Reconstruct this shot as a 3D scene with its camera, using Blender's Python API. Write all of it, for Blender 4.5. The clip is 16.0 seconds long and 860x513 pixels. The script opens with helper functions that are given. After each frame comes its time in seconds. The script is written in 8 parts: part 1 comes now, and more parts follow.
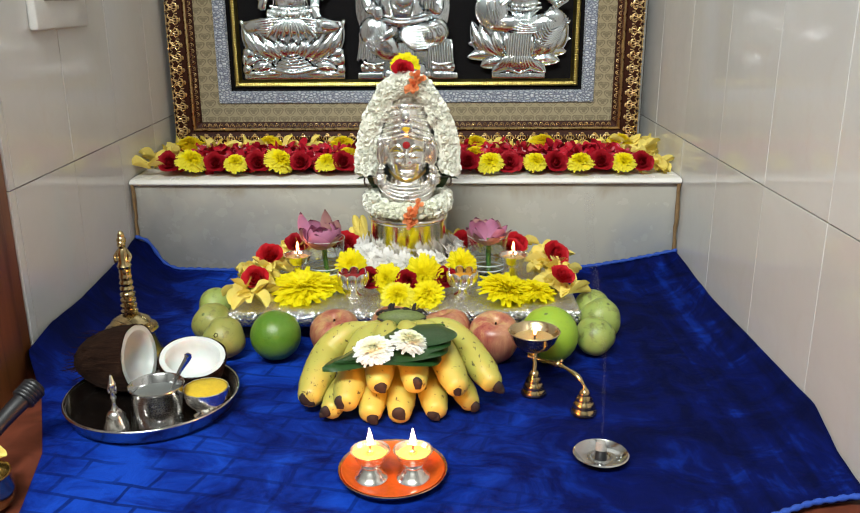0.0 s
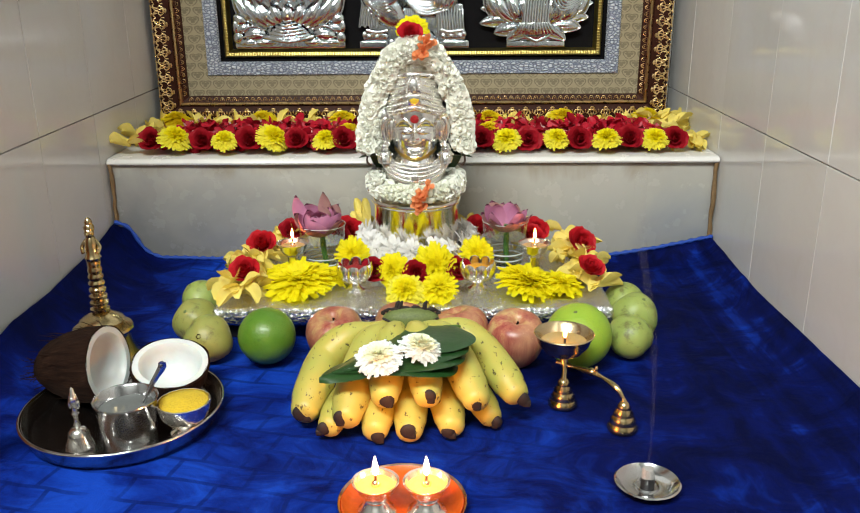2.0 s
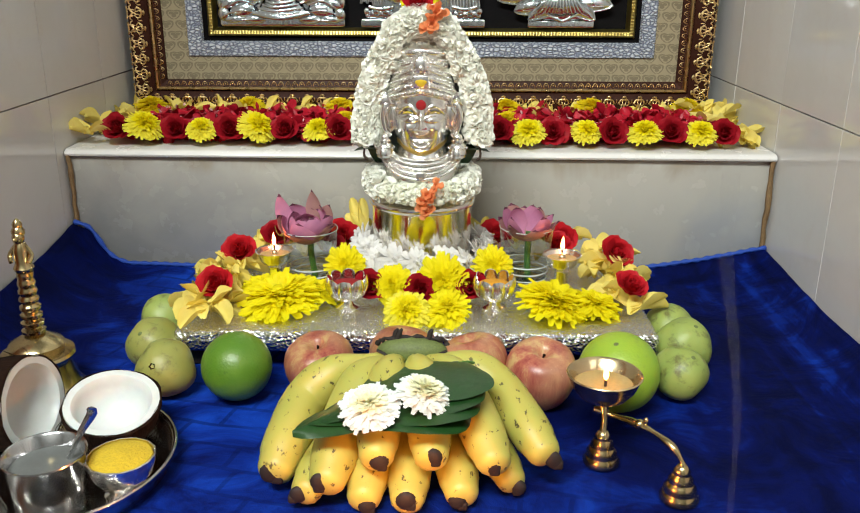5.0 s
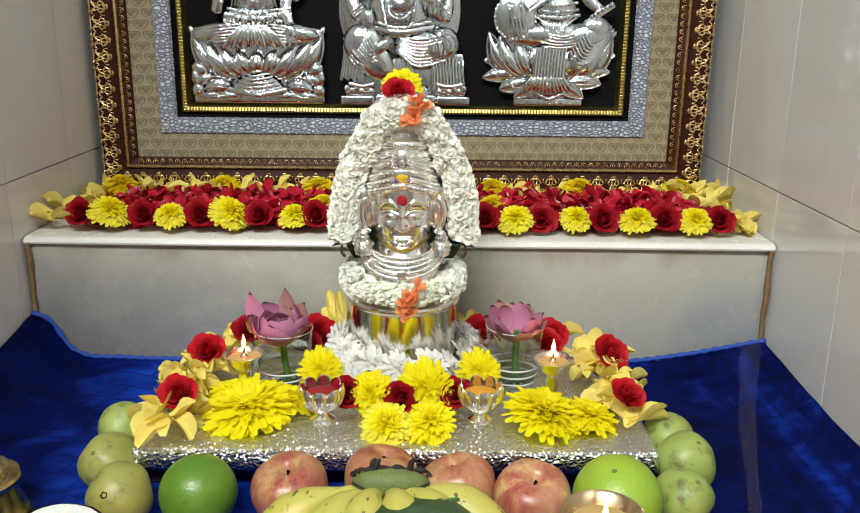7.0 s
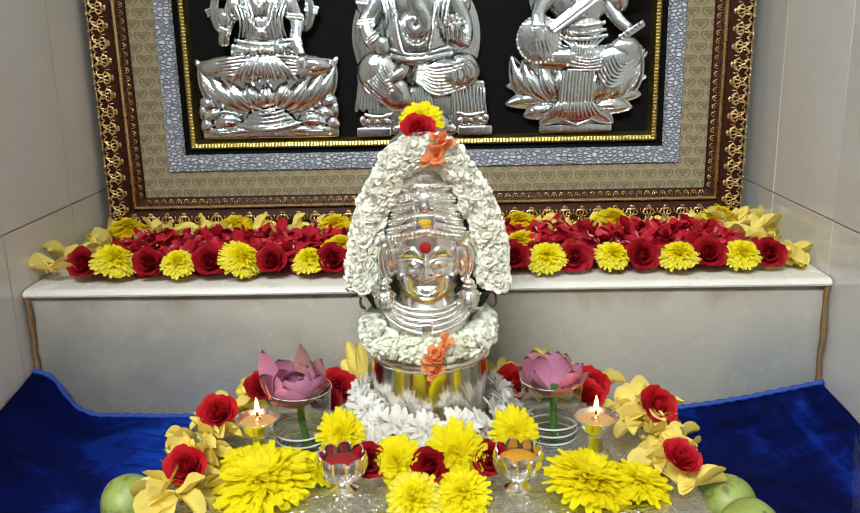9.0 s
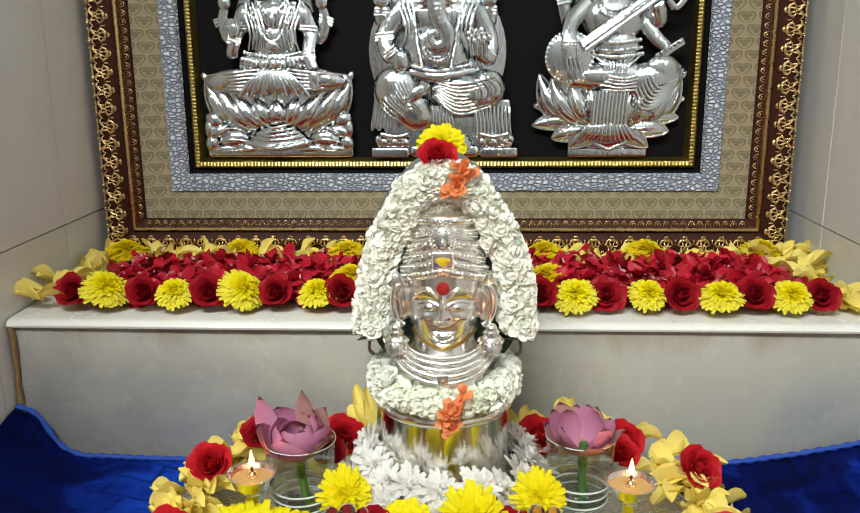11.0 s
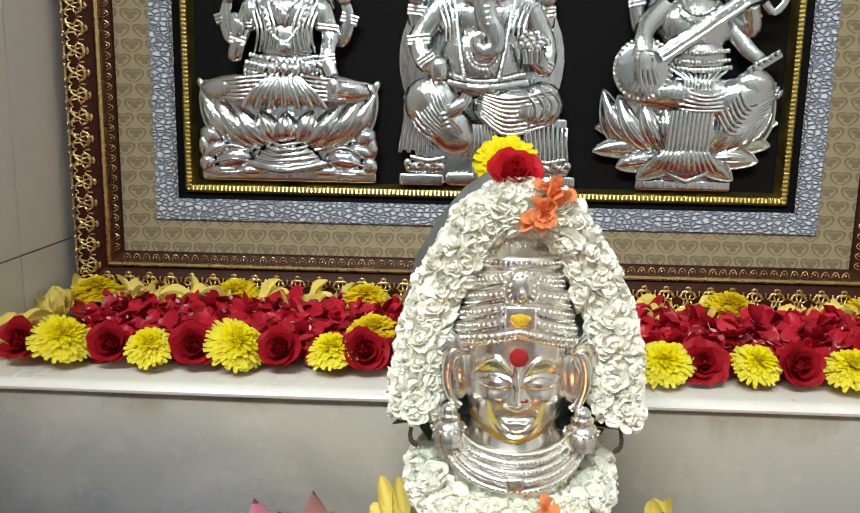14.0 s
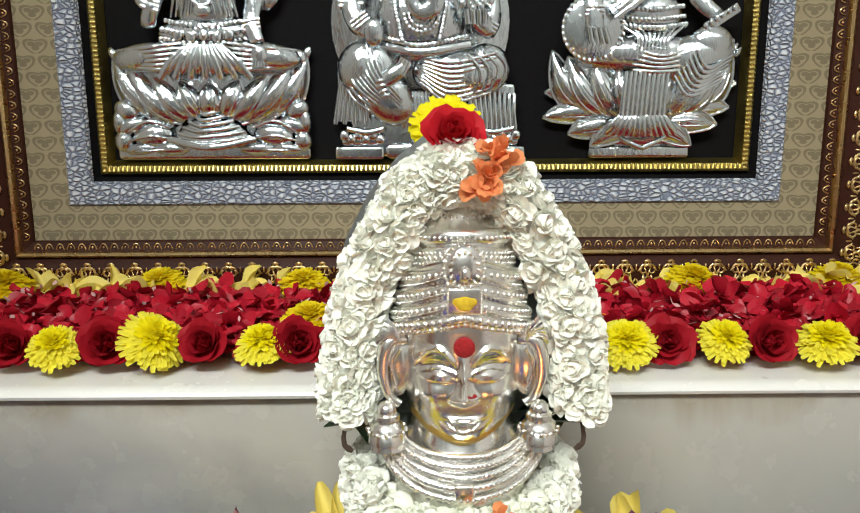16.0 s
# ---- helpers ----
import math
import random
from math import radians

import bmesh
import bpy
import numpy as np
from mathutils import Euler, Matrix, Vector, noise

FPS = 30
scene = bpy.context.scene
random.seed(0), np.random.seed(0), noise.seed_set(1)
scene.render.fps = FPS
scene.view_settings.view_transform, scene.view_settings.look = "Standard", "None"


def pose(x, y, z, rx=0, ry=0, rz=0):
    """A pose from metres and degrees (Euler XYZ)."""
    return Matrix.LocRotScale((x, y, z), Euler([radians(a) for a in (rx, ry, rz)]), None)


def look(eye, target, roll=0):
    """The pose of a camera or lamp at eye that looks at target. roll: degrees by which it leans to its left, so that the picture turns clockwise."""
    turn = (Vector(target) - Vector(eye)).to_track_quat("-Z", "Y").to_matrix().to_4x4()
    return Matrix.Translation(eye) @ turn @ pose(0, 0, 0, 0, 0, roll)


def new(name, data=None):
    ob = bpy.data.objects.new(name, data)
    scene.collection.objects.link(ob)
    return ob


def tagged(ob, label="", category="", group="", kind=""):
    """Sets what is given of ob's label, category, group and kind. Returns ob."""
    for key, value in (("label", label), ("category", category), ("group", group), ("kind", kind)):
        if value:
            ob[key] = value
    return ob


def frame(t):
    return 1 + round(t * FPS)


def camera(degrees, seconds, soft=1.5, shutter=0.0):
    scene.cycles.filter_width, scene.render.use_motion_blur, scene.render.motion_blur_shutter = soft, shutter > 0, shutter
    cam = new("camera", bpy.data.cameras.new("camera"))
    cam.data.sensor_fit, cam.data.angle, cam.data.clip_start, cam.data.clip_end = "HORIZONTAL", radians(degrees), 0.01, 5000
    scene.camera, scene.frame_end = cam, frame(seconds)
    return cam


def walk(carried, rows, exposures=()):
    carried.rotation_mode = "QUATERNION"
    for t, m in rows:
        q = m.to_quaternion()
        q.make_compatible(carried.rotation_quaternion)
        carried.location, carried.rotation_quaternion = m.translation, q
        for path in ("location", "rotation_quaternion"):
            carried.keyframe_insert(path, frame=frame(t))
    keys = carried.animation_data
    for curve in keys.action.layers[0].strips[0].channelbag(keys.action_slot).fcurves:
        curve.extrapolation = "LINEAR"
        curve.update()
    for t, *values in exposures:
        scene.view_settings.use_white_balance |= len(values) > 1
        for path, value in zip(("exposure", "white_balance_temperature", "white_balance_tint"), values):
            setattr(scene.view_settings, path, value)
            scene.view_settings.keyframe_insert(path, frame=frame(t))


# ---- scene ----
cam = camera(54.3, 16.0, soft=1.1)
PATH = [
    (0, (0.04, -1.436, 0.485), (0.032, 0.472, -0.114), -0.3),
    (0.5, (0.037, -1.406, 0.477), (0.036, 0.497, -0.137), -0.5),
    (1, (0.035, -1.363, 0.47), (0.034, 0.532, -0.17), -0.1),
    (1.5, (0.032, -1.325, 0.463), (0.025, 0.568, -0.181), 0.1),
    (2, (0.027, -1.297, 0.454), (0.014, 0.596, -0.191), -0.4),
    (2.5, (0.022, -1.271, 0.44), (0.008, 0.619, -0.215), -0.2),
    (3, (0.023, -1.242, 0.431), (0.0, 0.641, -0.243), -0.5),
    (3.2, (0.025, -1.229, 0.43), (-0.007, 0.652, -0.249), -1.0),
    (5.3, (0.026, -1.094, 0.411), (-0.005, 0.797, -0.24), 0.3),
    (5.5, (0.026, -1.079, 0.423), (-0.002, 0.811, -0.229), 0.2),
    (6, (0.028, -1.059, 0.437), (0.007, 0.845, -0.176), -0.2),
    (6.5, (0.023, -1.042, 0.446), (0.019, 0.877, -0.119), 0.0),
    (7, (0.027, -1.039, 0.45), (0.033, 0.885, -0.096), 0.6),
    (7.5, (0.027, -1.034, 0.45), (0.036, 0.892, -0.089), -0.1),
    (8, (0.028, -1.023, 0.449), (0.031, 0.907, -0.075), -0.6),
    (8.5, (0.025, -0.996, 0.454), (0.003, 0.938, -0.056), -1.1),
    (9, (0.021, -0.956, 0.462), (-0.021, 0.978, -0.047), -1.3),
    (11.3, (0.017, -0.86, 0.466), (-0.079, 1.079, -0.013), -0.0),
    (11.5, (0.016, -0.855, 0.469), (-0.081, 1.083, -0.017), 0.4),
    (11.8, (0.021, -0.847, 0.471), (-0.102, 1.100, 0.036), -1.2),
    (11.9, (0.022, -0.845, 0.472), (-0.090, 1.106, 0.084), -2.0),
    (12, (0.024, -0.842, 0.473), (-0.014, 1.116, 0.063), -3.0),
    (12.5, (0.016, -0.832, 0.447), (-0.024, 1.12, 0.015), -2.0),
    (13, (0.006, -0.782, 0.428), (-0.068, 1.173, 0.014), -0.8),
    (13.5, (-0.014, -0.72, 0.423), (-0.103, 1.238, 0.024), 0.4),
    (14, (-0.036, -0.67, 0.423), (-0.112, 1.292, 0.041), 1.1),
    (14.5, (-0.034, -0.636, 0.419), (-0.087, 1.325, 0.03), 1.9),
    (15, (-0.03, -0.604, 0.42), (-0.045, 1.355, 0.017), 0.4),
    (15.5, (-0.023, -0.577, 0.411), (0.006, 1.379, -0.004), 0.7),
    (16, (-0.024, -0.602, 0.407), (0.005, 1.352, -0.017), -0.2),
]
walk(cam, [(t, look(eye, target, roll)) for t, eye, target, roll in PATH])

# ---- light ----
world = bpy.data.worlds.new("world")
scene.world = world
world.use_nodes = True
world.node_tree.nodes["Background"].inputs[0].default_value = (0.75, 0.85, 1.0, 1)
world.node_tree.nodes["Background"].inputs[1].default_value = 0.15


def area_lamp(name, eye, target, sx, sy, watts, color):
    d = bpy.data.lights.new(name, "AREA")
    d.shape, d.size, d.size_y, d.energy, d.color = "RECTANGLE", sx, sy, watts, color
    ob = new(name, d)
    ob.matrix_world = look(eye, target)
    return ob


area_lamp("tube_light", (-0.42, -1.95, 2.00), (-0.06, -0.1, 0.20), 1.3, 0.3, 83, (0.95, 1.0, 0.97))
# unseen fill lamp added beside the tube, brightens the room the silver reflects
area_lamp("rear_fill_light", (-0.42, -2.00, 2.00), (-0.06, -3.2, 1.0), 1.3, 0.3, 38, (0.95, 1.0, 0.97))


# ---- materials ----
class Nodes:
    """Small helper to write node graphs in few lines."""

    def __init__(self, name):
        self.mat = bpy.data.materials.new(name)
        self.mat.use_nodes = True
        self.t = self.mat.node_tree
        self.n = self.t.nodes
        self.b = self.n["Principled BSDF"]
        self.co = self.add("ShaderNodeTexCoord").outputs["Object"]

    def add(self, kind, **kw):
        n = self.n.new(kind)
        for k, v in kw.items():
            n.inputs[k].default_value = v
        return n

    def link(self, a, b):
        self.t.links.new(a, b)
        return a

    def noise(self, scale, detail=4.0, rough=0.55, stretch=None, distort=0.0):
        n = self.add("ShaderNodeTexNoise", Scale=scale, Detail=detail, Roughness=rough, Distortion=distort)
        src = self.co
        if stretch:
            mp = self.add("ShaderNodeMapping")
            mp.inputs["Scale"].default_value = stretch
            self.link(src, mp.inputs["Vector"])
            src = mp.outputs["Vector"]
        self.link(src, n.inputs["Vector"])
        return n.outputs["Fac"]

    def voronoi(self, scale, feature="F1", out="Distance", stretch=None):
        n = self.add("ShaderNodeTexVoronoi", Scale=scale)
        n.feature = feature
        src = self.co
        if stretch:
            mp = self.add("ShaderNodeMapping")
            mp.inputs["Scale"].default_value = stretch
            self.link(src, mp.inputs["Vector"])
            src = mp.outputs["Vector"]
        self.link(src, n.inputs["Vector"])
        return n.outputs[out]

    def rand(self):
        return self.add("ShaderNodeObjectInfo").outputs["Random"]

    def island(self):
        return self.add("ShaderNodeNewGeometry").outputs["Random Per Island"]

    def ramp(self, fac, stops):
        r = self.n.new("ShaderNodeValToRGB")
        e = r.color_ramp.elements
        while len(e) < len(stops):
            e.new(0.5)
        for el, (p, c) in zip(e, stops):
            el.position = p
            el.color = (*c, 1) if len(c) == 3 else c
        self.link(fac, r.inputs["Fac"])
        return r.outputs["Color"]

    def mix(self, fac, a, b, kind="MIX"):
        m = self.n.new("ShaderNodeMix")
        m.data_type, m.blend_type = "RGBA", kind
        for s, val in ((m.inputs[0], fac), (m.inputs[6], a), (m.inputs[7], b)):
            if isinstance(val, (int, float)):
                s.default_value = val
            elif isinstance(val, tuple):
                s.default_value = (*val, 1)
            else:
                self.link(val, s)
        return m.outputs[2]

    def math(self, op, a, b=0.0, c=None):
        m = self.n.new("ShaderNodeMath")
        m.operation = op
        for s, val in zip(m.inputs, (a, b, c)):
            if val is None:
                continue
            if isinstance(val, (int, float)):
                s.default_value = val
            else:
                self.link(val, s)
        return m.outputs[0]

    def span(self, fac, lo, hi):
        m = self.n.new("ShaderNodeMapRange")
        m.inputs["To Min"].default_value, m.inputs["To Max"].default_value = lo, hi
        self.link(fac, m.inputs["Value"])
        return m.outputs["Result"]

    def xyz(self):
        s = self.n.new("ShaderNodeSeparateXYZ")
        self.link(self.co, s.inputs[0])
        return s.outputs

    def color(self, c):
        if isinstance(c, tuple):
            self.b.inputs["Base Color"].default_value = (*c, 1)
        else:
            self.link(c, self.b.inputs["Base Color"])
        return self

    def set(self, **kw):
        for k, v in kw.items():
            s = self.b.inputs[k.replace("_", " ")]
            if isinstance(v, (int, float, tuple)):
                s.default_value = v
            else:
                self.link(v, s)
        return self

    def bump(self, *layers):
        last = None
        for height, strength, dist in layers:
            b = self.add("ShaderNodeBump", Strength=strength, Distance=dist)
            self.link(height, b.inputs["Height"])
            if last:
                self.link(last, b.inputs["Normal"])
            last = b.outputs["Normal"]
        self.link(last, self.b.inputs["Normal"])
        return self


def shades(c, lo, hi):
    return tuple(min(1, x * lo) for x in c), tuple(min(1, x * hi) for x in c)


def simple(name, c, rough=0.5, metal=0.0, var=0.25, scale=60.0, bump=0.15, bscale=220.0, bdist=0.001, per="", pvar=0.18, **kw):
    """A surface with colour variation at two scales, grain and an optional change from piece to piece."""
    g = Nodes(name)
    a, b = shades(c, 1 - var, 1 + var)
    col = g.mix(g.noise(scale), a, b)
    col = g.mix(0.35, col, g.ramp(g.noise(scale * 5, 3), [(0.3, a), (0.7, b)]))
    if per:
        r = g.rand() if per == "object" else g.island()
        col = g.mix(1.0, col, g.ramp(r, [(0, (1 - pvar,) * 3), (1, (1, 1, 1))]), "MULTIPLY")
    g.color(col).set(Roughness=g.span(g.noise(scale * 2), max(0.02, rough - 0.08), min(1, rough + 0.1)), Metallic=metal, **kw)
    g.bump((g.noise(bscale, 5), bump, bdist))
    return g.mat


def petal_mat(name, c, tip=None, rough=0.6, sss=0.3, veins=600, pvar=0.3, per="island", spread=(0.8, 1.15)):
    g = Nodes(name)
    a, b = shades(c, *spread)
    col = g.mix(g.noise(90), a, b)
    if tip:
        col = g.mix(g.math("SUBTRACT", g.noise(45, 2), 0.32), col, tip)
    r = g.rand() if per == "object" else g.island()
    col = g.mix(1.0, col, g.ramp(r, [(0, (1 - pvar,) * 3), (1, (1, 1, 1))]), "MULTIPLY")
    g.color(col).set(Roughness=rough, Specular_IOR_Level=0.25)
    g.bump((g.noise(veins, 3), 0.25, 0.0006))
    # thin petals let light through
    tr = g.n.new("ShaderNodeBsdfTranslucent")
    g.link(col, tr.inputs["Color"])
    mx = g.n.new("ShaderNodeMixShader")
    mx.inputs[0].default_value = sss
    g.link(g.b.outputs[0], mx.inputs[1])
    g.link(tr.outputs[0], mx.inputs[2])
    g.link(mx.outputs[0], g.n["Material Output"].inputs["Surface"])
    return g.mat


def metal_mat(name, c, rough=0.15, grain=0.1, gscale=180.0, tarnish=None):
    g = Nodes(name)
    a, b = shades(c, 0.88, 1.06)
    col = g.mix(g.noise(35), a, b)
    if tarnish:
        col = g.mix(g.ramp(g.noise(55, 6), [(0.5, (0, 0, 0)), (0.75, (0.7, 0.7, 0.7))]), col, tarnish)
    g.color(col).set(Metallic=1.0, Roughness=g.span(g.noise(90, 5), rough * 0.6, rough * 1.6))
    g.bump((g.noise(gscale, 4), grain, 0.001))
    return g.mat


def tile_mat():
    g = Nodes("cream_glazed_tile")
    c = g.mix(g.noise(5, 6, 0.6, (1, 1, 2.2), 1.2), (0.605, 0.60, 0.58), (0.685, 0.685, 0.67))
    c = g.mix(g.ramp(g.noise(14, 8, 0.7, None, 0.8), [(0.55, (0, 0, 0)), (0.8, (0.5, 0.5, 0.5))]), c, (0.60, 0.55, 0.50))
    c = g.mix(1.0, c, g.ramp(g.rand(), [(0, (0.93, 0.92, 0.91)), (1, (1, 1, 1))]), "MULTIPLY")
    g.color(c).set(Roughness=g.span(g.noise(30, 5), 0.05, 0.13), Specular_IOR_Level=0.6)
    g.bump((g.noise(22, 2), 0.12, 0.004), (g.noise(160, 2), 0.05, 0.001))
    return g.mat


def marble_mat(name, base, vein, stain, shade_spots=(), seep=None):
    g = Nodes(name)
    v = g.ramp(g.noise(5, 8, 0.65, (1.0, 1, 1.0), 1.2), [(0.46, (0, 0, 0)), (0.5, (1, 1, 1)), (0.54, (0, 0, 0))])
    c = g.mix(g.noise(4, 5, 0.6, None, 1.0), base, tuple(x * 0.8 for x in base))
    c = g.mix(g.math("MULTIPLY", v, 0.03), c, vein)
    spots = g.ramp(g.voronoi(14), [(0.0, (1, 1, 1)), (0.05, (0, 0, 0))])
    c = g.mix(g.math("MULTIPLY", spots, 0.55), c, vein)
    c = g.mix(g.ramp(g.noise(9, 6, 0.7), [(0.58, (0, 0, 0)), (0.85, (0.16, 0.16, 0.16))]), c, stain)
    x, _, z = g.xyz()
    for cx, cz, rx, rz, tone in shade_spots:
        # shade low at the ends of the riser, put into the stone colour
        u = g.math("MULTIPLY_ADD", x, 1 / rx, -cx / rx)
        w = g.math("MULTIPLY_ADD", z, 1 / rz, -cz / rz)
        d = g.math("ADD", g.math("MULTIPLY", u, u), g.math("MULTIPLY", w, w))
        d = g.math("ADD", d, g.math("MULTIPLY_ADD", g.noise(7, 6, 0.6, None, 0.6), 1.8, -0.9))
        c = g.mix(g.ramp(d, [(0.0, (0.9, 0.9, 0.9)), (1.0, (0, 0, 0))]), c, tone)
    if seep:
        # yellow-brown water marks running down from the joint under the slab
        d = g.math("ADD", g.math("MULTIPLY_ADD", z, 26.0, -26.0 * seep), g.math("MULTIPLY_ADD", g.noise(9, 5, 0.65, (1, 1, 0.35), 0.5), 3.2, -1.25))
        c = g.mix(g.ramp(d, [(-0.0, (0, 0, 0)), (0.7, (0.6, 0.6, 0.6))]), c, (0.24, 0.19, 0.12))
    g.color(c).set(Roughness=g.span(g.noise(30), 0.18, 0.34))
    g.bump((g.noise(40, 4), 0.06, 0.001))
    return g.mat


def velvet_mat():
    g = Nodes("blue_velvet")
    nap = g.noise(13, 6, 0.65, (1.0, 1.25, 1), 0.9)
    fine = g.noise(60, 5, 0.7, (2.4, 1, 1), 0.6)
    # the blue is brighter towards one half of the cloth, darker towards the other
    side_tone = g.math("ADD", g.math("MULTIPLY_ADD", g.xyz()[0], -0.9, 0.47), g.math("MULTIPLY_ADD", g.noise(3.5, 4, 0.6, None, 0.8), 0.9, -0.45))
    # the shade along that side's wall is put into the colour here
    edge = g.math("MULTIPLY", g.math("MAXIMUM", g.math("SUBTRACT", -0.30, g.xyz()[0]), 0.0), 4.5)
    side_tone = g.span(g.math("SUBTRACT", side_tone, edge), 0.0, 1.0)
    tone = g.math("ADD", g.math("MULTIPLY_ADD", nap, 0.85, -0.04), g.math("MULTIPLY", side_tone, 0.56))
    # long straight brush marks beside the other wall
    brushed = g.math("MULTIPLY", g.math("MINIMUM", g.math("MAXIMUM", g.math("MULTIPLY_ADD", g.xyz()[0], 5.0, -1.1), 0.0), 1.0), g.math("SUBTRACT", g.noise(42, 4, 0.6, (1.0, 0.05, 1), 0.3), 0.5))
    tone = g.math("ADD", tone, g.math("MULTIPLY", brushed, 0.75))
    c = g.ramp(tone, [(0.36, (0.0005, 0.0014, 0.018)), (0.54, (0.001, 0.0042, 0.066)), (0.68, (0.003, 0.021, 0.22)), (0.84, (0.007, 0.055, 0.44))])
    c = g.mix(g.math("MULTIPLY", fine, 0.35), c, (0.001, 0.006, 0.08))
    # pressed key-pattern lines
    br = g.n.new("ShaderNodeTexBrick")
    br.inputs["Scale"].default_value = 1.0
    br.inputs["Brick Width"].default_value, br.inputs["Row Height"].default_value = 0.078, 0.034
    br.inputs["Mortar Size"].default_value, br.inputs["Mortar Smooth"].default_value = 0.0030, 0.4
    br.inputs["Color1"].default_value = br.inputs["Color2"].default_value = (1, 1, 1, 1)
    br.inputs["Mortar"].default_value = (0, 0, 0, 1)
    br.offset, br.squash, br.squash_frequency = 0.37, 0.55, 3
    mp = g.add("ShaderNodeMapping")
    mp.inputs["Rotation"].default_value = (0, 0, 0.22)
    dist = g.n.new("ShaderNodeVectorMath")
    dist.operation = "MULTIPLY_ADD"
    nz = g.add("ShaderNodeTexNoise", Scale=9.0, Detail=2.0)
    g.link(g.co, nz.inputs["Vector"])
    g.link(nz.outputs["Color"], dist.inputs[0])
    dist.inputs[1].default_value = (0.022, 0.018, 0)
    g.link(g.co, dist.inputs[2])
    g.link(dist.outputs[0], mp.inputs["Vector"])
    g.link(mp.outputs["Vector"], br.inputs["Vector"])
    # the pressed lines come and go
    shown = g.ramp(g.noise(10, 3, 0.6), [(0.32, (0, 0, 0)), (0.48, (1, 1, 1))])
    lines = g.math("MULTIPLY", g.math("SUBTRACT", 1.0, br.outputs["Color"]), shown)
    c = g.mix(g.math("MULTIPLY", lines, g.math("MULTIPLY", side_tone, 0.85)), c, (0.0008, 0.003, 0.038))
    g.color(c).set(Roughness=0.75, Sheen_Weight=g.math("MULTIPLY", side_tone, 0.22), Sheen_Roughness=0.35, Sheen_Tint=(0.02, 0.10, 0.8, 1), Specular_IOR_Level=0.06)
    g.bump((lines, -0.35, 0.0025), (nap, 0.5, 0.008), (g.noise(900, 2), 0.4, 0.0008))
    return g.mat


def foil_mat():
    g = Nodes("crinkled_silver_foil")
    v = g.voronoi(400)
    v2 = g.voronoi(170, "SMOOTH_F1")
    g.color(g.mix(g.noise(80), (0.80, 0.80, 0.80), (0.94, 0.94, 0.93))).set(Metallic=1.0, Roughness=g.span(g.noise(260), 0.08, 0.24))
    g.bump((v, 1.0, 0.0016), (v2, 0.6, 0.002))
    return g.mat


def apple_mat():
    g = Nodes("streaked_apple_skin")
    streak = g.noise(55, 5, 0.7, (1, 1, 0.12), 0.3)
    c = g.ramp(streak, [(0.36, (0.55, 0.37, 0.15)), (0.5, (0.42, 0.13, 0.08)), (0.66, (0.26, 0.035, 0.035))])
    blush = g.ramp(g.noise(16, 2), [(0.4, (0, 0, 0)), (0.68, (0.75, 0.75, 0.75))])
    c = g.mix(blush, c, (0.55, 0.33, 0.17))
    dots = g.ramp(g.voronoi(260), [(0.05, (1, 1, 1)), (0.13, (0, 0, 0))])
    c = g.mix(g.math("MULTIPLY", dots, 0.5), c, (0.75, 0.58, 0.35))
    c = g.mix(1.0, c, g.ramp(g.rand(), [(0, (0.8, 0.75, 0.7)), (1, (1, 1, 1))]), "MULTIPLY")
    g.color(c).set(Roughness=0.34, Subsurface_Weight=0.05)
    g.bump((g.noise(300, 3), 0.05, 0.0006))
    return g.mat


def fruit_mat(name, c, dark, speck, rough=0.4, pits=420, blotch=120):
    g = Nodes(name)
    col = g.mix(g.ramp(g.noise(22, 3), [(0.35, (0, 0, 0)), (0.7, (1, 1, 1))]), c, dark)
    col = g.mix(g.ramp(g.noise(blotch, 6, 0.7), [(0.58 if blotch > 100 else 0.54, (0, 0, 0)), (0.70 if blotch > 100 else 0.64, (0.8, 0.8, 0.8))]), col, speck)
    g.color(col).set(Roughness=rough, Subsurface_Weight=0.06)
    g.bump((g.voronoi(pits), 0.25, 0.0008), (g.noise(50, 3), 0.15, 0.003))
    return g.mat


def banana_mat():
    g = Nodes("ripe_banana_peel")
    c = g.mix(g.noise(30, 3, 0.5, (1, 0.3, 1)), (0.43, 0.375, 0.065), (0.47, 0.42, 0.095))
    c = g.mix(g.ramp(g.noise(17, 2), [(0.38, (0, 0, 0)), (0.68, (0.5, 0.5, 0.5))]), c, (0.35, 0.36, 0.07))
    sp = g.ramp(g.noise(150, 5, 0.65, (1, 0.5, 1)), [(0.615, (0, 0, 0)), (0.645, (1, 1, 1))])
    c = g.mix(g.math("MULTIPLY", sp, 0.9), c, (0.05, 0.035, 0.012))
    g.color(c).set(Roughness=0.45, Subsurface_Weight=0.08)
    g.bump((g.noise(140, 4), 0.12, 0.001))
    return g.mat


def husk_mat():
    g = Nodes("coconut_husk_fibre")
    f = g.noise(160, 6, 0.75, (0.14, 1, 1), 0.6)
    g.color(g.ramp(f, [(0.3, (0.006, 0.003, 0.002)), (0.55, (0.022, 0.010, 0.006)), (0.8, (0.065, 0.032, 0.017))])).set(Roughness=0.95, Specular_IOR_Level=0.08)
    g.bump((f, 1.0, 0.004), (g.noise(500, 3), 0.5, 0.001))
    return g.mat


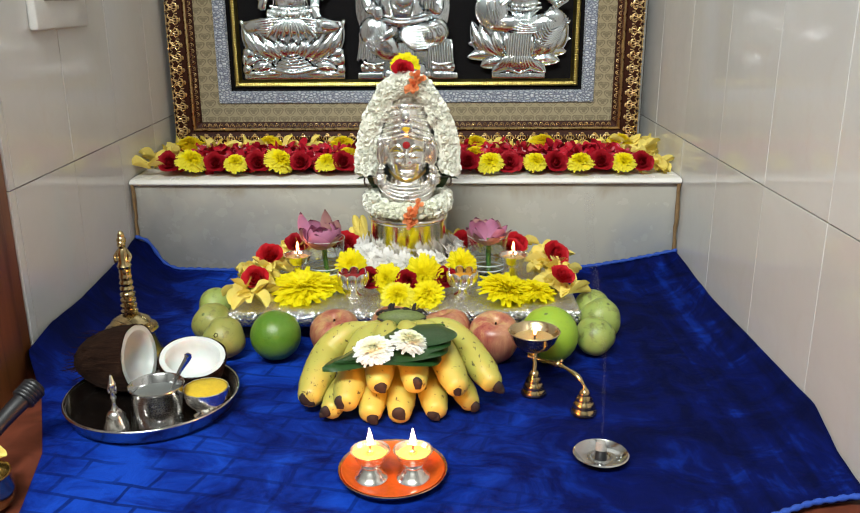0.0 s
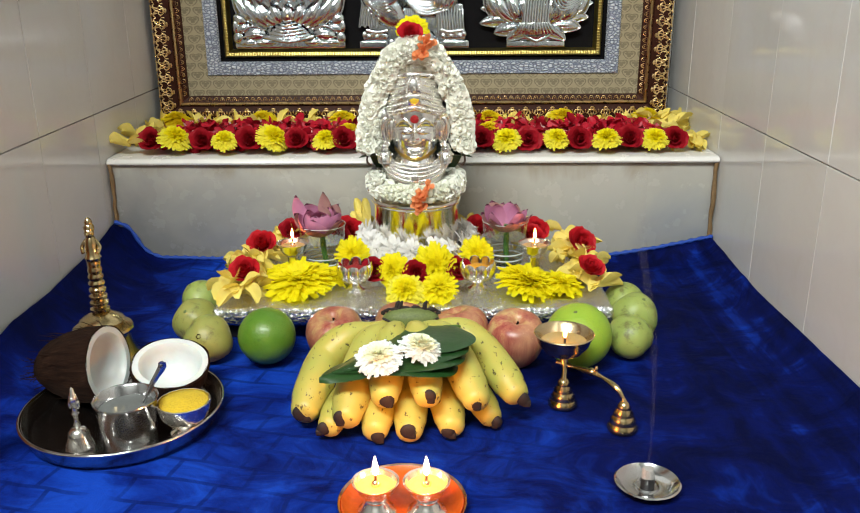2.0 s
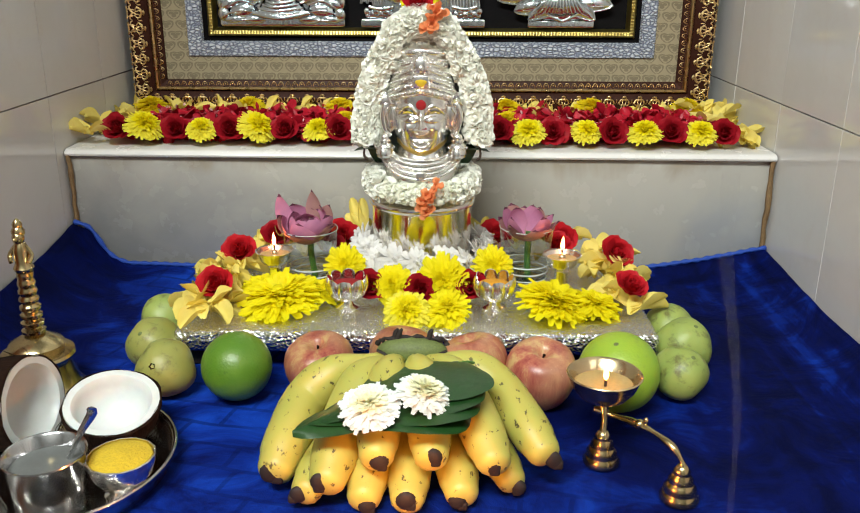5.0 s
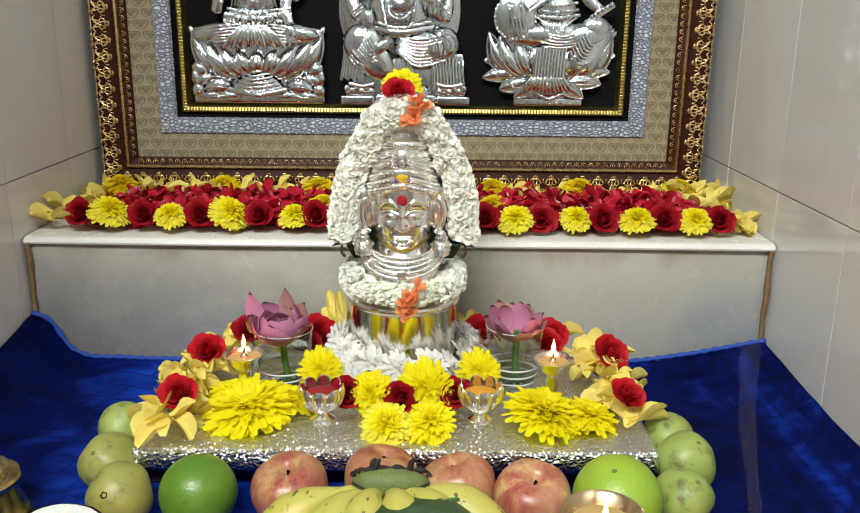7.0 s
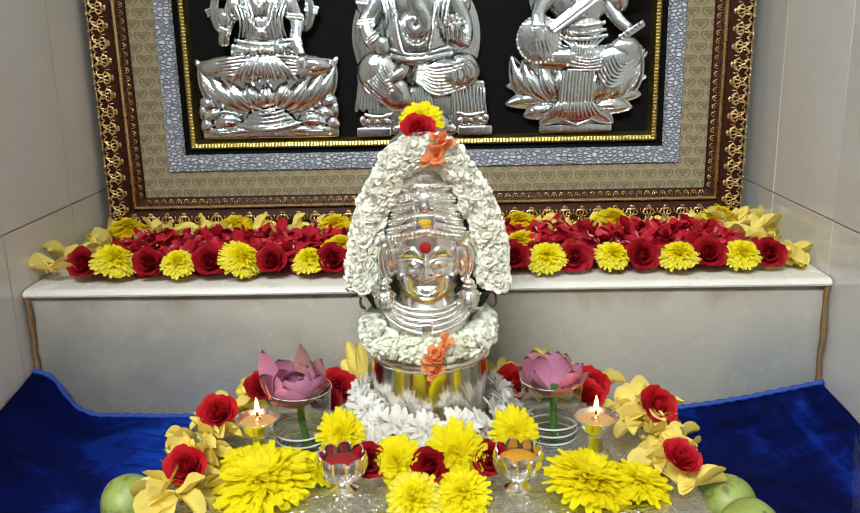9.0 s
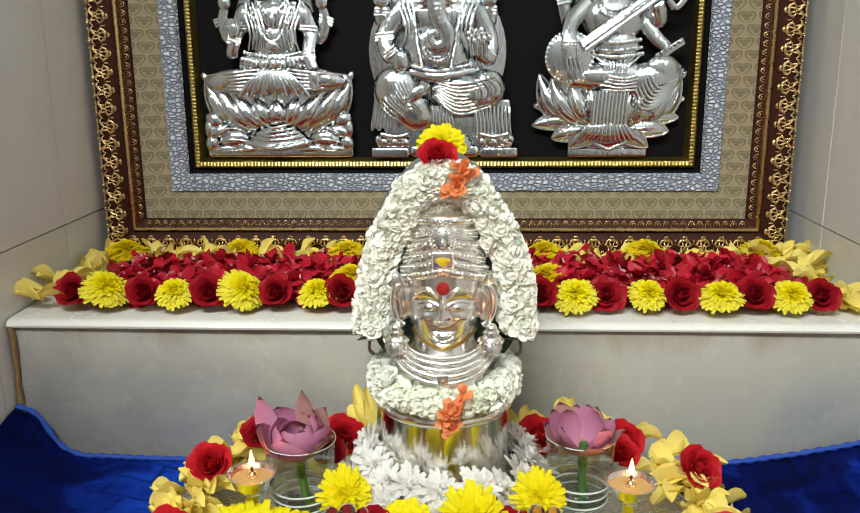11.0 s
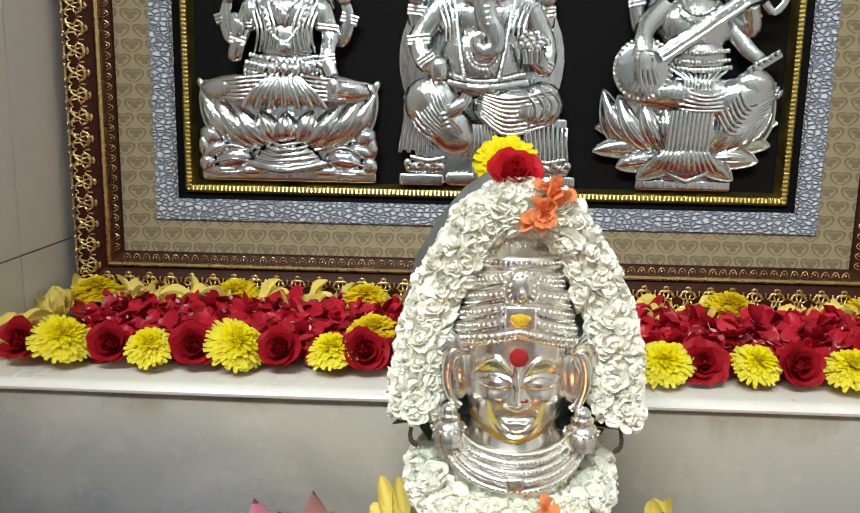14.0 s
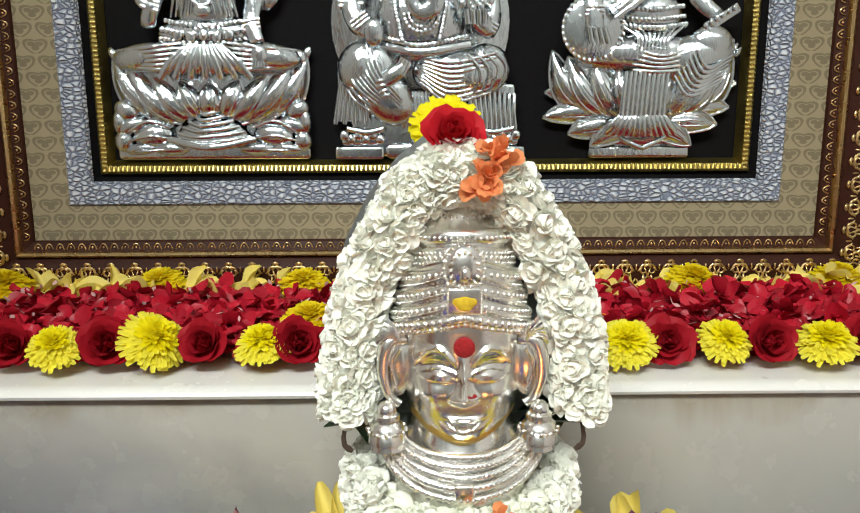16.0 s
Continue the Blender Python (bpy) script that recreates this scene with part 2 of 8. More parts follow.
def damask_mat():
    """Rows of small leaf motifs, every second row shifted by half a motif."""
    g = Nodes("damask_mount_card")
    o = g.xyz()
    s = 0.0250
    row = g.math("DIVIDE", o[2], s * 0.66)
    ri = g.math("FLOOR", row)
    rf = g.math("SUBTRACT", g.math("SUBTRACT", row, ri), 0.5)
    shift = g.math("MULTIPLY", g.math("FLOORED_MODULO", ri, 2.0), 0.5)
    cx = g.math("ADD", g.math("DIVIDE", o[0], s), shift)
    cf = g.math("SUBTRACT", g.math("SUBTRACT", cx, g.math("FLOOR", cx)), 0.5)
    rad = g.math("SQRT", g.math("ADD", g.math("MULTIPLY", cf, cf), g.math("MULTIPLY", rf, rf)))
    ang = g.math("ARCTAN2", cf, g.math("SUBTRACT", 0.0, rf))
    lobes = g.math("MULTIPLY_ADD", g.math("ABSOLUTE", g.math("COSINE", g.math("MULTIPLY", ang, 1.5))), 0.2, 0.12)
    leaf = g.math("LESS_THAN", rad, lobes)
    # heart-shaped outline round each leaf
    dip = g.math("ADD", rf, g.math("MULTIPLY_ADD", g.math("ABSOLUTE", cf), -0.6, 0.14))
    heart = g.math("SQRT", g.math("ADD", g.math("MULTIPLY", cf, cf), g.math("MULTIPLY", dip, dip)))
    ring = g.math("LESS_THAN", g.math("ABSOLUTE", g.math("SUBTRACT", heart, 0.40)), 0.055)
    fig = g.math("MAXIMUM", leaf, ring)
    c = g.mix(g.noise(70, 5), (0.22, 0.178, 0.10), (0.29, 0.236, 0.137))
    c = g.mix(g.math("MULTIPLY", fig, 0.6), c, (0.085, 0.062, 0.030))
    g.color(c).set(Roughness=0.5, Metallic=0.25)
    g.bump((fig, 0.25, 0.0008), (g.noise(700, 2), 0.3, 0.0005))
    return g.mat


def pebble_mat():
    g = Nodes("pebbled_silver_blue_border")
    e = g.voronoi(210, "DISTANCE_TO_EDGE", stretch=(0.62, 1, 1))
    # shade in the grooves between the pebbles is put into the colour
    c = g.ramp(e, [(0.0, (0.12, 0.14, 0.20)), (0.12, (0.34, 0.37, 0.44)), (0.34, (0.58, 0.61, 0.65))])
    g.color(c).set(Roughness=0.45, Metallic=0.05)
    g.bump((g.ramp(e, [(0, (0, 0, 0)), (0.25, (1, 1, 1))]), 0.9, 0.0022))
    return g.mat


def relief_mat():
    """Bright stamped silver with fine chased folds."""
    g = Nodes("bright_relief_silver")
    folds_ = g.noise(75, 4, 0.6, (1.6, 1, 0.7), 1.8)
    g.color(g.mix(g.noise(35), (0.68, 0.73, 0.76), (0.86, 0.92, 0.95))).set(Metallic=1.0, Roughness=g.span(g.noise(120, 5), 0.03, 0.08))
    g.bump((folds_, 0.20, 0.004), (g.noise(240, 3, 0.5, None, 1.0), 0.13, 0.0012))
    return g.mat


def wood_mat(name, c):
    g = Nodes(name)
    w = g.noise(22, 6, 0.6, (1, 1, 0.08), 1.5)
    a, b = shades(c, 0.6, 1.3)
    g.color(g.ramp(w, [(0.3, a), (0.7, b)])).set(Roughness=0.35)
    g.bump((w, 0.15, 0.001))
    return g.mat


def glass_mat(name, c, ior=1.45, gloss=0.02):
    """Thin clear glass: light passes straight through, with Fresnel reflections."""
    g = Nodes(name)
    tp = g.n.new("ShaderNodeBsdfTransparent")
    tp.inputs["Color"].default_value = (*c, 1)
    gl = g.n.new("ShaderNodeBsdfGlossy")
    g.link(g.span(g.noise(40), gloss, gloss + 0.03), gl.inputs["Roughness"])
    lw = g.n.new("ShaderNodeLayerWeight")
    lw.inputs["Blend"].default_value = 0.5
    edge = g.math("MULTIPLY_ADD", g.math("POWER", lw.outputs["Facing"], 3.0), 0.8, 0.06)
    mx = g.n.new("ShaderNodeMixShader")
    g.link(edge, mx.inputs[0])
    g.link(tp.outputs[0], mx.inputs[1])
    g.link(gl.outputs[0], mx.inputs[2])
    g.link(mx.outputs[0], g.n["Material Output"].inputs["Surface"])
    return g.mat


def flame_mat(name, power):
    g = Nodes(name)
    h = g.xyz()[2]
    col = g.ramp(g.math("DIVIDE", h, 0.024), [(0.0, (1.0, 0.20, 0.02)), (0.35, (1.0, 0.34, 0.06)), (1.0, (1.0, 0.28, 0.04))])
    g.color((0, 0, 0))
    g.link(col, g.b.inputs["Emission Color"])
    g.b.inputs["Emission Strength"].default_value = power
    return g.mat


def smoke_mat():
    """Thin smoke: most light passes, a little is scattered."""
    g = Nodes("thin_smoke")
    tp = g.n.new("ShaderNodeBsdfTransparent")
    tr = g.n.new("ShaderNodeBsdfTranslucent")
    tr.inputs["Color"].default_value = (0.8, 0.84, 0.9, 1)
    mx = g.n.new("ShaderNodeMixShader")
    g.link(g.span(g.noise(30, 3, 0.6, (3, 3, 1)), 0.0, 0.052), mx.inputs[0])
    g.link(tp.outputs[0], mx.inputs[1])
    g.link(tr.outputs[0], mx.inputs[2])
    g.link(mx.outputs[0], g.n["Material Output"].inputs["Surface"])
    return g.mat


MT = {}
MT["tile"] = tile_mat()
MT["grout"] = simple("grout", (0.20, 0.17, 0.14), 0.8)
MT["stained_grout"] = simple("yellowed_grout", (0.20, 0.12, 0.05), 0.7, var=0.5)
MT["marble"] = marble_mat("white_marble", (0.80, 0.78, 0.74), (0.30, 0.31, 0.32), (0.45, 0.38, 0.30))
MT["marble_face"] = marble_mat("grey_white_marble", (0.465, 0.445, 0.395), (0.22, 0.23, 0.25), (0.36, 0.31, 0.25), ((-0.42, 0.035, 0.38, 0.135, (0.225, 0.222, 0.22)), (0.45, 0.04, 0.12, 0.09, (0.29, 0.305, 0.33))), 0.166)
MT["velvet"] = velvet_mat()
MT["braid"] = simple("blue_braid", (0.012, 0.06, 0.36), 0.7, bscale=900, bump=0.6)
MT["foil"] = foil_mat()
MT["dark"] = simple("dark_wood_stand", (0.02, 0.014, 0.012), 0.6)
MT["silver"] = metal_mat("polished_silver", (0.94, 0.91, 0.85), 0.20, 0.05)
MT["satin_silver"] = metal_mat("satin_silver", (0.95, 0.93, 0.89), 0.21, 0.04)
MT["pot_silver"] = metal_mat("mirror_silver", (0.93, 0.90, 0.84), 0.14, 0.22, 38)
MT["relief"] = relief_mat()
MT["steel"] = metal_mat("stainless_steel", (0.62, 0.62, 0.62), 0.16, 0.04)
MT["dark_steel"] = metal_mat("worn_tray_steel", (0.50, 0.49, 0.48), 0.18, 0.05, tarnish=(0.2, 0.18, 0.16))
MT["brass"] = metal_mat("polished_brass", (0.58, 0.46, 0.24), 0.2, 0.08, tarnish=(0.26, 0.19, 0.08))
MT["pale_brass"] = metal_mat("pale_brass", (0.72, 0.58, 0.34), 0.2, 0.08)
MT["gold"] = metal_mat("antique_gold_leaf", (0.72, 0.52, 0.25), 0.26, 0.2)
MT["rib_gold"] = metal_mat("yellow_gold_fillet", (0.52, 0.41, 0.13), 0.34, 0.15)
MT["copper"] = metal_mat("copper", (0.82, 0.52, 0.36), 0.18, 0.06)
MT["vermilion"] = simple("vermilion_tray_face", (0.60, 0.085, 0.010), 0.22, var=0.3, scale=35)
MT["moulding"] = simple("dark_red_lacquer", (0.036, 0.011, 0.006), 0.45, var=0.4, Specular_IOR_Level=0.15)
MT["damask"] = damask_mat()
MT["pebble"] = pebble_mat()
MT["panel"] = simple("black_velvet_panel", (0.004, 0.0035, 0.004), 0.7, var=0.4, Specular_IOR_Level=0.1)
MT["yellow"] = petal_mat("yellow_chrysanthemum", (0.975, 0.88, 0.012), sss=0.5, pvar=0.06, spread=(0.96, 1.02))
MT["lemon"] = petal_mat("lemon_chrysanthemum", (0.975, 0.90, 0.09), sss=0.5, pvar=0.06, spread=(0.96, 1.02))
MT["dull_yellow"] = petal_mat("dull_yellow_chrysanthemum", (0.96, 0.80, 0.02), sss=0.5, pvar=0.08, spread=(0.95, 1.02))
MT["white"] = petal_mat("white_chrysanthemum", (0.93, 0.97, 0.93), sss=0.35, pvar=0.05, spread=(0.95, 1.03))
MT["pale_heart"] = petal_mat("pale_yellow_heart", (0.95, 0.94, 0.70), sss=0.2, pvar=0.06, spread=(0.95, 1.03))
MT["mauve_white"] = petal_mat("greyish_white_chrysanthemum", (0.95, 0.935, 0.91), sss=0.42, pvar=0.10, spread=(0.92, 1.04))
MT["jasmine"] = petal_mat("ivory_jasmine", (0.97, 0.98, 0.89), sss=0.14, pvar=0.05, spread=(0.95, 1.03))
MT["neck_jasmine"] = petal_mat("creamy_jasmine_bud", (0.96, 0.97, 0.84), sss=0.14, pvar=0.08, spread=(0.95, 1.03))
MT["bud"] = petal_mat("greenish_jasmine_bud", (0.62, 0.66, 0.42), pvar=0.2)
MT["rose"] = petal_mat("red_rose", (0.60, 0.012, 0.022), rough=0.6, sss=0.15, pvar=0.4)
MT["dark_rose"] = petal_mat("dark_red_rose", (0.44, 0.008, 0.020), rough=0.6, sss=0.15, pvar=0.45)
MT["rose_petal"] = petal_mat("loose_rose_petal", (0.56, 0.010, 0.028), (0.60, 0.03, 0.06), 0.38, 0.15, pvar=0.45)
MT["petal_base"] = petal_mat("pale_petal_base", (0.86, 0.52, 0.50), pvar=0.3)
MT["orange"] = petal_mat("orange_crossandra", (0.96, 0.37, 0.15), sss=0.4, pvar=0.15, spread=(0.92, 1.04))
MT["cream_petal"] = petal_mat("wilting_yellow_petal", (0.96, 0.78, 0.16), (0.95, 0.83, 0.36), per="object", pvar=0.15, sss=0.25, spread=(0.9, 1.05))
MT["lotus"] = petal_mat("pink_lotus", (0.66, 0.27, 0.45), (0.66, 0.25, 0.29), per="object", pvar=0.2)
MT["lotus_tip"] = petal_mat("dark_purple_petal_tip", (0.20, 0.06, 0.11), per="object")
MT["lotus_outer"] = petal_mat("greenish_lotus_sepal", (0.56, 0.28, 0.27), (0.46, 0.35, 0.17), per="object")
MT["leaf"] = simple("betel_leaf", (0.014, 0.055, 0.012), 0.32, var=0.4, scale=40, bump=0.3, bscale=160, per="object")
MT["green"] = simple("green_stem", (0.06, 0.16, 0.03), 0.5)
MT["apple"] = apple_mat()
MT["lime"] = fruit_mat("green_sweet_lime", (0.075, 0.18, 0.014), (0.14, 0.25, 0.022), (0.06, 0.15, 0.02), 0.36)
MT["yellow_lime"] = fruit_mat("yellow_green_sweet_lime", (0.30, 0.42, 0.03), (0.20, 0.36, 0.03), (0.22, 0.32, 0.04))
MT["guava"] = fruit_mat("green_guava", (0.30, 0.36, 0.085), (0.20, 0.27, 0.06), (0.11, 0.10, 0.03), 0.45, 110, 45)
MT["yellow_guava"] = fruit_mat("yellow_guava", (0.31, 0.30, 0.075), (0.21, 0.24, 0.055), (0.12, 0.09, 0.03), 0.45, 110, 45)
MT["banana"] = banana_mat()
MT["banana_end"] = simple("blackened_banana_end", (0.014, 0.008, 0.006), 0.7, var=0.6, scale=140)
MT["banana_crown"] = simple("green_banana_crown", (0.12, 0.15, 0.04), 0.6, var=0.5, scale=90)
MT["husk"] = husk_mat()
MT["flesh"] = simple("white_coconut_flesh", (0.62, 0.63, 0.61), 0.38, var=0.06, scale=30, Subsurface_Weight=0.15)
MT["turmeric"] = simple("turmeric_powder", (0.58, 0.40, 0.020), 0.9, var=0.35, scale=120, bump=0.8, bscale=420, bdist=0.002)
MT["kumkum"] = simple("red_kumkum_powder", (0.30, 0.008, 0.010), 0.9, var=0.3, scale=120, bump=0.7, bscale=420, bdist=0.002)
MT["saffron"] = simple("orange_powder", (0.66, 0.30, 0.015), 0.9, var=0.3, scale=120, bump=0.7, bscale=420, bdist=0.002)
MT["ghee"] = simple("melted_ghee", (0.42, 0.33, 0.13), 0.10, var=0.2, Subsurface_Weight=0.3)
MT["smear"] = metal_mat("turmeric_smeared_silver", (0.80, 0.56, 0.16), 0.35, 0.3, 300, tarnish=(0.70, 0.36, 0.04))
MT["wick"] = simple("burnt_wick", (0.05, 0.03, 0.02), 0.9)
MT["flame"] = flame_mat("flame", 1000)
MT["small_flame"] = flame_mat("small_flame", 80)
MT["glass"] = glass_mat("clear_glass", (0.95, 0.97, 0.96))
MT["water"] = glass_mat("water", (0.93, 0.96, 0.95), 1.33)
MT["cover"] = simple("grey_silvered_leaf", (0.20, 0.21, 0.20), 0.45, 0.4, var=0.25, scale=40)
# opaque pale colour that paints the glints on the tumblers' rims and rings
MT["glass_edge"] = simple("painted_glass_glint", (0.62, 0.66, 0.64), 0.08, var=0.15)
MT["glass_foot"] = glass_mat("thick_glass_foot", (0.80, 0.84, 0.82), 1.5)
MT["still_water"] = simple("still_water", (0.12, 0.125, 0.12), 0.04, var=0.1, bump=0.05)
MT["wood"] = wood_mat("varnished_teak", (0.24, 0.085, 0.025))
MT["redwood"] = wood_mat("red_brown_board", (0.11, 0.028, 0.015))
MT["pale_wood"] = wood_mat("pale_brown_plinth", (0.26, 0.15, 0.09))
MT["plaster"] = simple("grey_room_shell", (0.23, 0.23, 0.22), 0.8, var=0.08, scale=8)
MT["floor"] = simple("brown_floor", (0.22, 0.16, 0.12), 0.4, var=0.2, scale=12)
MT["white_plastic"] = simple("white_switch_plastic", (0.66, 0.66, 0.64), 0.35, var=0.05)
MT["grey_plastic"] = simple("grey_switch_plastic", (0.28, 0.27, 0.25), 0.4, var=0.1)
MT["black_plastic"] = simple("black_plastic", (0.010, 0.010, 0.012), 0.4, var=0.3)
MT["smoke"] = smoke_mat()
MT["ash"] = simple("grey_incense", (0.30, 0.29, 0.27), 0.9, var=0.4, scale=160)


# ---- mesh tools ----
class Build:
    """Collects surfaces for one mesh."""

    def __init__(self):
        self.v, self.f, self.m = [], [], []

    def add(self, vs, fs, mi=0, m=None):
        k = len(self.v)
        self.v += [tuple(m @ Vector(p)) for p in vs] if m is not None else [tuple(p) for p in vs]
        self.f += [tuple(i + k for i in q) for q in fs]
        self.m += [mi] * len(fs)
        return self

    def sheet(self, pts, nu, nv, mi=0, m=None, close_v=False):
        """Points in nu rows of nv."""
        fs = []
        for i in range(nu - 1):
            for j in range(nv if close_v else nv - 1):
                k = (j + 1) % nv
                fs.append((i * nv + j, i * nv + k, (i + 1) * nv + k, (i + 1) * nv + j))
        return self.add(pts, fs, mi, m)

    def lathe(self, prof, n=24, mi=0, m=None, wobble=None, caps=True):
        pts = []
        for r, z in prof:
            for j in range(n):
                a = 2 * math.pi * j / n
                w = wobble(a, z) if wobble else 1.0
                pts.append((r * w * math.cos(a), r * w * math.sin(a), z))
        self.sheet(pts, len(prof), n, mi, m, True)
        k = len(self.v) - len(pts)
        for row, flip in ((0, True), (len(prof) - 1, False)):
            if caps and prof[row][0] > 1e-5:
                ring = [k + row * n + j for j in range(n)]
                self.f.append(tuple(reversed(ring)) if flip else tuple(ring))
                self.m.append(mi)
        return self

    def ball(self, c, r, n=14, rows=9, mi=0, turn=(0, 0, 0), m=None):
        r = (r, r, r) if isinstance(r, (int, float)) else r
        mm = pose(*c, *turn) @ Matrix.Diagonal((*r, 1))
        if m is not None:
            mm = m @ mm
        prof = [(max(math.sin(math.pi * i / rows), 1e-6), -math.cos(math.pi * i / rows)) for i in range(rows + 1)]
        return self.lathe(prof, n, mi, mm)

    def tube(self, pts, radii, n=8, mi=0, m=None, flat=1.0, up=(0, 0, 1), caps=True):
        pts = [Vector(p) for p in pts]
        if isinstance(radii, (int, float)):
            radii = [radii] * len(pts)
        out, ref = [], Vector(up)
        for i, p in enumerate(pts):
            d = (pts[min(i + 1, len(pts) - 1)] - pts[max(i - 1, 0)]).normalized()
            s = d.cross(ref)
            if s.length < 0.05:
                s = d.cross(Vector((0.3, 0.9, 0.2)))
            s.normalize()
            t = s.cross(d).normalized()
            ref = t
            for j in range(n):
                a = 2 * math.pi * j / n
                out.append(tuple(p + (s * math.cos(a) + t * math.sin(a) * flat) * radii[i]))
        self.sheet(out, len(pts), n, mi, m, True)
        if caps:
            k = len(self.v) - len(out)
            self.f += [tuple(k + j for j in range(n)), tuple(k + (len(pts) - 1) * n + n - 1 - j for j in range(n))]
            self.m += [mi, mi]
        return self

    def box(self, c, size, bev=0.0, mi=0, m=None):
        bm = bmesh.new()
        bmesh.ops.create_cube(bm, size=1.0)
        bmesh.ops.scale(bm, vec=size, verts=bm.verts)
        if bev:
            bmesh.ops.bevel(bm, geom=bm.edges[:], offset=bev, segments=2, affect="EDGES", profile=0.5)
        bmesh.ops.translate(bm, vec=c, verts=bm.verts)
        bm.verts.index_update()
        self.add([v.co[:] for v in bm.verts], [[v.index for v in f.verts] for f in bm.faces], mi, m)
        bm.free()
        return self

    def petal(self, m, L, W, rise=0.0, curl=0.0, cup=0.0, nu=5, nv=3, peak=0.6, end=0.45, mi=0, ruffle=0.0, twist=0.0):
        """A petal that starts at the origin and runs along y; angles in radians."""
        a = end * peak / (1 - peak)
        top = peak ** a * (1 - peak) ** end
        y = z = 0.0
        pts = []
        for i in range(nu):
            s = i / (nu - 1)
            if i:
                ang = rise + curl * (s - 0.5 / (nu - 1))
                y += math.cos(ang) * L / (nu - 1)
                z += math.sin(ang) * L / (nu - 1)
            ss = 0.06 + 0.925 * s
            w = W * 0.5 * (ss ** a) * (1 - ss) ** end / top
            ang = rise + curl * s
            for j in range(nv):
                t = 2 * j / (nv - 1) - 1
                lift = cup * w * (t * t) + ruffle * W * math.sin(7 * s + 3 * t) * abs(t)
                tw = twist * s
                x1 = t * w * math.cos(tw)
                z1 = t * w * math.sin(tw) + lift
                pts.append((x1, y - math.sin(ang) * z1, z + math.cos(ang) * z1))
        return self.sheet(pts, nu, nv, mi, m)

    def shell(self, m, R, turn, spread, th0, th1, flare=0.0, tall=1.0, nu=7, nv=5, point=0.5, mi=0, tip=0, wave=0.0):
        """A convex petal wrapped on a ball that stands on the origin; angles in degrees from its foot."""
        pts = []
        for i in range(nu):
            s = i / (nu - 1)
            th = math.radians(th0 + (th1 - th0) * s)
            r = R * (1 + flare * s * s)
            w = math.radians(spread) * min(1.0, 0.35 + 1.3 * s) * max(0.0, 1 - s ** 3) ** point
            for j in range(nv):
                t = 2 * j / (nv - 1) - 1
                a = math.radians(turn) + t * w
                q = 1 + 0.05 * t + wave * s * math.sin(4.2 * t + turn)
                pts.append((r * q * math.sin(th) * math.cos(a), r * q * math.sin(th) * math.sin(a), R * tall * (1 - math.cos(th)) + R * 0.5 * flare * s * s))
        self.sheet(pts, nu, nv, mi, m)
        if tip:
            for f in range(len(self.f) - nv + 1, len(self.f)):
                self.m[f] = tip
        return self

    def mesh(self, name, mats, sharp=50, normals=True):
        me = bpy.data.meshes.new(name)
        me.from_pydata(self.v, [], self.f)
        for x in mats if isinstance(mats, (list, tuple)) else [mats]:
            me.materials.append(MT[x])
        me.polygons.foreach_set("material_index", self.m)
        me.polygons.foreach_set("use_smooth", [True] * len(self.f))
        if normals:
            bm = bmesh.new()
            bm.from_mesh(me)
            bmesh.ops.recalc_face_normals(bm, faces=bm.faces)
            bm.to_mesh(me)
            bm.free()
        me.set_sharp_from_angle(angle=radians(sharp))
        me.update()
        return me


def part(name, b, mats, parent=None, label="", m=None, sharp=50, normals=True):
    """Links a mesh as one object, under a thing or on its own."""
    me = b if isinstance(b, bpy.types.Mesh) else b.mesh(name, mats, sharp, normals)
    ob = new(name, me)
    ob.parent = parent
    if m is not None:
        ob.matrix_basis = m
    return tagged(ob, label)


def thing(name, label, category, m=None, group=""):
    ob = new(name)
    ob.empty_display_size = 0.02
    if m is not None:
        ob.matrix_basis = m
    return tagged(ob, label, category, group)


def setting(name, b, mats, label, category, sharp=50):
    return tagged(part(name, b, mats, sharp=sharp), label, category, kind="structure")


def smooth(a, b, x):
    t = min(1, max(0, (x - a) / (b - a)))
    return t * t * (3 - 2 * t)


def along(table, x):
    """Linear reading of a short table of (x, value)."""
    if x <= table[0][0]:
        return table[0][1]
    for (a, p), (b, q) in zip(table, table[1:]):
        if x <= b:
            return p + (q - p) * (x - a) / (b - a)
    return table[-1][1]


def curve_points(ctrl, n):
    """Catmull-Rom through the given points."""
    c = [Vector(p) for p in ctrl]
    c = [2 * c[0] - c[1]] + c + [2 * c[-1] - c[-2]]
    out = []
    for i in range(n):
        s = i / (n - 1) * (len(c) - 3)
        k = min(int(s), len(c) - 4)
        t = s - k
        p0, p1, p2, p3 = c[k:k + 4]
        out.append(0.5 * (2 * p1 + (p2 - p0) * t + (2 * p0 - 5 * p1 + 4 * p2 - p3) * t * t + (3 * p1 - p0 - 3 * p2 + p3) * t ** 3))
    return out


rng = random.Random(7)
U = rng.uniform

# ---- the niche and the room ----
XL, XR, YB, ZS = -0.494, 0.476, 0.335, 0.175
WALL_TOP = 2.3


def wall(name, x0, x1, y0, y1, z0, z1, mat, label):
    return setting(name, Build().box(((x0 + x1) / 2, (y0 + y1) / 2, (z0 + z1) / 2), (x1 - x0, y1 - y0, z1 - z0)), mat, label, "wall")


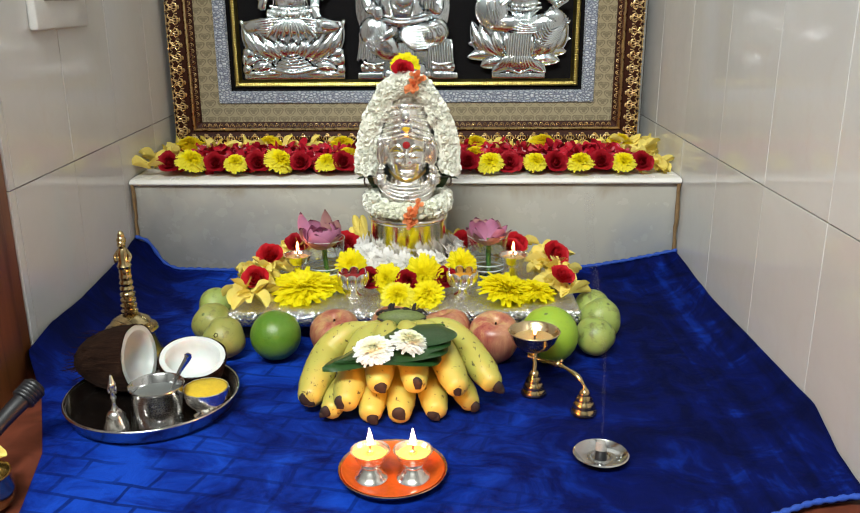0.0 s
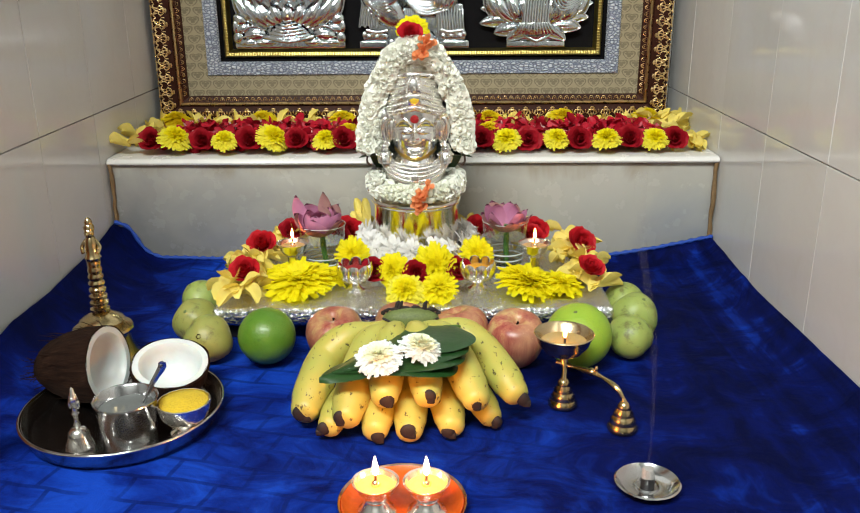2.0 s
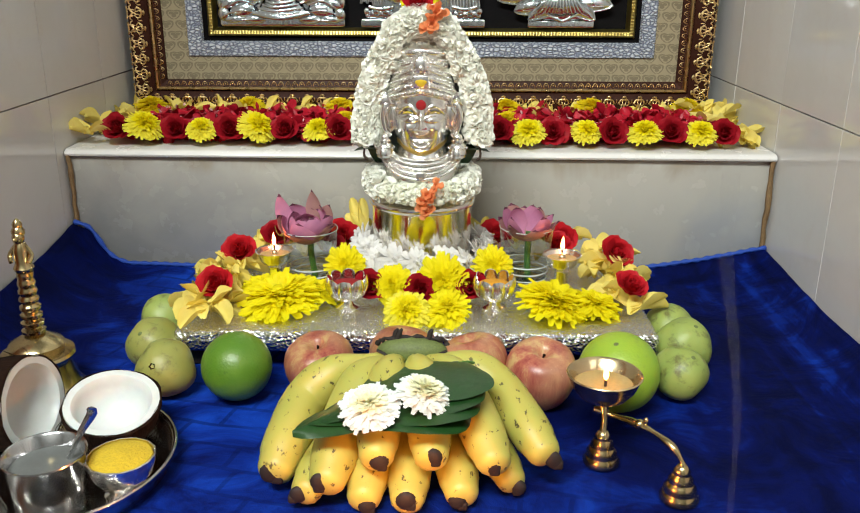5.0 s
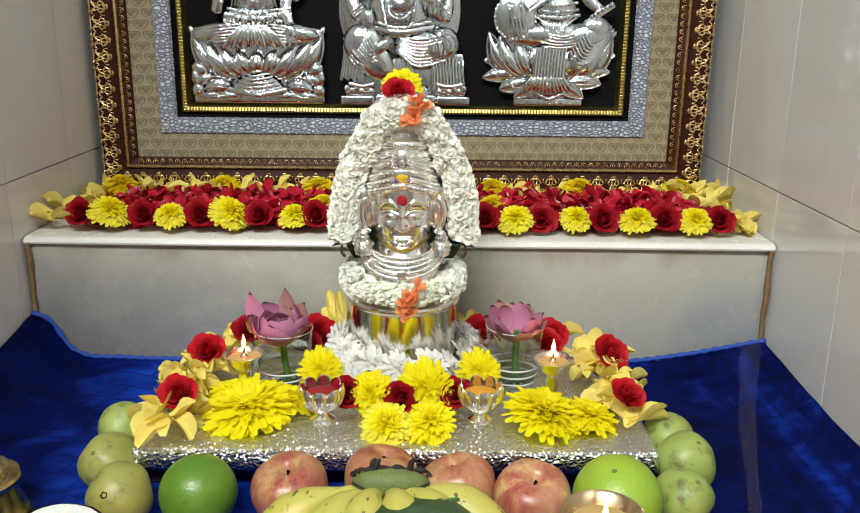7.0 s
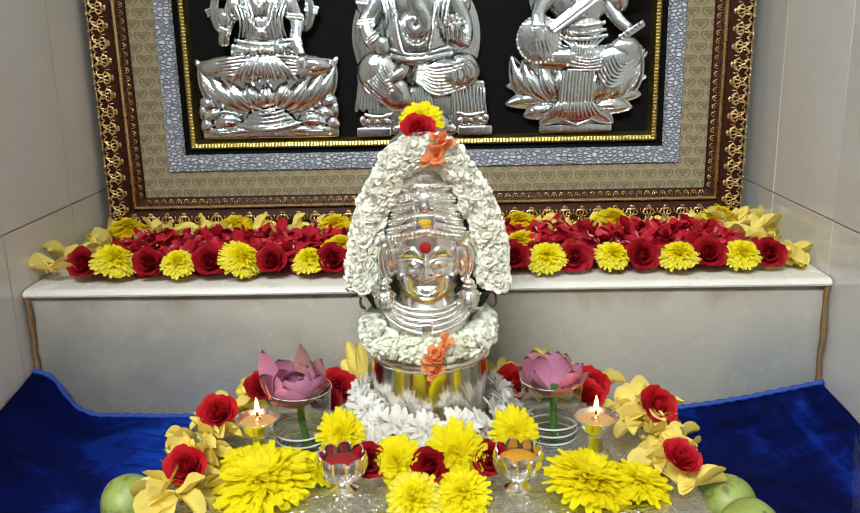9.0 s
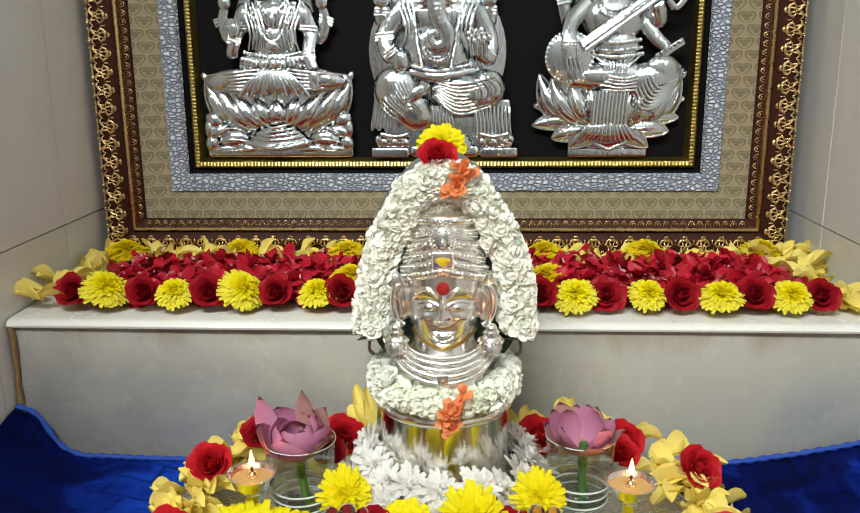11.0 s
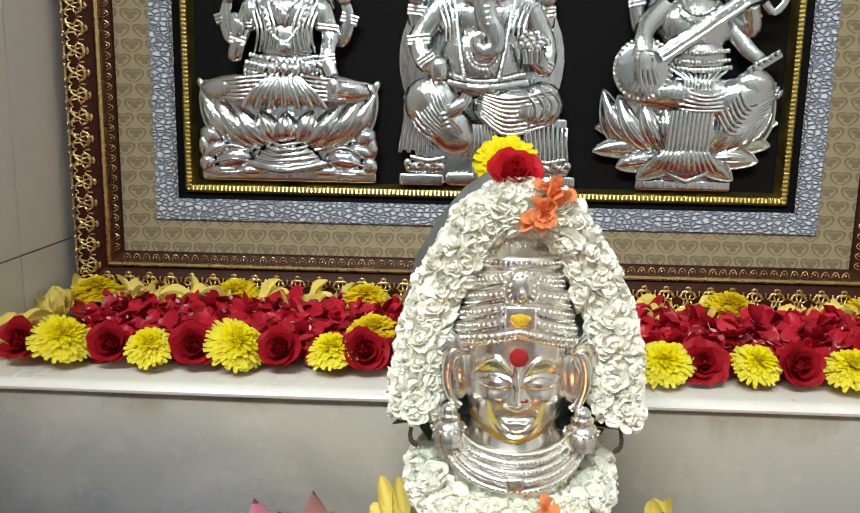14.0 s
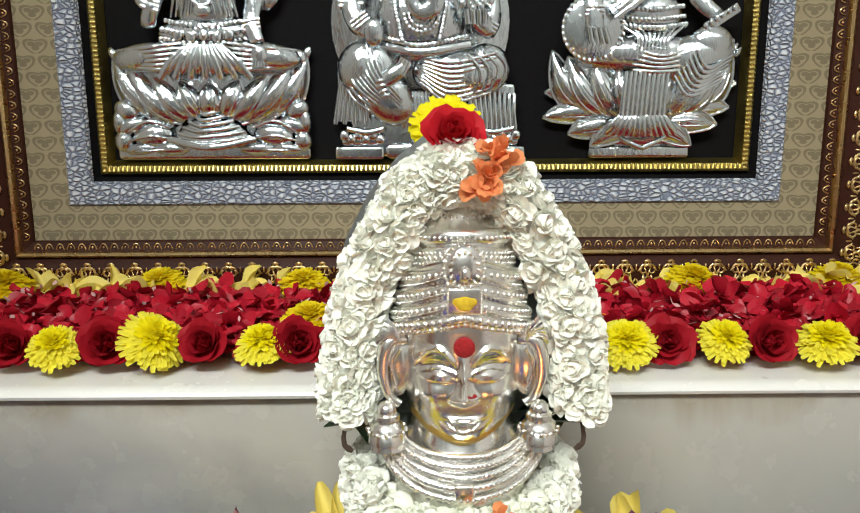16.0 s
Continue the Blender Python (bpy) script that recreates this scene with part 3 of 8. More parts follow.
wall_west = wall("wall_west", XL - 0.12, XL - 0.006, -0.405, YB + 0.12, -0.06, WALL_TOP, "grout", "niche wall clad in cream glazed tiles with grey joints")
wall_east = wall("wall_east", XR + 0.006, XR + 0.12, -1.0, YB + 0.12, -0.06, WALL_TOP, "grout", "long niche wall clad in cream glazed tiles with grey joints")
wall_north = wall("wall_north", XL - 0.006, XR + 0.006, YB + 0.006, YB + 0.12, -0.06, WALL_TOP, "grout", "back wall of the niche clad in cream glazed tiles")
# unseen room shell, added as dim grey surroundings for the silver to reflect
wall("wall_room_west", -1.75, -1.65, -2.8, YB, -0.45, 2.35, "plaster", "plain grey wall of the unseen room, added for reflections")
wall("wall_room_east", 1.45, 1.55, -2.8, YB, -0.45, 2.35, "plaster", "plain grey wall of the unseen room, added for reflections")
wall("wall_room_south", -1.65, 1.45, -2.9, -2.8, -0.45, 2.35, "plaster", "plain grey wall of the unseen room, added for reflections")
wall("wall_room_north_west", -1.65, XL - 0.12, YB - 0.1, YB, -0.45, 2.35, "plaster", "plain grey wall of the unseen room, added for reflections")
wall("wall_room_north_east", XR + 0.12, 1.45, YB - 0.1, YB, -0.45, 2.35, "plaster", "plain grey wall of the unseen room, added for reflections")
setting("ceiling", Build().box((-0.1, -1.2, 2.4), (3.4, 3.5, 0.1)), "plaster", "plain grey ceiling of the unseen room, added for reflections", "ceiling")
setting("floor", Build().box((-0.1, -1.2, -0.5), (3.4, 3.5, 0.1)), "floor", "brown room floor below the altar platform", "floor")

b = Build().box((-0.05, -0.27, -0.04), (1.3, 1.2, 0.07), 0.004)
setting("altar_platform", b, "redwood", "red-brown board platform under the blue cloth", "platform")

# wooden post and plinth beside the niche
b = Build().box((XL - 0.06, -0.50, 1.02), (0.12, 0.186, 2.4), 0.006)
b.box((XL + 0.002, -0.50, 1.02), (0.006, 0.12, 2.3), 0.002)
setting("door_post", b, "wood", "varnished orange-brown wooden post at the end of the tiled wall", "door frame")
setting("post_plinth", Build().box((XL - 0.045, -0.515, -0.10), (0.12, 0.22, 0.17), 0.006), "pale_wood", "pale brown wooden plinth block under the post", "plinth")

# marble step: slab and riser
prof = [(0.33, ZS), (0.010, ZS), (0.005, ZS - 0.0008), (0.0015, ZS - 0.0030), (0.0, ZS - 0.0060), (0.0010, ZS - 0.0085), (0.0040, ZS - 0.0100), (0.33, ZS - 0.0100)]
b = Build()
xs = [XL + 0.002 + (XR - XL - 0.004) * i / 40 for i in range(41)]
pts = [(x, y + 0.0012 * math.sin(9 * x), z) for x in xs for y, z in prof]
b.sheet(pts, 41, len(prof))
b.f += [tuple(range(len(prof))), tuple(40 * len(prof) + i for i in reversed(range(len(prof))))]
b.m += [0, 0]
setting("shelf_slab", b, "marble", "white marble shelf slab with a rounded, worn front edge", "shelf", 40)
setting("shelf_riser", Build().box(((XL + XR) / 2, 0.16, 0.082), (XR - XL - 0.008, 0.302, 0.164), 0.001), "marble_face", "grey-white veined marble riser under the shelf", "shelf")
for x in (XL + 0.006, XR - 0.005):
    bb = Build()
    zz = [(x + U(-0.001, 0.001), 0.004 + U(-0.0015, 0.0015), 0.002 + 0.165 * i / 12) for i in range(13)]
    bb.tube(zz, [U(0.0026, 0.0042) for _ in zz], 6)
    setting("grout_bead", bb, "stained_grout", "yellow-brown stained grout line at the shelf end", "grout")

# velvet cloth
def cloth_left(y):
    return along([(-0.90, -0.335), (-0.727, -0.366), (-0.62, -0.392), (-0.50, -0.445), (-0.43, XL + 0.006), (0, XL + 0.004)], y)


def cloth_front(u):
    return along([(0, -0.845), (0.80, -0.775), (0.87, -0.742), (0.93, -0.720), (0.985, -0.712), (1.0, -0.716)], u)


def cloth_z(x, y, xl):
    def up(d, w):
        return max(0.0, 1 - d / w) ** 2
    hl = along([(-0.62, 0.0), (-0.50, 0.008), (-0.43, 0.040), (-0.36, 0.050), (-0.25, 0.048), (-0.10, 0.056), (0, 0.070)], y)
    hb = along([(-0.49, 0.064), (-0.468, 0.060), (-0.447, 0.024), (-0.42, 0.009), (-0.30, 0.006), (0.30, 0.009), (0.39, 0.022), (0.47, 0.040)], x)
    hr = along([(-0.69, 0.004), (-0.64, 0.010), (-0.57, 0.034), (-0.40, 0.030), (-0.2, 0.028), (0, 0.040)], y)
    z = max(hl * up(x - xl, 0.095), hb * up(-0.003 - y, 0.05), hr * up(XR - 0.003 - x, 0.07))
    z += 0.0016 * noise.noise(Vector((x * 14, y * 14, 0))) + 0.0008 * noise.noise(Vector((x * 40, y * 40, 3)))
    return 0.0035 + max(0, z)


NX, NY = 130, 120
b = Build()
pts = []
for j in range(NY):
    for i in range(NX):
        u = i / (NX - 1)
        y = -0.003 + (cloth_front(u) + 0.003) * (j / (NY - 1))
        xl = cloth_left(y)
        x = xl + (XR - 0.003 - xl) * u
        pts.append((x, y, cloth_z(x, y, xl)))
b.sheet(pts, NY, NX)
cloth = thing("altar_cloth", "royal blue velvet cloth with pressed pattern, curling up at the walls", "cloth")
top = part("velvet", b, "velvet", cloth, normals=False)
sol = top.modifiers.new("thickness", "SOLIDIFY")
sol.thickness, sol.offset = 0.003, 1
rim = [pts[i] for i in range(0, NX)]
front = [pts[(NY - 1) * NX + i] for i in range(NX)]
for nm, line in (("back_braid", rim), ("front_braid", front)):
    bb = Build()
    dense = curve_points(line[::3] + [line[-1]], 260)
    bb.tube([(p.x, p.y, p.z + 0.0015) for p in dense], [0.0030 + 0.0008 * math.sin(i * 1.6) for i in range(260)], 7)
    part(nm, bb, "braid", cloth, "bright blue stitched edge binding")


# ---- flowers ----
def chrysanthemum_mesh(name, R, mats, rings=6, n0=22, flat=0.35, dome=0.55, ragged=0.1, wide=1.0, heart=None, lift=1.05):
    """Strap petals in rings, the outer ones flat, the inner ones upright."""
    b, c = Build(), Build()
    for k in range(rings):
        s = k / (rings - 1)
        n = max(6, int(n0 * (1 - 0.5 * s)))
        for j in range(n):
            a = 2 * math.pi * (j + 0.5 * (k % 2) + U(-0.25, 0.25)) / n
            L = R * (1.0 - 0.55 * s) * U(1 - ragged, 1 + ragged)
            m = pose(0, 0, R * dome * 0.45 * s) @ pose(0, 0, 0, 0, 0, math.degrees(a)) @ pose(0, R * 0.10 * (1 - s), 0, 0, U(-20, 20), 0)
            (c if s > 0.55 else b).petal(m, L * 0.92, R * 0.24 * wide * (1 - 0.2 * s), flat * 0.3 + lift * s * s + U(-0.18, 0.18), -0.35 + 0.25 * s + U(-0.2, 0.2), 0.4, 4, 3, 0.74, 0.32)
    c.ball((0, 0, R * dome * 0.45), (R * 0.26, R * 0.26, R * 0.2), 10, 6)
    b.lathe([(1e-6, -R * 0.08), (R * 0.14, -R * 0.05), (R * 0.2, R * 0.06), (1e-6, R * 0.1)], 10)
    return b.mesh(name + "_outer", mats, 180, False), c.mesh(name + "_inner", heart or mats, 180, False)


def rose_set(name, R, mats, loose=0.0):
    """Petals spiralled round a tight heart, opening along z: a list of meshes."""
    out = []
    n = 17
    for k in range(n):
        s = k / (n - 1)
        rad = R * (0.08 + 0.46 * s)
        b = Build()
        m = pose(0, 0, R * 0.18 * (1 - s), 0, 0, math.degrees(k * 2.4)) @ pose(0, rad * 0.55, 0, 0, 0, 0)
        b.petal(m, R * (0.78 + 0.20 * s), R * (0.60 + 0.95 * s), 1.5 - 0.62 * s - loose * s + U(-0.1, 0.1), 0.35 - 1.0 * s * U(0.8, 1.2), 0.55 - 0.2 * s, 6, 5, 0.62, 0.30, ruffle=0.03)
        out.append(("petal", b.mesh(name + "_petal", mats, 180, False)))
    c = Build().ball((0, 0, R * 0.36), (R * 0.20, R * 0.20, R * 0.34), 10, 6)
    c.lathe([(1e-6, -R * 0.05), (R * 0.3, 0.0), (R * 0.45, R * 0.2), (1e-6, R * 0.25)], 12)
    out.append(("heart", c.mesh(name + "_heart", mats, 180)))
    return out


def bloom(name, meshes, parts_, m, label, category, group=""):
    t = thing(name, label, category, m, group)
    for me, pn in zip(meshes, parts_):
        part(pn, me, None, t)
    return t


CH = {k: chrysanthemum_mesh("chrysanthemum_" + k, 0.024, mm, 9, 36, 0.5, 0.9, 0.08, 1.15, hh) for k, mm, hh in (("yellow", "yellow", None), ("lemon", "lemon", "yellow"), ("dull", "dull_yellow", None), ("white", "white", None))}
CH["lemon2"] = chrysanthemum_mesh("chrysanthemum_lemon_full", 0.0255, "lemon", 10, 34, 0.1, 0.80, 0.12, 0.95, "yellow")
CH["white"] = chrysanthemum_mesh("chrysanthemum_white_pompon", 0.024, "white", 10, 44, 0.4, 0.85, 0.08, 0.95, "pale_heart")
CH["prop"] = chrysanthemum_mesh("chrysanthemum_propped", 0.026, "yellow", 9, 28, 0.35, 0.55, 0.2, 0.95)
CH["big"] = chrysanthemum_mesh("chrysanthemum_big", 0.047, "yellow", 11, 36, 0.5, 0.40, 0.14, 0.95, None, 0.5)
CH["big2"] = chrysanthemum_mesh("chrysanthemum_big_ragged", 0.038, "yellow", 10, 30, 0.5, 0.40, 0.16, 1.0, None, 0.5)
CH["spiky"] = chrysanthemum_mesh("chrysanthemum_spiky", 0.026, "mauve_white", 4, 14, 1.2, 0.5, 0.2, 1.2)
RO = {"red": rose_set("rose_red", 0.022, "rose"), "dark": rose_set("rose_dark", 0.021, "dark_rose"), "loose": rose_set("rose_loose", 0.023, "dark_rose", 0.5)}


def chrysanthemum(kind, m, label, group=""):
    return bloom("chrysanthemum", CH[kind], ("outer_petals", "inner_petals"), m, label, "flower", group)


def rose(kind, m, label, group=""):
    return bloom("rose", [me for _, me in RO[kind]], [pn for pn, _ in RO[kind]], m, label, "flower", group)


def sized(x, y, z, rx, ry, rz, s):
    return pose(x, y, z, rx, ry, rz) @ Matrix.Diagonal((s, s, s, 1))


# front row on the shelf: roses and lemon chrysanthemums by turns, leaning outwards
for i, x in enumerate((-0.428, -0.348, -0.273, -0.194, -0.121, 0.103, 0.177, 0.258, 0.340, 0.413)):
    kind = "loose" if i == 6 else "dark"
    rose(kind, sized(x, 0.044, ZS + 0.019, 62 + U(-8, 8), U(-8, 8), U(-12, 12), (0.82 if i == 6 else 0.95) + U(-0.05, 0.06)),
         "ragged crimson rose on the marble shelf edge" if i == 6 else "dark red rose lying on the marble shelf edge", "roses along the shelf edge")
for i, x in enumerate((-0.391, -0.310, -0.234, -0.148, 0.142, 0.222, 0.301, 0.378)):
    big = i in (0, 2)
    chrysanthemum("lemon2" if i != 1 else "lemon", sized(x, 0.034 + U(-0.004, 0.004), ZS + 0.0225 + (0.004 if big else 0), 27 + U(-6, 8), (24 if big else 0) + U(-8, 8), U(-20, 20), (1.04 if big else 0.90) + U(-0.04, 0.05)),
                  "lemon yellow chrysanthemum tilted on the marble shelf edge", "chrysanthemums along the shelf edge")
for x, y, s in ((-0.448, 0.245, 1.05), (-0.291, 0.25, 1.0), (-0.142, 0.245, 1.0), (0.126, 0.25, 0.95), (0.263, 0.245, 1.1), (0.417, 0.25, 1.1), (-0.118, 0.115, 1.0), (0.118, 0.12, 1.0)):
    chrysanthemum("dull", sized(x, y - 0.006, ZS + 0.021, 16 + U(-5, 5), U(-6, 6), U(-30, 30), s * 1.10) @ Matrix.Diagonal((1, 1, 0.75, 1)), "flat golden chrysanthemum behind the red petals", "chrysanthemums along the back of the shelf")

# bed of loose petals
b = Build()
for k in range(2600):
    x = U(-0.425, 0.412)
    y = 0.058 + 0.175 * rng.random()
    z = ZS + 0.008 + 0.013 * rng.random() * (1 if y > 0.09 else 0.9) + 0.004 * math.sin(x * 31) * math.sin(y * 47)
    m = pose(x, y, z, U(-30, 30), U(-30, 30), U(0, 360))
    b.petal(m, U(0.014, 0.022), U(0.013, 0.020), U(-0.2, 0.4), U(-1.6, 1.2), U(-0.9, 0.9), 5, 4, 0.6, 0.4, ruffle=U(0.02, 0.10))
for i in range(24):
    for j in range(6):
        b.petal(pose(-0.42 + 0.0355 * i + U(-0.01, 0.01), 0.085 + 0.026 * j, ZS + 0.0035 + U(0, 0.003), 0, 0, U(0, 360)), 0.05, 0.055, 0.1, 0.1, 0.1, 3, 3, 0.55, 0.3)
for k in range(200):
    b.petal(pose(U(-0.42, 0.41), U(0.06, 0.23), ZS + 0.022 + U(0, 0.005), U(-40, 40), U(-40, 40), U(0, 360)), U(0.004, 0.008), U(0.002, 0.0045), 0.2, 0.6, 0.3, 3, 3, mi=1)
tagged(part("rose_petals", b, ["rose_petal", "petal_base"], normals=False, sharp=180), "thick bed of loose crimson rose petals on the shelf", "petals", kind="stuff")

# long wilting petals
LP = []
for k in range(6):
    b = Build()
    b.petal(Matrix(), U(0.034, 0.048), U(0.015, 0.021), U(0.0, 0.5), U(-1.3, 0.5), U(0.6, 1.4), 9, 5, 0.52, 0.42, ruffle=U(0.10, 0.24), twist=U(-1.0, 1.0))
    b.petal(pose(0.004, 0, 0.001, 0, 0, U(15, 40)), U(0.026, 0.038), U(0.012, 0.018), U(0.1, 0.6), U(-1.3, 0.4), U(0.4, 1.2), 8, 5, 0.52, 0.42, ruffle=U(0.10, 0.24), twist=U(-1.0, 1.0))
    LP.append(b.mesh("long_petal", "cream_petal", 180, False))


def petal_pile(label, spots, h=0.0, group="piles of yellow petals"):
    x0, y0, z0 = spots[0]
    t = thing("petal_pile", label, "petals", pose(x0, y0, z0), group)
    for x, y, z in spots:
        part("petal", LP[rng.randrange(6)], None, t, m=pose(x - x0, y - y0, z - z0 + 0.003, U(-12, 25), U(-25, 25), U(0, 360)))
    return t


def line(p, q, n, w, dz):
    return [(p[0] + (q[0] - p[0]) * (i + 0.5) / n + U(-w, w), p[1] + (q[1] - p[1]) * (i + 0.5) / n + U(-w, w), p[2] + (q[2] - p[2]) * (i + 0.5) / n + U(0, dz)) for i in range(n)]


petal_pile("pale yellow petals heaped along the tiled wall on the shelf", line((-0.462, 0.02, ZS), (-0.470, 0.24, ZS), 20, 0.014, 0.018))
petal_pile("pale yellow petals heaped along the tiled wall on the shelf", line((0.438, 0.02, ZS), (0.452, 0.25, ZS), 20, 0.014, 0.018))
for x0, x1 in ((-0.43, -0.31), (-0.27, -0.16), (-0.12, 0.0), (0.0, 0.11), (0.145, 0.245), (0.285, 0.40), (0.42, 0.46)):
    petal_pile("pale yellow petals in front of the gilded picture", line((x0, 0.248, ZS + 0.002), (x1, 0.248, ZS + 0.002), 15, 0.010, 0.009))

# ---- the framed relief picture ----
PX0, PX1, PZ0, PZ1 = -0.485, 0.457, ZS + 0.007, 0.79
PY = 0.268
picture = thing("framed_relief_picture", "gilt framed picture with three silver relief figures on black", "picture", pose((PX0 + PX1) / 2, 0.30, PZ0))
PIN = Matrix.Translation((-(PX0 + PX1) / 2, -0.30, -PZ0))


def ring(name, inset0, prof, mat, label=""):
    """A mitred border; the profile gives (inset, y) from its outer edge inwards."""
    b = Build()
    pts = []
    for d, y in prof:
        i = inset0 + d
        pts += [(PX0 + i, y, PZ0 + i), (PX1 - i, y, PZ0 + i), (PX1 - i, y, PZ1 - i), (PX0 + i, y, PZ1 - i)]
    b.sheet(pts, len(prof), 4, 0, PIN, True)
    return part(name, b, mat, picture, label, sharp=25)


B1, B2, B3, B4 = 0.053, 0.089, 0.114, 0.121
ring("moulding", 0, [(0, 0.325), (0, PY + 0.008), (0.004, PY), (0.012, PY - 0.004), (0.026, PY - 0.006), (0.034, PY - 0.001), (0.038, PY + 0.004)], "moulding", "dark red carved moulding")
ring("gilt_fillet", 0.0375, [(0, PY + 0.004), (0.0005, PY - 0.002), (0.0025, PY - 0.0035), (0.005, PY - 0.001), (0.0056, PY + 0.008)], "gold", "narrow gilt fillet")
ring("lace_band", 0.043, [(-0.001, PY + 0.006), (0.0, PY + 0.007), (0.009, PY + 0.010), (0.0105, PY + 0.014)], "moulding", "dark red band under the lace edging")
ring("mount_card", B1, [(-0.001, PY + 0.010), (0.0, PY + 0.0145), (B2 - B1, PY + 0.026)], "damask", "olive damask mount card")
ring("pebbled_border", B2, [(0, PY + 0.025), (0.002, PY + 0.022), (B3 - B2 - 0.003, PY + 0.026), (B3 - B2, PY + 0.032)], "pebble", "silver-blue pebbled border")
ring("shadow_gap", B3 - 0.001, [(0, PY + 0.034), (0.012, PY + 0.045)], "panel")
ring("gilt_bead", B4, [(0, PY + 0.044), (0.0005, PY + 0.034), (0.004, PY + 0.030), (0.009, PY + 0.032), (0.012, PY + 0.040), (0.014, PY + 0.046)], "rib_gold", "ribbed yellow-gold inner fillet")
b = Build().box(((PX0 + PX1) / 2, 0.320, (PZ0 + PZ1) / 2), (PX1 - PX0 - 0.22, 0.008, PZ1 - PZ0 - 0.22), 0, 0, PIN)
part("backing_panel", b, "panel", picture, "plain black panel")
PFACE = 0.316
part("base_strip", Build().box(((PX0 + PX1) / 2, 0.300, ZS + 0.0035), (0.90, 0.04, 0.0065), 0.001, 0, PIN), "moulding", picture)

# ribs of the inner fillet
b = Build()
i = B4 + 0.0065
step = 0.0048
n = int((PX1 - PX0 - 2 * i) / step)
for k in range(n):
    for z in (PZ0 + i, PZ1 - i):
        b.box((PX0 + i + (k + 0.5) * step, PY + 0.0315, z), (0.0028, 0.005, 0.007), 0.0008, 0, PIN)
n = int((PZ1 - PZ0 - 2 * i) / step)
for k in range(n):
    for x in (PX0 + i, PX1 - i):
        b.box((x, PY + 0.0315, PZ0 + i + (k + 0.5) * step), (0.007, 0.005, 0.0028), 0.0008, 0, PIN)
tagged(part("ribbing", b, "rib_gold", picture), kind="stuff")


# gilded scrollwork on the moulding and the lace edge inside it
def scroll_unit(b, m, s):
    """Two mirrored scrolls with a leaf spray, flattened on the wood."""
    for fx in (1, -1):
        pts = []
        for k in range(15):
            t = k / 14
            a = 0.4 + 4.9 * t
            r = s * (0.30 - 0.235 * t)
            pts.append((fx * (0.33 * s + r * math.cos(a)), 0.0, 0.10 * s + r * math.sin(a)))
        b.tube(pts, [s * (0.058 - 0.022 * k / 14) for k in range(15)], 5, 0, m, 0.7, (0, 1, 0))
        pts = [(fx * 0.58 * s, 0, 0.24 * s), (fx * 0.40 * s, 0, -0.22 * s), (fx * 0.12 * s, 0, -0.36 * s), (fx * 0.02 * s, 0, -0.22 * s)]
        b.tube(curve_points(pts, 8), [s * w for w in (0.026, 0.042, 0.054, 0.060, 0.054, 0.048, 0.036, 0.024)], 5, 0, m, 0.7, (0, 1, 0))
        b.ball((fx * 0.62 * s, 0, -0.28 * s), (0.065 * s, 0.045 * s, 0.065 * s), 6, 4, 0, m=m)
    for fx in (1, -1):
        b.tube(curve_points([(fx * 0.60 * s, 0, 0.46 * s), (fx * 0.44 * s, 0, 0.50 * s), (fx * 0.34 * s, 0, 0.40 * s)], 6), [0.03 * s, 0.050 * s, 0.060 * s, 0.060 * s, 0.050 * s, 0.03 * s], 5, 0, m, 0.7, (0, 1, 0))
        b.tube(curve_points([(fx * 0.60 * s, 0, -0.06 * s), (fx * 0.66 * s, 0, -0.46 * s), (fx * 0.50 * s, 0, -0.50 * s), (fx * 0.36 * s, 0, -0.48 * s)], 8), 0.046 * s, 5, 0, m, 0.7, (0, 1, 0))
        b.ball((fx * 0.15 * s, 0, -0.52 * s), (0.10 * s, 0.05 * s, 0.06 * s), 6, 4, 0, m=m)
    for a in (-50, 0, 50):
        b.ball((0.20 * s * math.sin(radians(a)), 0, 0.08 * s + 0.26 * s * math.cos(radians(a)) - 0.1 * s), (0.04 * s, 0.04 * s, 0.13 * s), 6, 5, 0, (0, a, 0), m)


def lace_unit(b, m, s):
    pts = [(-0.5 * s, 0, -0.35 * s), (-0.3 * s, 0, 0.2 * s), (0, 0, 0.4 * s), (0.3 * s, 0, 0.2 * s), (0.5 * s, 0, -0.35 * s)]
    b.tube(curve_points(pts, 8), 0.09 * s, 4, 0, m, 0.7, (0, 1, 0))
    b.ball((0, 0, -0.05 * s), (0.15 * s, 0.1 * s, 0.15 * s), 5, 4, 0, m=m)


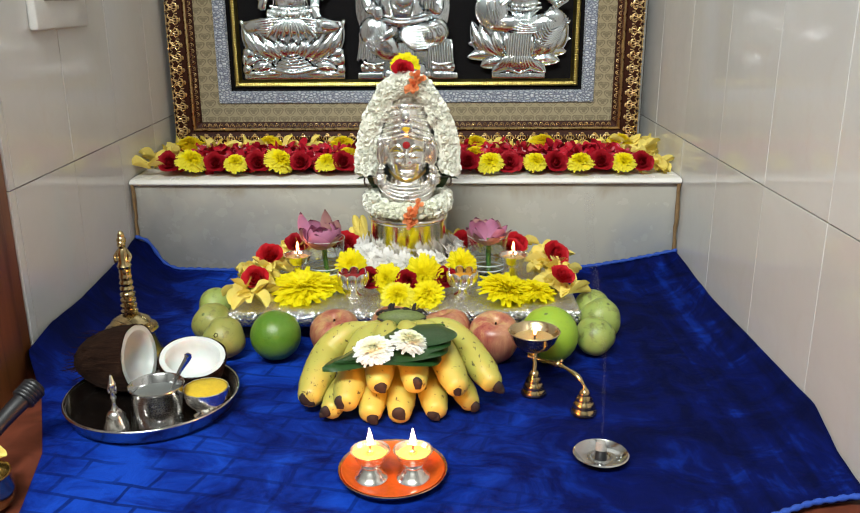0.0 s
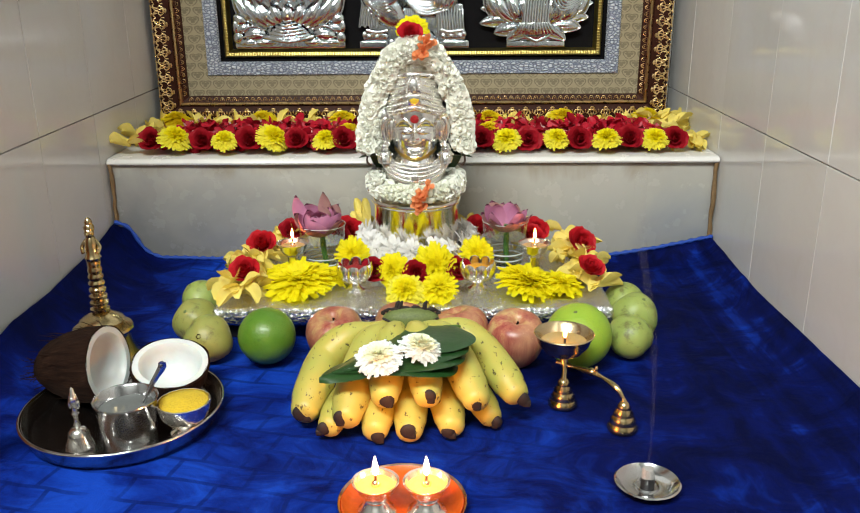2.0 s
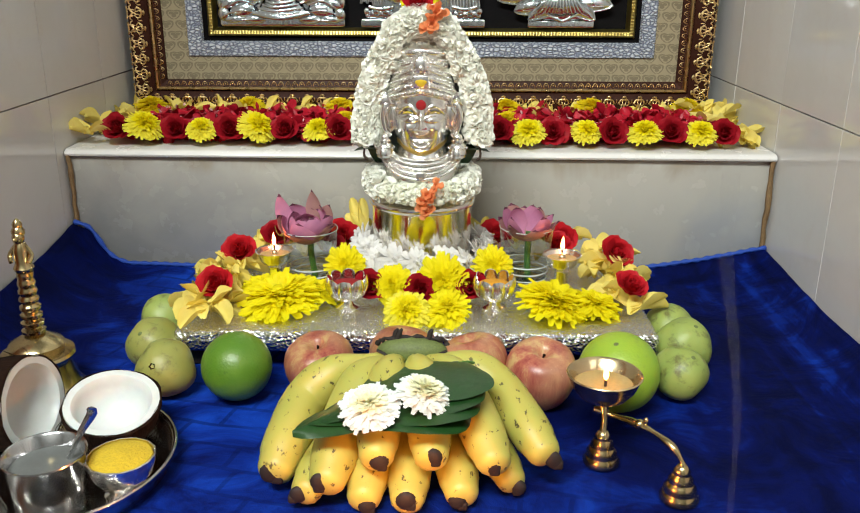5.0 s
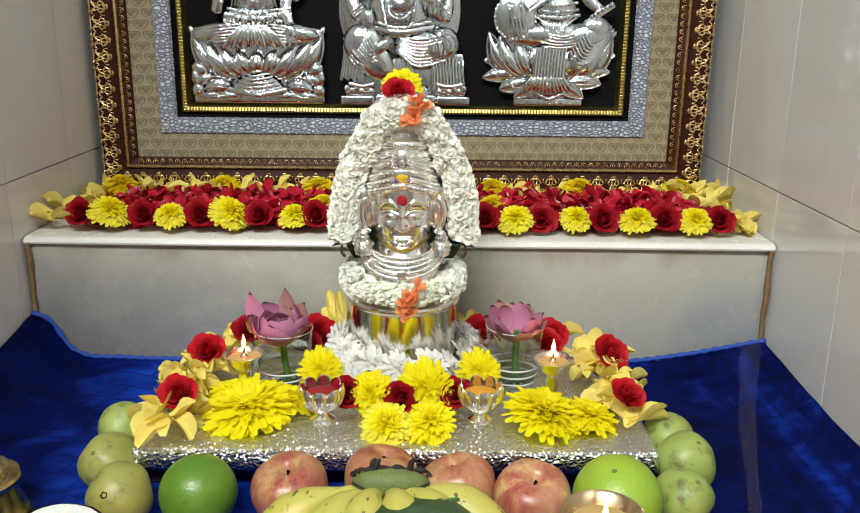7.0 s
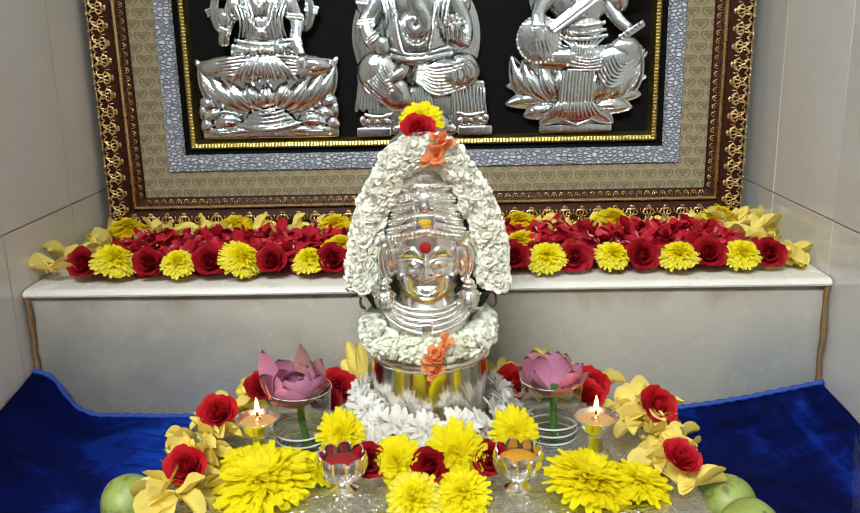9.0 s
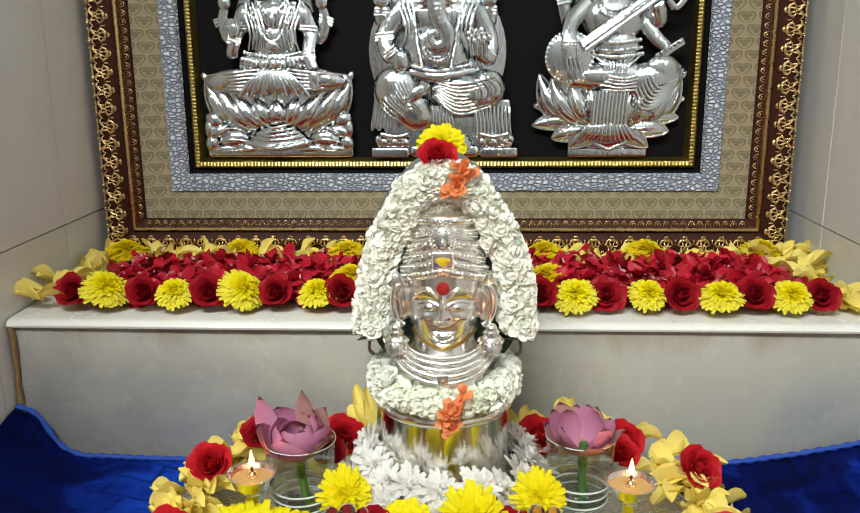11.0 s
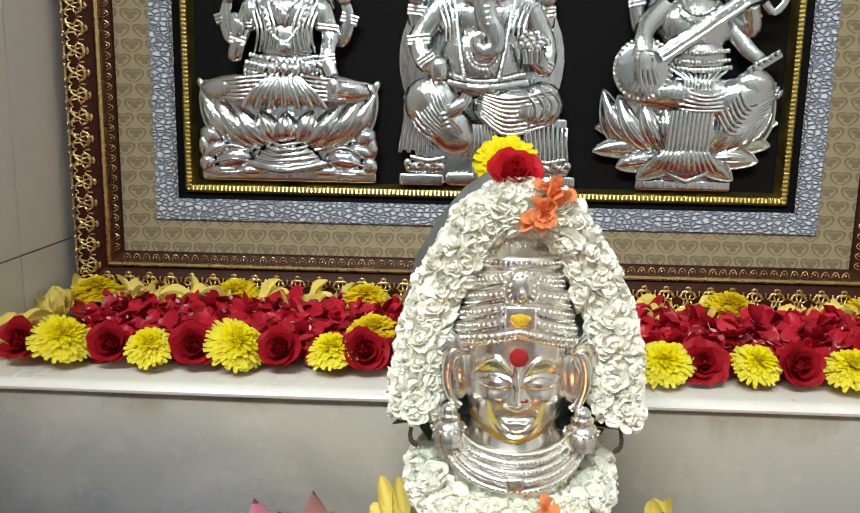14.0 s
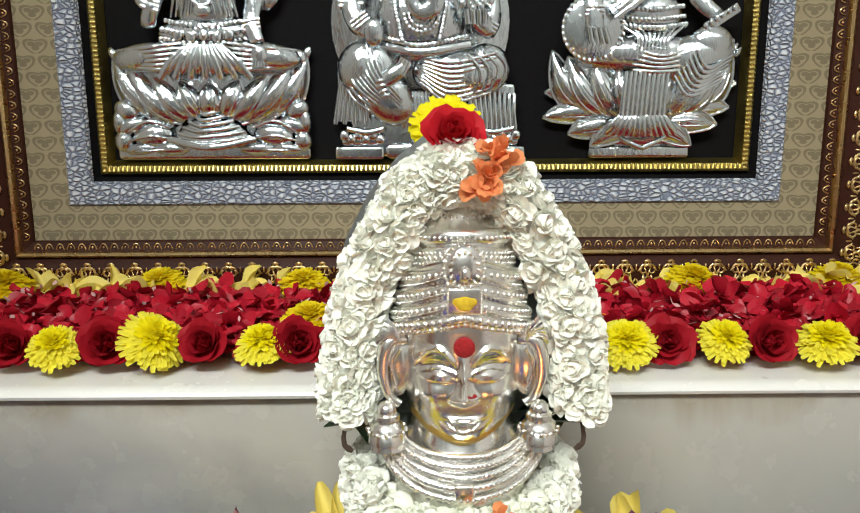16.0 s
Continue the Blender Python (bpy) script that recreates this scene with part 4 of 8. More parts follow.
for p, q, turn in (((PX0, PZ0), (PX1, PZ0), 0), ((PX1, PZ0), (PX1, PZ1), 90), ((PX1, PZ1), (PX0, PZ1), 180), ((PX0, PZ1), (PX0, PZ0), 270)):
    d = Vector((q[0] - p[0], 0, q[1] - p[1]))
    L = d.length
    d.normalize()
    inw = Vector((-d.z, 0, d.x))
    b, c = Build(), Build()
    n = round((L - 0.03) / 0.0245)
    for k in range(n):
        o = Vector((p[0], 0, p[1])) + d * (0.015 + (L - 0.03) * (k + 0.5) / n) + inw * 0.0180
        scroll_unit(b, PIN @ pose(o.x, PY - 0.0055, o.z, 0, -turn, 0), 0.0270)
    n = round((L - 2 * B1) / 0.0115)
    for k in range(n):
        o = Vector((p[0], 0, p[1])) + d * (B1 + (L - 2 * B1) * (k + 0.5) / n) + inw * 0.0475
        lace_unit(c, PIN @ pose(o.x, PY + 0.0075, o.z, 0, -turn, 0), 0.0085)
    tagged(part("scrollwork", b, "gold", picture, "raised gilt scrollwork", sharp=180), kind="stuff")
    tagged(part("lace_edge", c, "gold", picture, "gilt lace edging", sharp=180), kind="stuff")


# relief figures: plain rounded forms, flattened on the panel
def relief(name, x, z, label, sx=1.0):
    def place(b):
        return part(name, b, "relief", picture, label, m=PIN @ pose(x, PFACE, z) @ Matrix.Diagonal((sx, 0.42, 1, 1)), sharp=70)
    return Build(), place


def arm(b, pts, r0, r1, n=10):
    b.tube(curve_points(pts, n), [r0 + (r1 - r0) * i / (n - 1) for i in range(n)], 9)


def leafy(b, p, q, w, y, bulge, bend=0.0, ribs=3, full=0.8):
    """A swelling petal from p to q in the plane of the panel, with a raised rim and veins."""
    dx, dz = q[0] - p[0], q[1] - p[1]
    L = math.hypot(dx, dz)
    nx, nz = -dz / L, dx / L
    nu, nv = 11, 9

    def at(s, t, up=0.0):
        half = 0.5 * w * max(0.0, math.sin(math.pi * (0.10 + 0.90 * s) ** full)) ** 0.7
        o = bend * L * math.sin(math.pi * s)
        lift = bulge * (1 - t * t) * math.sin(math.pi * min(1.0, 0.12 + 0.86 * s))
        return (p[0] + dx * s + nx * (o + t * half), y - lift - up, p[1] + dz * s + nz * (o + t * half))
    b.sheet([at(i / (nu - 1), 2 * j / (nv - 1) - 1) for i in range(nu) for j in range(nv)], nu, nv)
    for t in (-1, 1):
        b.tube([at(i / 10, t, 0.002) for i in range(11)], 0.0015, 5)
    for k in range(ribs):
        t = (k + 0.5) / ribs * 1.3 - 0.65
        b.tube([at(0.08 + 0.66 * i / 6, t, 0.0005) for i in range(7)], 0.0009, 5)


def folds(b, cx, cz, w, h, n, tilt=0.0, y=-0.06, r=0.0032):
    """Raised drapery folds, hanging in a fan."""
    for k in range(n):
        s = (k + 0.5) / n * 2 - 1
        p = [(cx + s * w * 0.35, y, cz + h / 2), (cx + s * w * 0.42 + tilt * 0.4 * h, y - 0.006, cz), (cx + s * w * 0.5 + tilt * h, y, cz - h / 2)]
        b.tube(curve_points(p, 6), [r, r * 1.15, r * 1.2, r * 1.2, r * 1.15, r], 6)


def ridges(b, curves, n, r):
    """Raised folds swept between a first and a last curve of the same length."""
    first, last = curves
    for k in range(n):
        s = k / max(1, n - 1)
        p = [tuple(u + (v - u) * s for u, v in zip(a, c)) for a, c in zip(first, last)]
        b.tube(curve_points(p, 10), [r * (0.55 + 0.45 * math.sin(math.pi * (i + 0.5) / 10)) for i in range(10)], 6)


def beads(b, pts, n, r):
    for x, y, z in curve_points(pts, n):
        b.ball((x, y, z), r, 6, 4)


def bangles(b, x, y, z, w, tilt, n=3):
    for k in range(n):
        b.tube([(x - w * math.cos(tilt) - 0.004 * k * math.sin(tilt), y, z - w * math.sin(tilt) + 0.004 * k * math.cos(tilt)), (x + w * math.cos(tilt) - 0.004 * k * math.sin(tilt), y, z + w * math.sin(tilt) + 0.004 * k * math.cos(tilt))], 0.0024, 6)


# seated figure on a lotus over a lumpy rock base
b, place = relief("relief_figure", -0.240, 0.319, "silver relief of a seated four-armed figure on a lotus")
b.box((0, -0.012, 0.008), (0.204, 0.05, 0.016), 0.004)
b.box((0, -0.004, 0.028), (0.200, 0.03, 0.030), 0.008)
for s in (-1, 1):
    for x, z, rx, rz, t in ((0.064, 0.026, 0.022, 0.013, 8), (0.090, 0.052, 0.014, 0.011, -30), (0.086, 0.036, 0.018, 0.009, 20), (0.095, 0.020, 0.010, 0.012, 0), (0.045, 0.012, 0.020, 0.008, 0), (0.078, 0.012, 0.018, 0.007, 5), (0.098, 0.040, 0.007, 0.014, 0)):
        b.ball((s * x, -0.036, z), (rx, 0.022, rz), 12, 8, 0, (0, s * t, 0))
    ridges(b, ([(s * 0.044, -0.052, 0.034), (s * 0.066, -0.062, 0.041), (s * 0.088, -0.054, 0.030)], [(s * 0.046, -0.050, 0.012), (s * 0.066, -0.060, 0.010), (s * 0.090, -0.050, 0.010)]), 3, 0.0018)
b.lathe([(0.040, 0.016), (0.043, 0.020), (0.040, 0.026), (0.030, 0.040), (0.016, 0.050), (1e-6, 0.053)], 28, 0, pose(0, -0.035, 0))
for k in range(6):
    w, z = 0.041 - 0.0062 * k, 0.019 + 0.0058 * k
    b.tube(curve_points([(-w, -0.062, z + 0.004), (-w * 0.4, -0.078, z), (w * 0.4, -0.078, z + 0.002), (w, -0.062, z + 0.005)], 12), 0.0021, 6)
b.tube(curve_points([(-0.045, -0.060, 0.022), (0, -0.086, 0.014), (0.045, -0.060, 0.022)], 14), 0.0035, 8)
b.ball((0, -0.02, 0.078), (0.096, 0.040, 0.036), 26, 10)
for s in (-1, 1):
    leafy(b, (s * 0.050, 0.046), (s * 0.101, 0.106), 0.036, -0.030, 0.030, s * -0.10)
    leafy(b, (s * 0.034, 0.042), (s * 0.086, 0.100), 0.036, -0.042, 0.032, s * -0.08)
    leafy(b, (s * 0.024, 0.044), (s * 0.060, 0.088), 0.034, -0.050, 0.030, s * -0.05)
    leafy(b, (s * 0.012, 0.046), (s * 0.032, 0.084), 0.030, -0.056, 0.028)
    b.ball((s * 0.092, -0.030, 0.106), (0.010, 0.014, 0.009), 10, 6)
    b.ball((s * 0.101, -0.026, 0.110), (0.005, 0.010, 0.008), 8, 6, 0, (0, s * 25, 0))
leafy(b, (0, 0.046), (0, 0.082), 0.034, -0.060, 0.030)
# lap, hems and girdle
for s in (-1, 1):
    b.ball((s * 0.058, -0.056, 0.107), (0.040, 0.036, 0.016), 18, 10, 0, (0, s * 6, 0))
    ridges(b, ([(s * 0.024, -0.086, 0.120), (s * 0.056, -0.094, 0.116), (s * 0.092, -0.064, 0.113)], [(s * 0.018, -0.088, 0.098), (s * 0.048, -0.092, 0.094), (s * 0.084, -0.070, 0.098)]), 6, 0.0022)
for k in range(13):
    s = k / 6 - 1
    b.tube(curve_points([(s * 0.018, -0.092, 0.118), (s * 0.034, -0.098, 0.102), (s * 0.046, -0.088, 0.086 + 0.006 * (k % 2))], 7), [0.002, 0.0026, 0.003, 0.0034, 0.0038, 0.004, 0.0036], 6)
b.ball((0, -0.04, 0.130), (0.052, 0.042, 0.020), 20, 10)
for z, w, n, r in ((0.122, 0.046, 17, 0.0030), (0.131, 0.044, 15, 0.0038), (0.140, 0.040, 17, 0.0026)):
    beads(b, [(-w, -0.062, z + 0.003), (-w * 0.4, -0.086, z - 0.002), (w * 0.4, -0.086, z - 0.002), (w, -0.062, z + 0.003)], n, r)
for k in range(5):
    b.ball(((k - 2) * 0.013, -0.086, 0.128 - 0.002 * (k % 2)), (0.0055, 0.006, 0.0065), 9, 6)
b.ball((0, -0.035, 0.158), (0.033, 0.040, 0.034), 18, 10)
b.ball((0, -0.035, 0.188), (0.040, 0.042, 0.026), 18, 10)
beads(b, [(-0.030, -0.066, 0.206), (-0.014, -0.086, 0.168), (0.0, -0.090, 0.156), (0.014, -0.086, 0.168), (0.030, -0.066, 0.206)], 27, 0.0026)
beads(b, [(-0.020, -0.070, 0.208), (0.0, -0.086, 0.190), (0.020, -0.070, 0.208)], 13, 0.0030)
b.ball((0, -0.086, 0.184), (0.006, 0.006, 0.008), 10, 7)
b.ball((0, -0.086, 0.152), (0.010, 0.008, 0.007), 10, 7)
ridges(b, ([(-0.042, -0.050, 0.205), (-0.030, -0.074, 0.170), (-0.034, -0.066, 0.146)], [(-0.022, -0.060, 0.210), (-0.010, -0.082, 0.172), (-0.012, -0.078, 0.148)]), 5, 0.0016)
ridges(b, ([(0.042, -0.050, 0.205), (0.030, -0.074, 0.170), (0.034, -0.066, 0.146)], [(0.022, -0.060, 0.210), (0.010, -0.082, 0.172), (0.012, -0.078, 0.148)]), 5, 0.0016)
for s in (-1, 1):
    b.ball((s * 0.040, -0.035, 0.188), (0.013, 0.03, 0.021), 12, 8)
    if s > 0:
        arm(b, [(0.040, -0.045, 0.196), (0.050, -0.05, 0.164), (0.048, -0.078, 0.140), (0.055, -0.09, 0.120)], 0.0115, 0.0075)
        bangles(b, 0.050, -0.086, 0.134, 0.009, 0.2)
        palm = (0.056, -0.094, 0.108)
        tips = [(0.050 + 0.0035 * k, -0.100, 0.096 - 0.001 * (k % 2)) for k in range(4)]
    else:
        arm(b, [(-0.040, -0.045, 0.196), (-0.054, -0.05, 0.160), (-0.056, -0.075, 0.142), (-0.050, -0.09, 0.160)], 0.0115, 0.0075)
        bangles(b, -0.052, -0.092, 0.154, 0.009, -0.3)
        palm = (-0.050, -0.096, 0.172)
        tips = [(-0.056 + 0.0038 * k, -0.100, 0.186 + 0.001 * (k % 2)) for k in range(4)]
    b.ball(palm, (0.0085, 0.009, 0.011), 10, 7)
    for q in tips:
        b.tube([((palm[0] + q[0]) / 2, palm[1] - 0.004, palm[2]), q], [0.0024, 0.0019], 6)
    bangles(b, s * 0.048, -0.060, 0.172, 0.011, -0.1 * s, 2)
    arm(b, [(s * 0.048, -0.03, 0.176), (s * 0.062, -0.035, 0.160), (s * 0.070, -0.04, 0.182), (s * 0.066, -0.04, 0.204)], 0.010, 0.006)
    bangles(b, s * 0.070, -0.044, 0.180, 0.010, -0.3 * s)
    b.ball((s * 0.066, -0.045, 0.208), (0.009, 0.012, 0.010), 10, 7)
    for a in (-64, -34, 0, 34, 64):
        b.ball((s * 0.064 + 0.011 * math.sin(radians(a)), -0.045, 0.222 + 0.005 * math.cos(radians(a))), (0.0038, 0.008, 0.008), 8, 6, 0, (0, a, 0))
    b.tube(curve_points([(s * 0.020, -0.02, 0.256), (s * 0.036, -0.018, 0.222), (s * 0.050, -0.012, 0.196)], 6), [0.012, 0.012, 0.011, 0.010, 0.008, 0.004], 8)
b.ball((0, -0.055, 0.234), (0.019, 0.026, 0.024), 16, 10)
b.lathe([(0.0370, 0), (0.0385, 0.004), (0.0350, 0.008), (0.0325, 0.005), (0.030, 0.004), (1e-6, 0.003)], 36, 0, pose(0, -0.006, 0.254, 90, 0, 0))
for k in range(44):
    a = 2 * math.pi * k / 44
    b.ball((0.0355 * math.cos(a), -0.016, 0.254 + 0.0355 * math.sin(a)), 0.0018, 6, 4)
b.lathe([(0.022, 0.250), (0.024, 0.256), (0.018, 0.264), (0.019, 0.270), (0.012, 0.284), (0.006, 0.296), (1e-6, 0.300)], 16, 0, pose(0, -0.04, 0))
place(b)

# seated round-bellied figure before a plain disc
b, place = relief("relief_figure", -0.010, 0.319, "silver relief of a seated round-bellied figure before a plain disc", 0.95)
b.lathe([(0.099, 0), (0.100, 0.003), (0.098, 0.005), (1e-6, 0.006)], 40, 0, pose(-0.010, -0.004, 0.142, 90, 0, 0))
b.box((0, -0.012, 0.030), (0.176, 0.03, 0.056), 0.005)
for s in (-1, 1):
    b.box((s * 0.079, -0.022, 0.0065), (0.054, 0.06, 0.013), 0.003)
    b.box((s * 0.076, -0.020, 0.020), (0.046, 0.05, 0.012), 0.004)
    for k in range(6):
        b.ball((s * (0.056 + 0.008 * k), -0.048, 0.021 + 0.004 * (k % 2)), (0.0055, 0.010, 0.006), 8, 6)
    b.tube(curve_points([(s * 0.052, -0.05, 0.032), (s * 0.070, -0.056, 0.028), (s * 0.092, -0.05, 0.032)], 8), 0.003, 6)
b.box((0, -0.020, 0.008), (0.100, 0.05, 0.016), 0.006)
b.lathe([(0.030, 0.010), (0.032, 0.018), (0.026, 0.030), (1e-6, 0.034)], 20, 0, pose(0.01, -0.03, 0))
# hanging cloths at both sides of the stool
for k in range(8):
    x = -0.104 + 0.0042 * k
    b.tube([(x + 0.010, -0.034, 0.104), (x + 0.004, -0.040, 0.072), (x - 0.002 + 0.001 * k, -0.036, 0.037 + 0.003 * (k % 2))], [0.0018, 0.0026, 0.0030], 6)
for k in range(10):
    x = 0.046 + 0.0052 * k
    b.tube([(x - 0.004 + 0.0006 * k, -0.040, 0.076 - 0.001 * k), (x, -0.050, 0.050), (x + 0.003 * (k / 9), -0.042, 0.022 + 0.003 * (k % 2))], [0.0020, 0.0028, 0.0033], 6)
b.box((-0.088, -0.018, 0.072), (0.030, 0.02, 0.064), 0.004)
b.box((0.070, -0.020, 0.050), (0.050, 0.02, 0.056), 0.004)
# folded leg, its foot, and the resting thigh, both draped
b.ball((-0.066, -0.058, 0.092), (0.036, 0.040, 0.032), 20, 12, 0, (0, 30, 0))
b.ball((-0.048, -0.062, 0.066), (0.036, 0.034, 0.026), 18, 12, 0, (0, 42, 0))
ridges(b, ([(-0.094, -0.062, 0.112), (-0.080, -0.092, 0.076), (-0.040, -0.086, 0.046)], [(-0.064, -0.092, 0.118), (-0.054, -0.104, 0.090), (-0.030, -0.094, 0.062)]), 8, 0.0021)
ridges(b, ([(-0.098, -0.050, 0.100), (-0.084, -0.074, 0.064), (-0.046, -0.074, 0.040)], [(-0.096, -0.056, 0.106), (-0.082, -0.084, 0.070), (-0.044, -0.080, 0.044)]), 2, 0.002)
b.ball((-0.040, -0.094, 0.088), (0.024, 0.016, 0.009), 12, 8, 0, (0, -35, 0))
for k in range(4):
    b.ball((-0.054 + 0.002 * k, -0.104, 0.082 - 0.005 * k), (0.006, 0.006, 0.0026), 7, 5, 0, (0, -20, 0))
bangles(b, -0.026, -0.104, 0.094, 0.008, 1.1)
b.ball((0.030, -0.066, 0.088), (0.050, 0.038, 0.026), 22, 12, 0, (0, 3, 0))
b.ball((0.062, -0.062, 0.094), (0.026, 0.034, 0.026), 18, 10)
ridges(b, ([(-0.006, -0.094, 0.104), (0.026, -0.108, 0.100), (0.072, -0.092, 0.110)], [(-0.010, -0.090, 0.080), (0.020, -0.098, 0.060), (0.066, -0.084, 0.070)]), 9, 0.0021)
ridges(b, ([(0.066, -0.094, 0.112), (0.082, -0.086, 0.096), (0.074, -0.082, 0.074)], [(0.040, -0.104, 0.108), (0.054, -0.104, 0.090), (0.046, -0.096, 0.068)]), 4, 0.0019)
folds(b, -0.008, 0.052, 0.050, 0.036, 9, 0.0, -0.062, 0.0024)
b.ball((-0.010, -0.05, 0.142), (0.050, 0.054, 0.044), 24, 14)
b.ball((-0.008, -0.045, 0.186), (0.060, 0.040, 0.030), 20, 10)
b.tube(curve_points([(-0.056, -0.070, 0.118), (-0.010, -0.106, 0.110), (0.042, -0.080, 0.118)], 14), 0.0045, 8)
beads(b, [(-0.054, -0.072, 0.126), (-0.010, -0.110, 0.117), (0.040, -0.082, 0.126)], 26, 0.0026)
for s in (-1, 1):
    beads(b, [(-0.008 + s * 0.044, -0.076, 0.206), (-0.010 + s * 0.030, -0.098, 0.176), (-0.010 + s * 0.026, -0.106, 0.150), (-0.010 + s * 0.020, -0.108, 0.122)], 24, 0.0027)
    ridges(b, ([(-0.008 + s * 0.056, -0.066, 0.206), (-0.008 + s * 0.046, -0.086, 0.180), (-0.008 + s * 0.044, -0.094, 0.160)], [(-0.008 + s * 0.036, -0.082, 0.208), (-0.010 + s * 0.030, -0.096, 0.184), (-0.010 + s * 0.028, -0.100, 0.160)]), 4, 0.0017)
for rr, n, r in ((0.018, 13, 0.0026), (0.013, 11, 0.0022), (0.007, 7, 0.0024)):
    for k in range(n):
        a = radians(185 + 170 * k / (n - 1))
        b.ball((-0.009 + rr * math.cos(a), -0.110, 0.148 + rr * math.sin(a)), r, 6, 5)
b.ball((-0.010, -0.070, 0.224), (0.032, 0.036, 0.032), 18, 10)
for s in (-1, 1):
    cx = -0.010
    leafy(b, (cx + s * 0.026, 0.244), (cx + s * 0.048, 0.206), 0.034, -0.050, 0.012, s * 0.05, 2)
    b.ball((cx + s * 0.015, -0.100, 0.228), (0.0060, 0.005, 0.0040), 8, 6)
    b.tube(curve_points([(cx + s * 0.007, -0.104, 0.230), (cx + s * 0.015, -0.104, 0.235), (cx + s * 0.023, -0.100, 0.230)], 7), 0.0013, 5)
    b.tube(curve_points([(cx + s * 0.014, -0.100, 0.212), (cx + s * 0.022, -0.108, 0.206), (cx + s * 0.030, -0.108, 0.208)], 6), [0.004, 0.004, 0.0035, 0.003, 0.002, 0.001], 6)
for x, hx in ((-0.064, -0.088), (0.050, 0.064)):
    s = 1 if x > 0 else -1
    arm(b, [(x * 0.8, -0.03, 0.205), (x + s * 0.010, -0.034, 0.186), (hx, -0.04, 0.184), (hx, -0.045, 0.206)], 0.014, 0.009)
    bangles(b, hx, -0.05, 0.190, 0.011, 0.1 * s)
    b.ball((hx, -0.05, 0.212), (0.012, 0.015, 0.013), 12, 8)
    for k in range(3):
        b.tube([(hx - 0.008 + 0.006 * k, -0.062, 0.206), (hx - 0.007 + 0.006 * k, -0.064, 0.220)], 0.0026, 6)
    b.tube([(hx + s * 0.004, -0.05, 0.222), (hx + s * 0.006, -0.05, 0.240)], [0.0032, 0.0024], 6)
arm(b, [(-0.060, -0.055, 0.194), (-0.084, -0.06, 0.164), (-0.078, -0.078, 0.140), (-0.064, -0.088, 0.132)], 0.014, 0.010)
bangles(b, -0.084, -0.072, 0.158, 0.013, 0.1)
bangles(b, -0.072, -0.094, 0.138, 0.010, 0.6)
b.ball((-0.060, -0.096, 0.130), (0.011, 0.012, 0.014), 12, 8)
arm(b, [(0.046, -0.055, 0.194), (0.064, -0.06, 0.160), (0.062, -0.082, 0.134), (0.050, -0.096, 0.146)], 0.014, 0.010)
bangles(b, 0.060, -0.092, 0.134, 0.011, -0.5)
for k in range(4):
    b.tube([(0.040 + 0.006 * k, -0.104, 0.138), (0.038 + 0.0068 * k, -0.108, 0.152)], 0.0030, 6)
for k in range(16):
    a = 2.4 * k
    r = 0.0045 * math.sqrt(k)
    b.ball((0.048 + r * math.cos(a), -0.104, 0.162 + 0.55 * r * math.sin(a)), 0.0042, 7, 5)
p = [(-0.010, -0.108, 0.226), (-0.010, -0.116, 0.204), (-0.006, -0.120, 0.184), (0.004, -0.122, 0.168), (0.004, -0.122, 0.155), (-0.008, -0.122, 0.149), (-0.018, -0.122, 0.156), (-0.016, -0.122, 0.166), (-0.008, -0.122, 0.164)]
b.tube(curve_points(p, 34), [0.0150 - 0.0105 * i / 33 for i in range(34)], 12)
for k in range(7):
    z = 0.216 - 0.006 * k
    b.tube(curve_points([(-0.022 + 0.0016 * k, -0.118, z), (-0.009 + 0.0008 * k, -0.133, z - 0.002), (0.004 + 0.0004 * k, -0.119, z)], 6), 0.0012, 5)
b.lathe([(0.034, 0.246), (0.037, 0.252), (0.030, 0.260), (0.031, 0.268), (0.020, 0.284), (0.010, 0.298), (1e-6, 0.306)], 18, 0, pose(-0.010, -0.06, 0))
for z, r in ((0.250, 0.0365), (0.264, 0.031), (0.278, 0.024)):
    beads(b, [(-0.010 - r, -0.062, z), (-0.010, -0.062 - r, z - 0.002), (-0.010 + r, -0.062, z)], 17, 0.0026)
b.lathe([(0.050, 0), (0.052, 0.004), (0.046, 0.006), (0.043, 0.004)], 32, 0, pose(-0.010, -0.02, 0.264, 90, 0, 0), caps=False)
place(b)

# seated figure with a long-necked lute on a spiky lotus
b, place = relief("relief_figure", 0.214, 0.319, "silver relief of a seated figure playing a long lute on a lotus", 0.96)
b.box((0, -0.015, 0.006), (0.112, 0.05, 0.012), 0.003)
b.ball((0, -0.015, 0.034), (0.062, 0.03, 0.030), 20, 10)
for s, tips in ((-1, ((-0.106, 0.069, 0.072), (-0.108, 0.043, 0.052), (-0.080, 0.026, 0.036))), (1, ((0.107, 0.078, 0.074), (0.099, 0.053, 0.054), (0.085, 0.035, 0.038)))):
    for k, (x, z, z0) in enumerate(tips):
        leafy(b, (s * 0.026, z0 - 0.012 + 0.006 * k), (x, z), 0.028, -0.020 - 0.010 * k, 0.020, s * 0.06, 3, 0.9)
    leafy(b, (s * 0.014, 0.034), (s * 0.056, 0.013), 0.026, -0.050, 0.018, s * 0.08, 3)
    b.tube(curve_points([(0, -0.070, 0.011), (s * 0.020, -0.064, 0.020), (s * 0.036, -0.052, 0.034)], 7), 0.003, 6)
b.ball((0, -0.02, 0.084), (0.090, 0.040, 0.042), 24, 10)
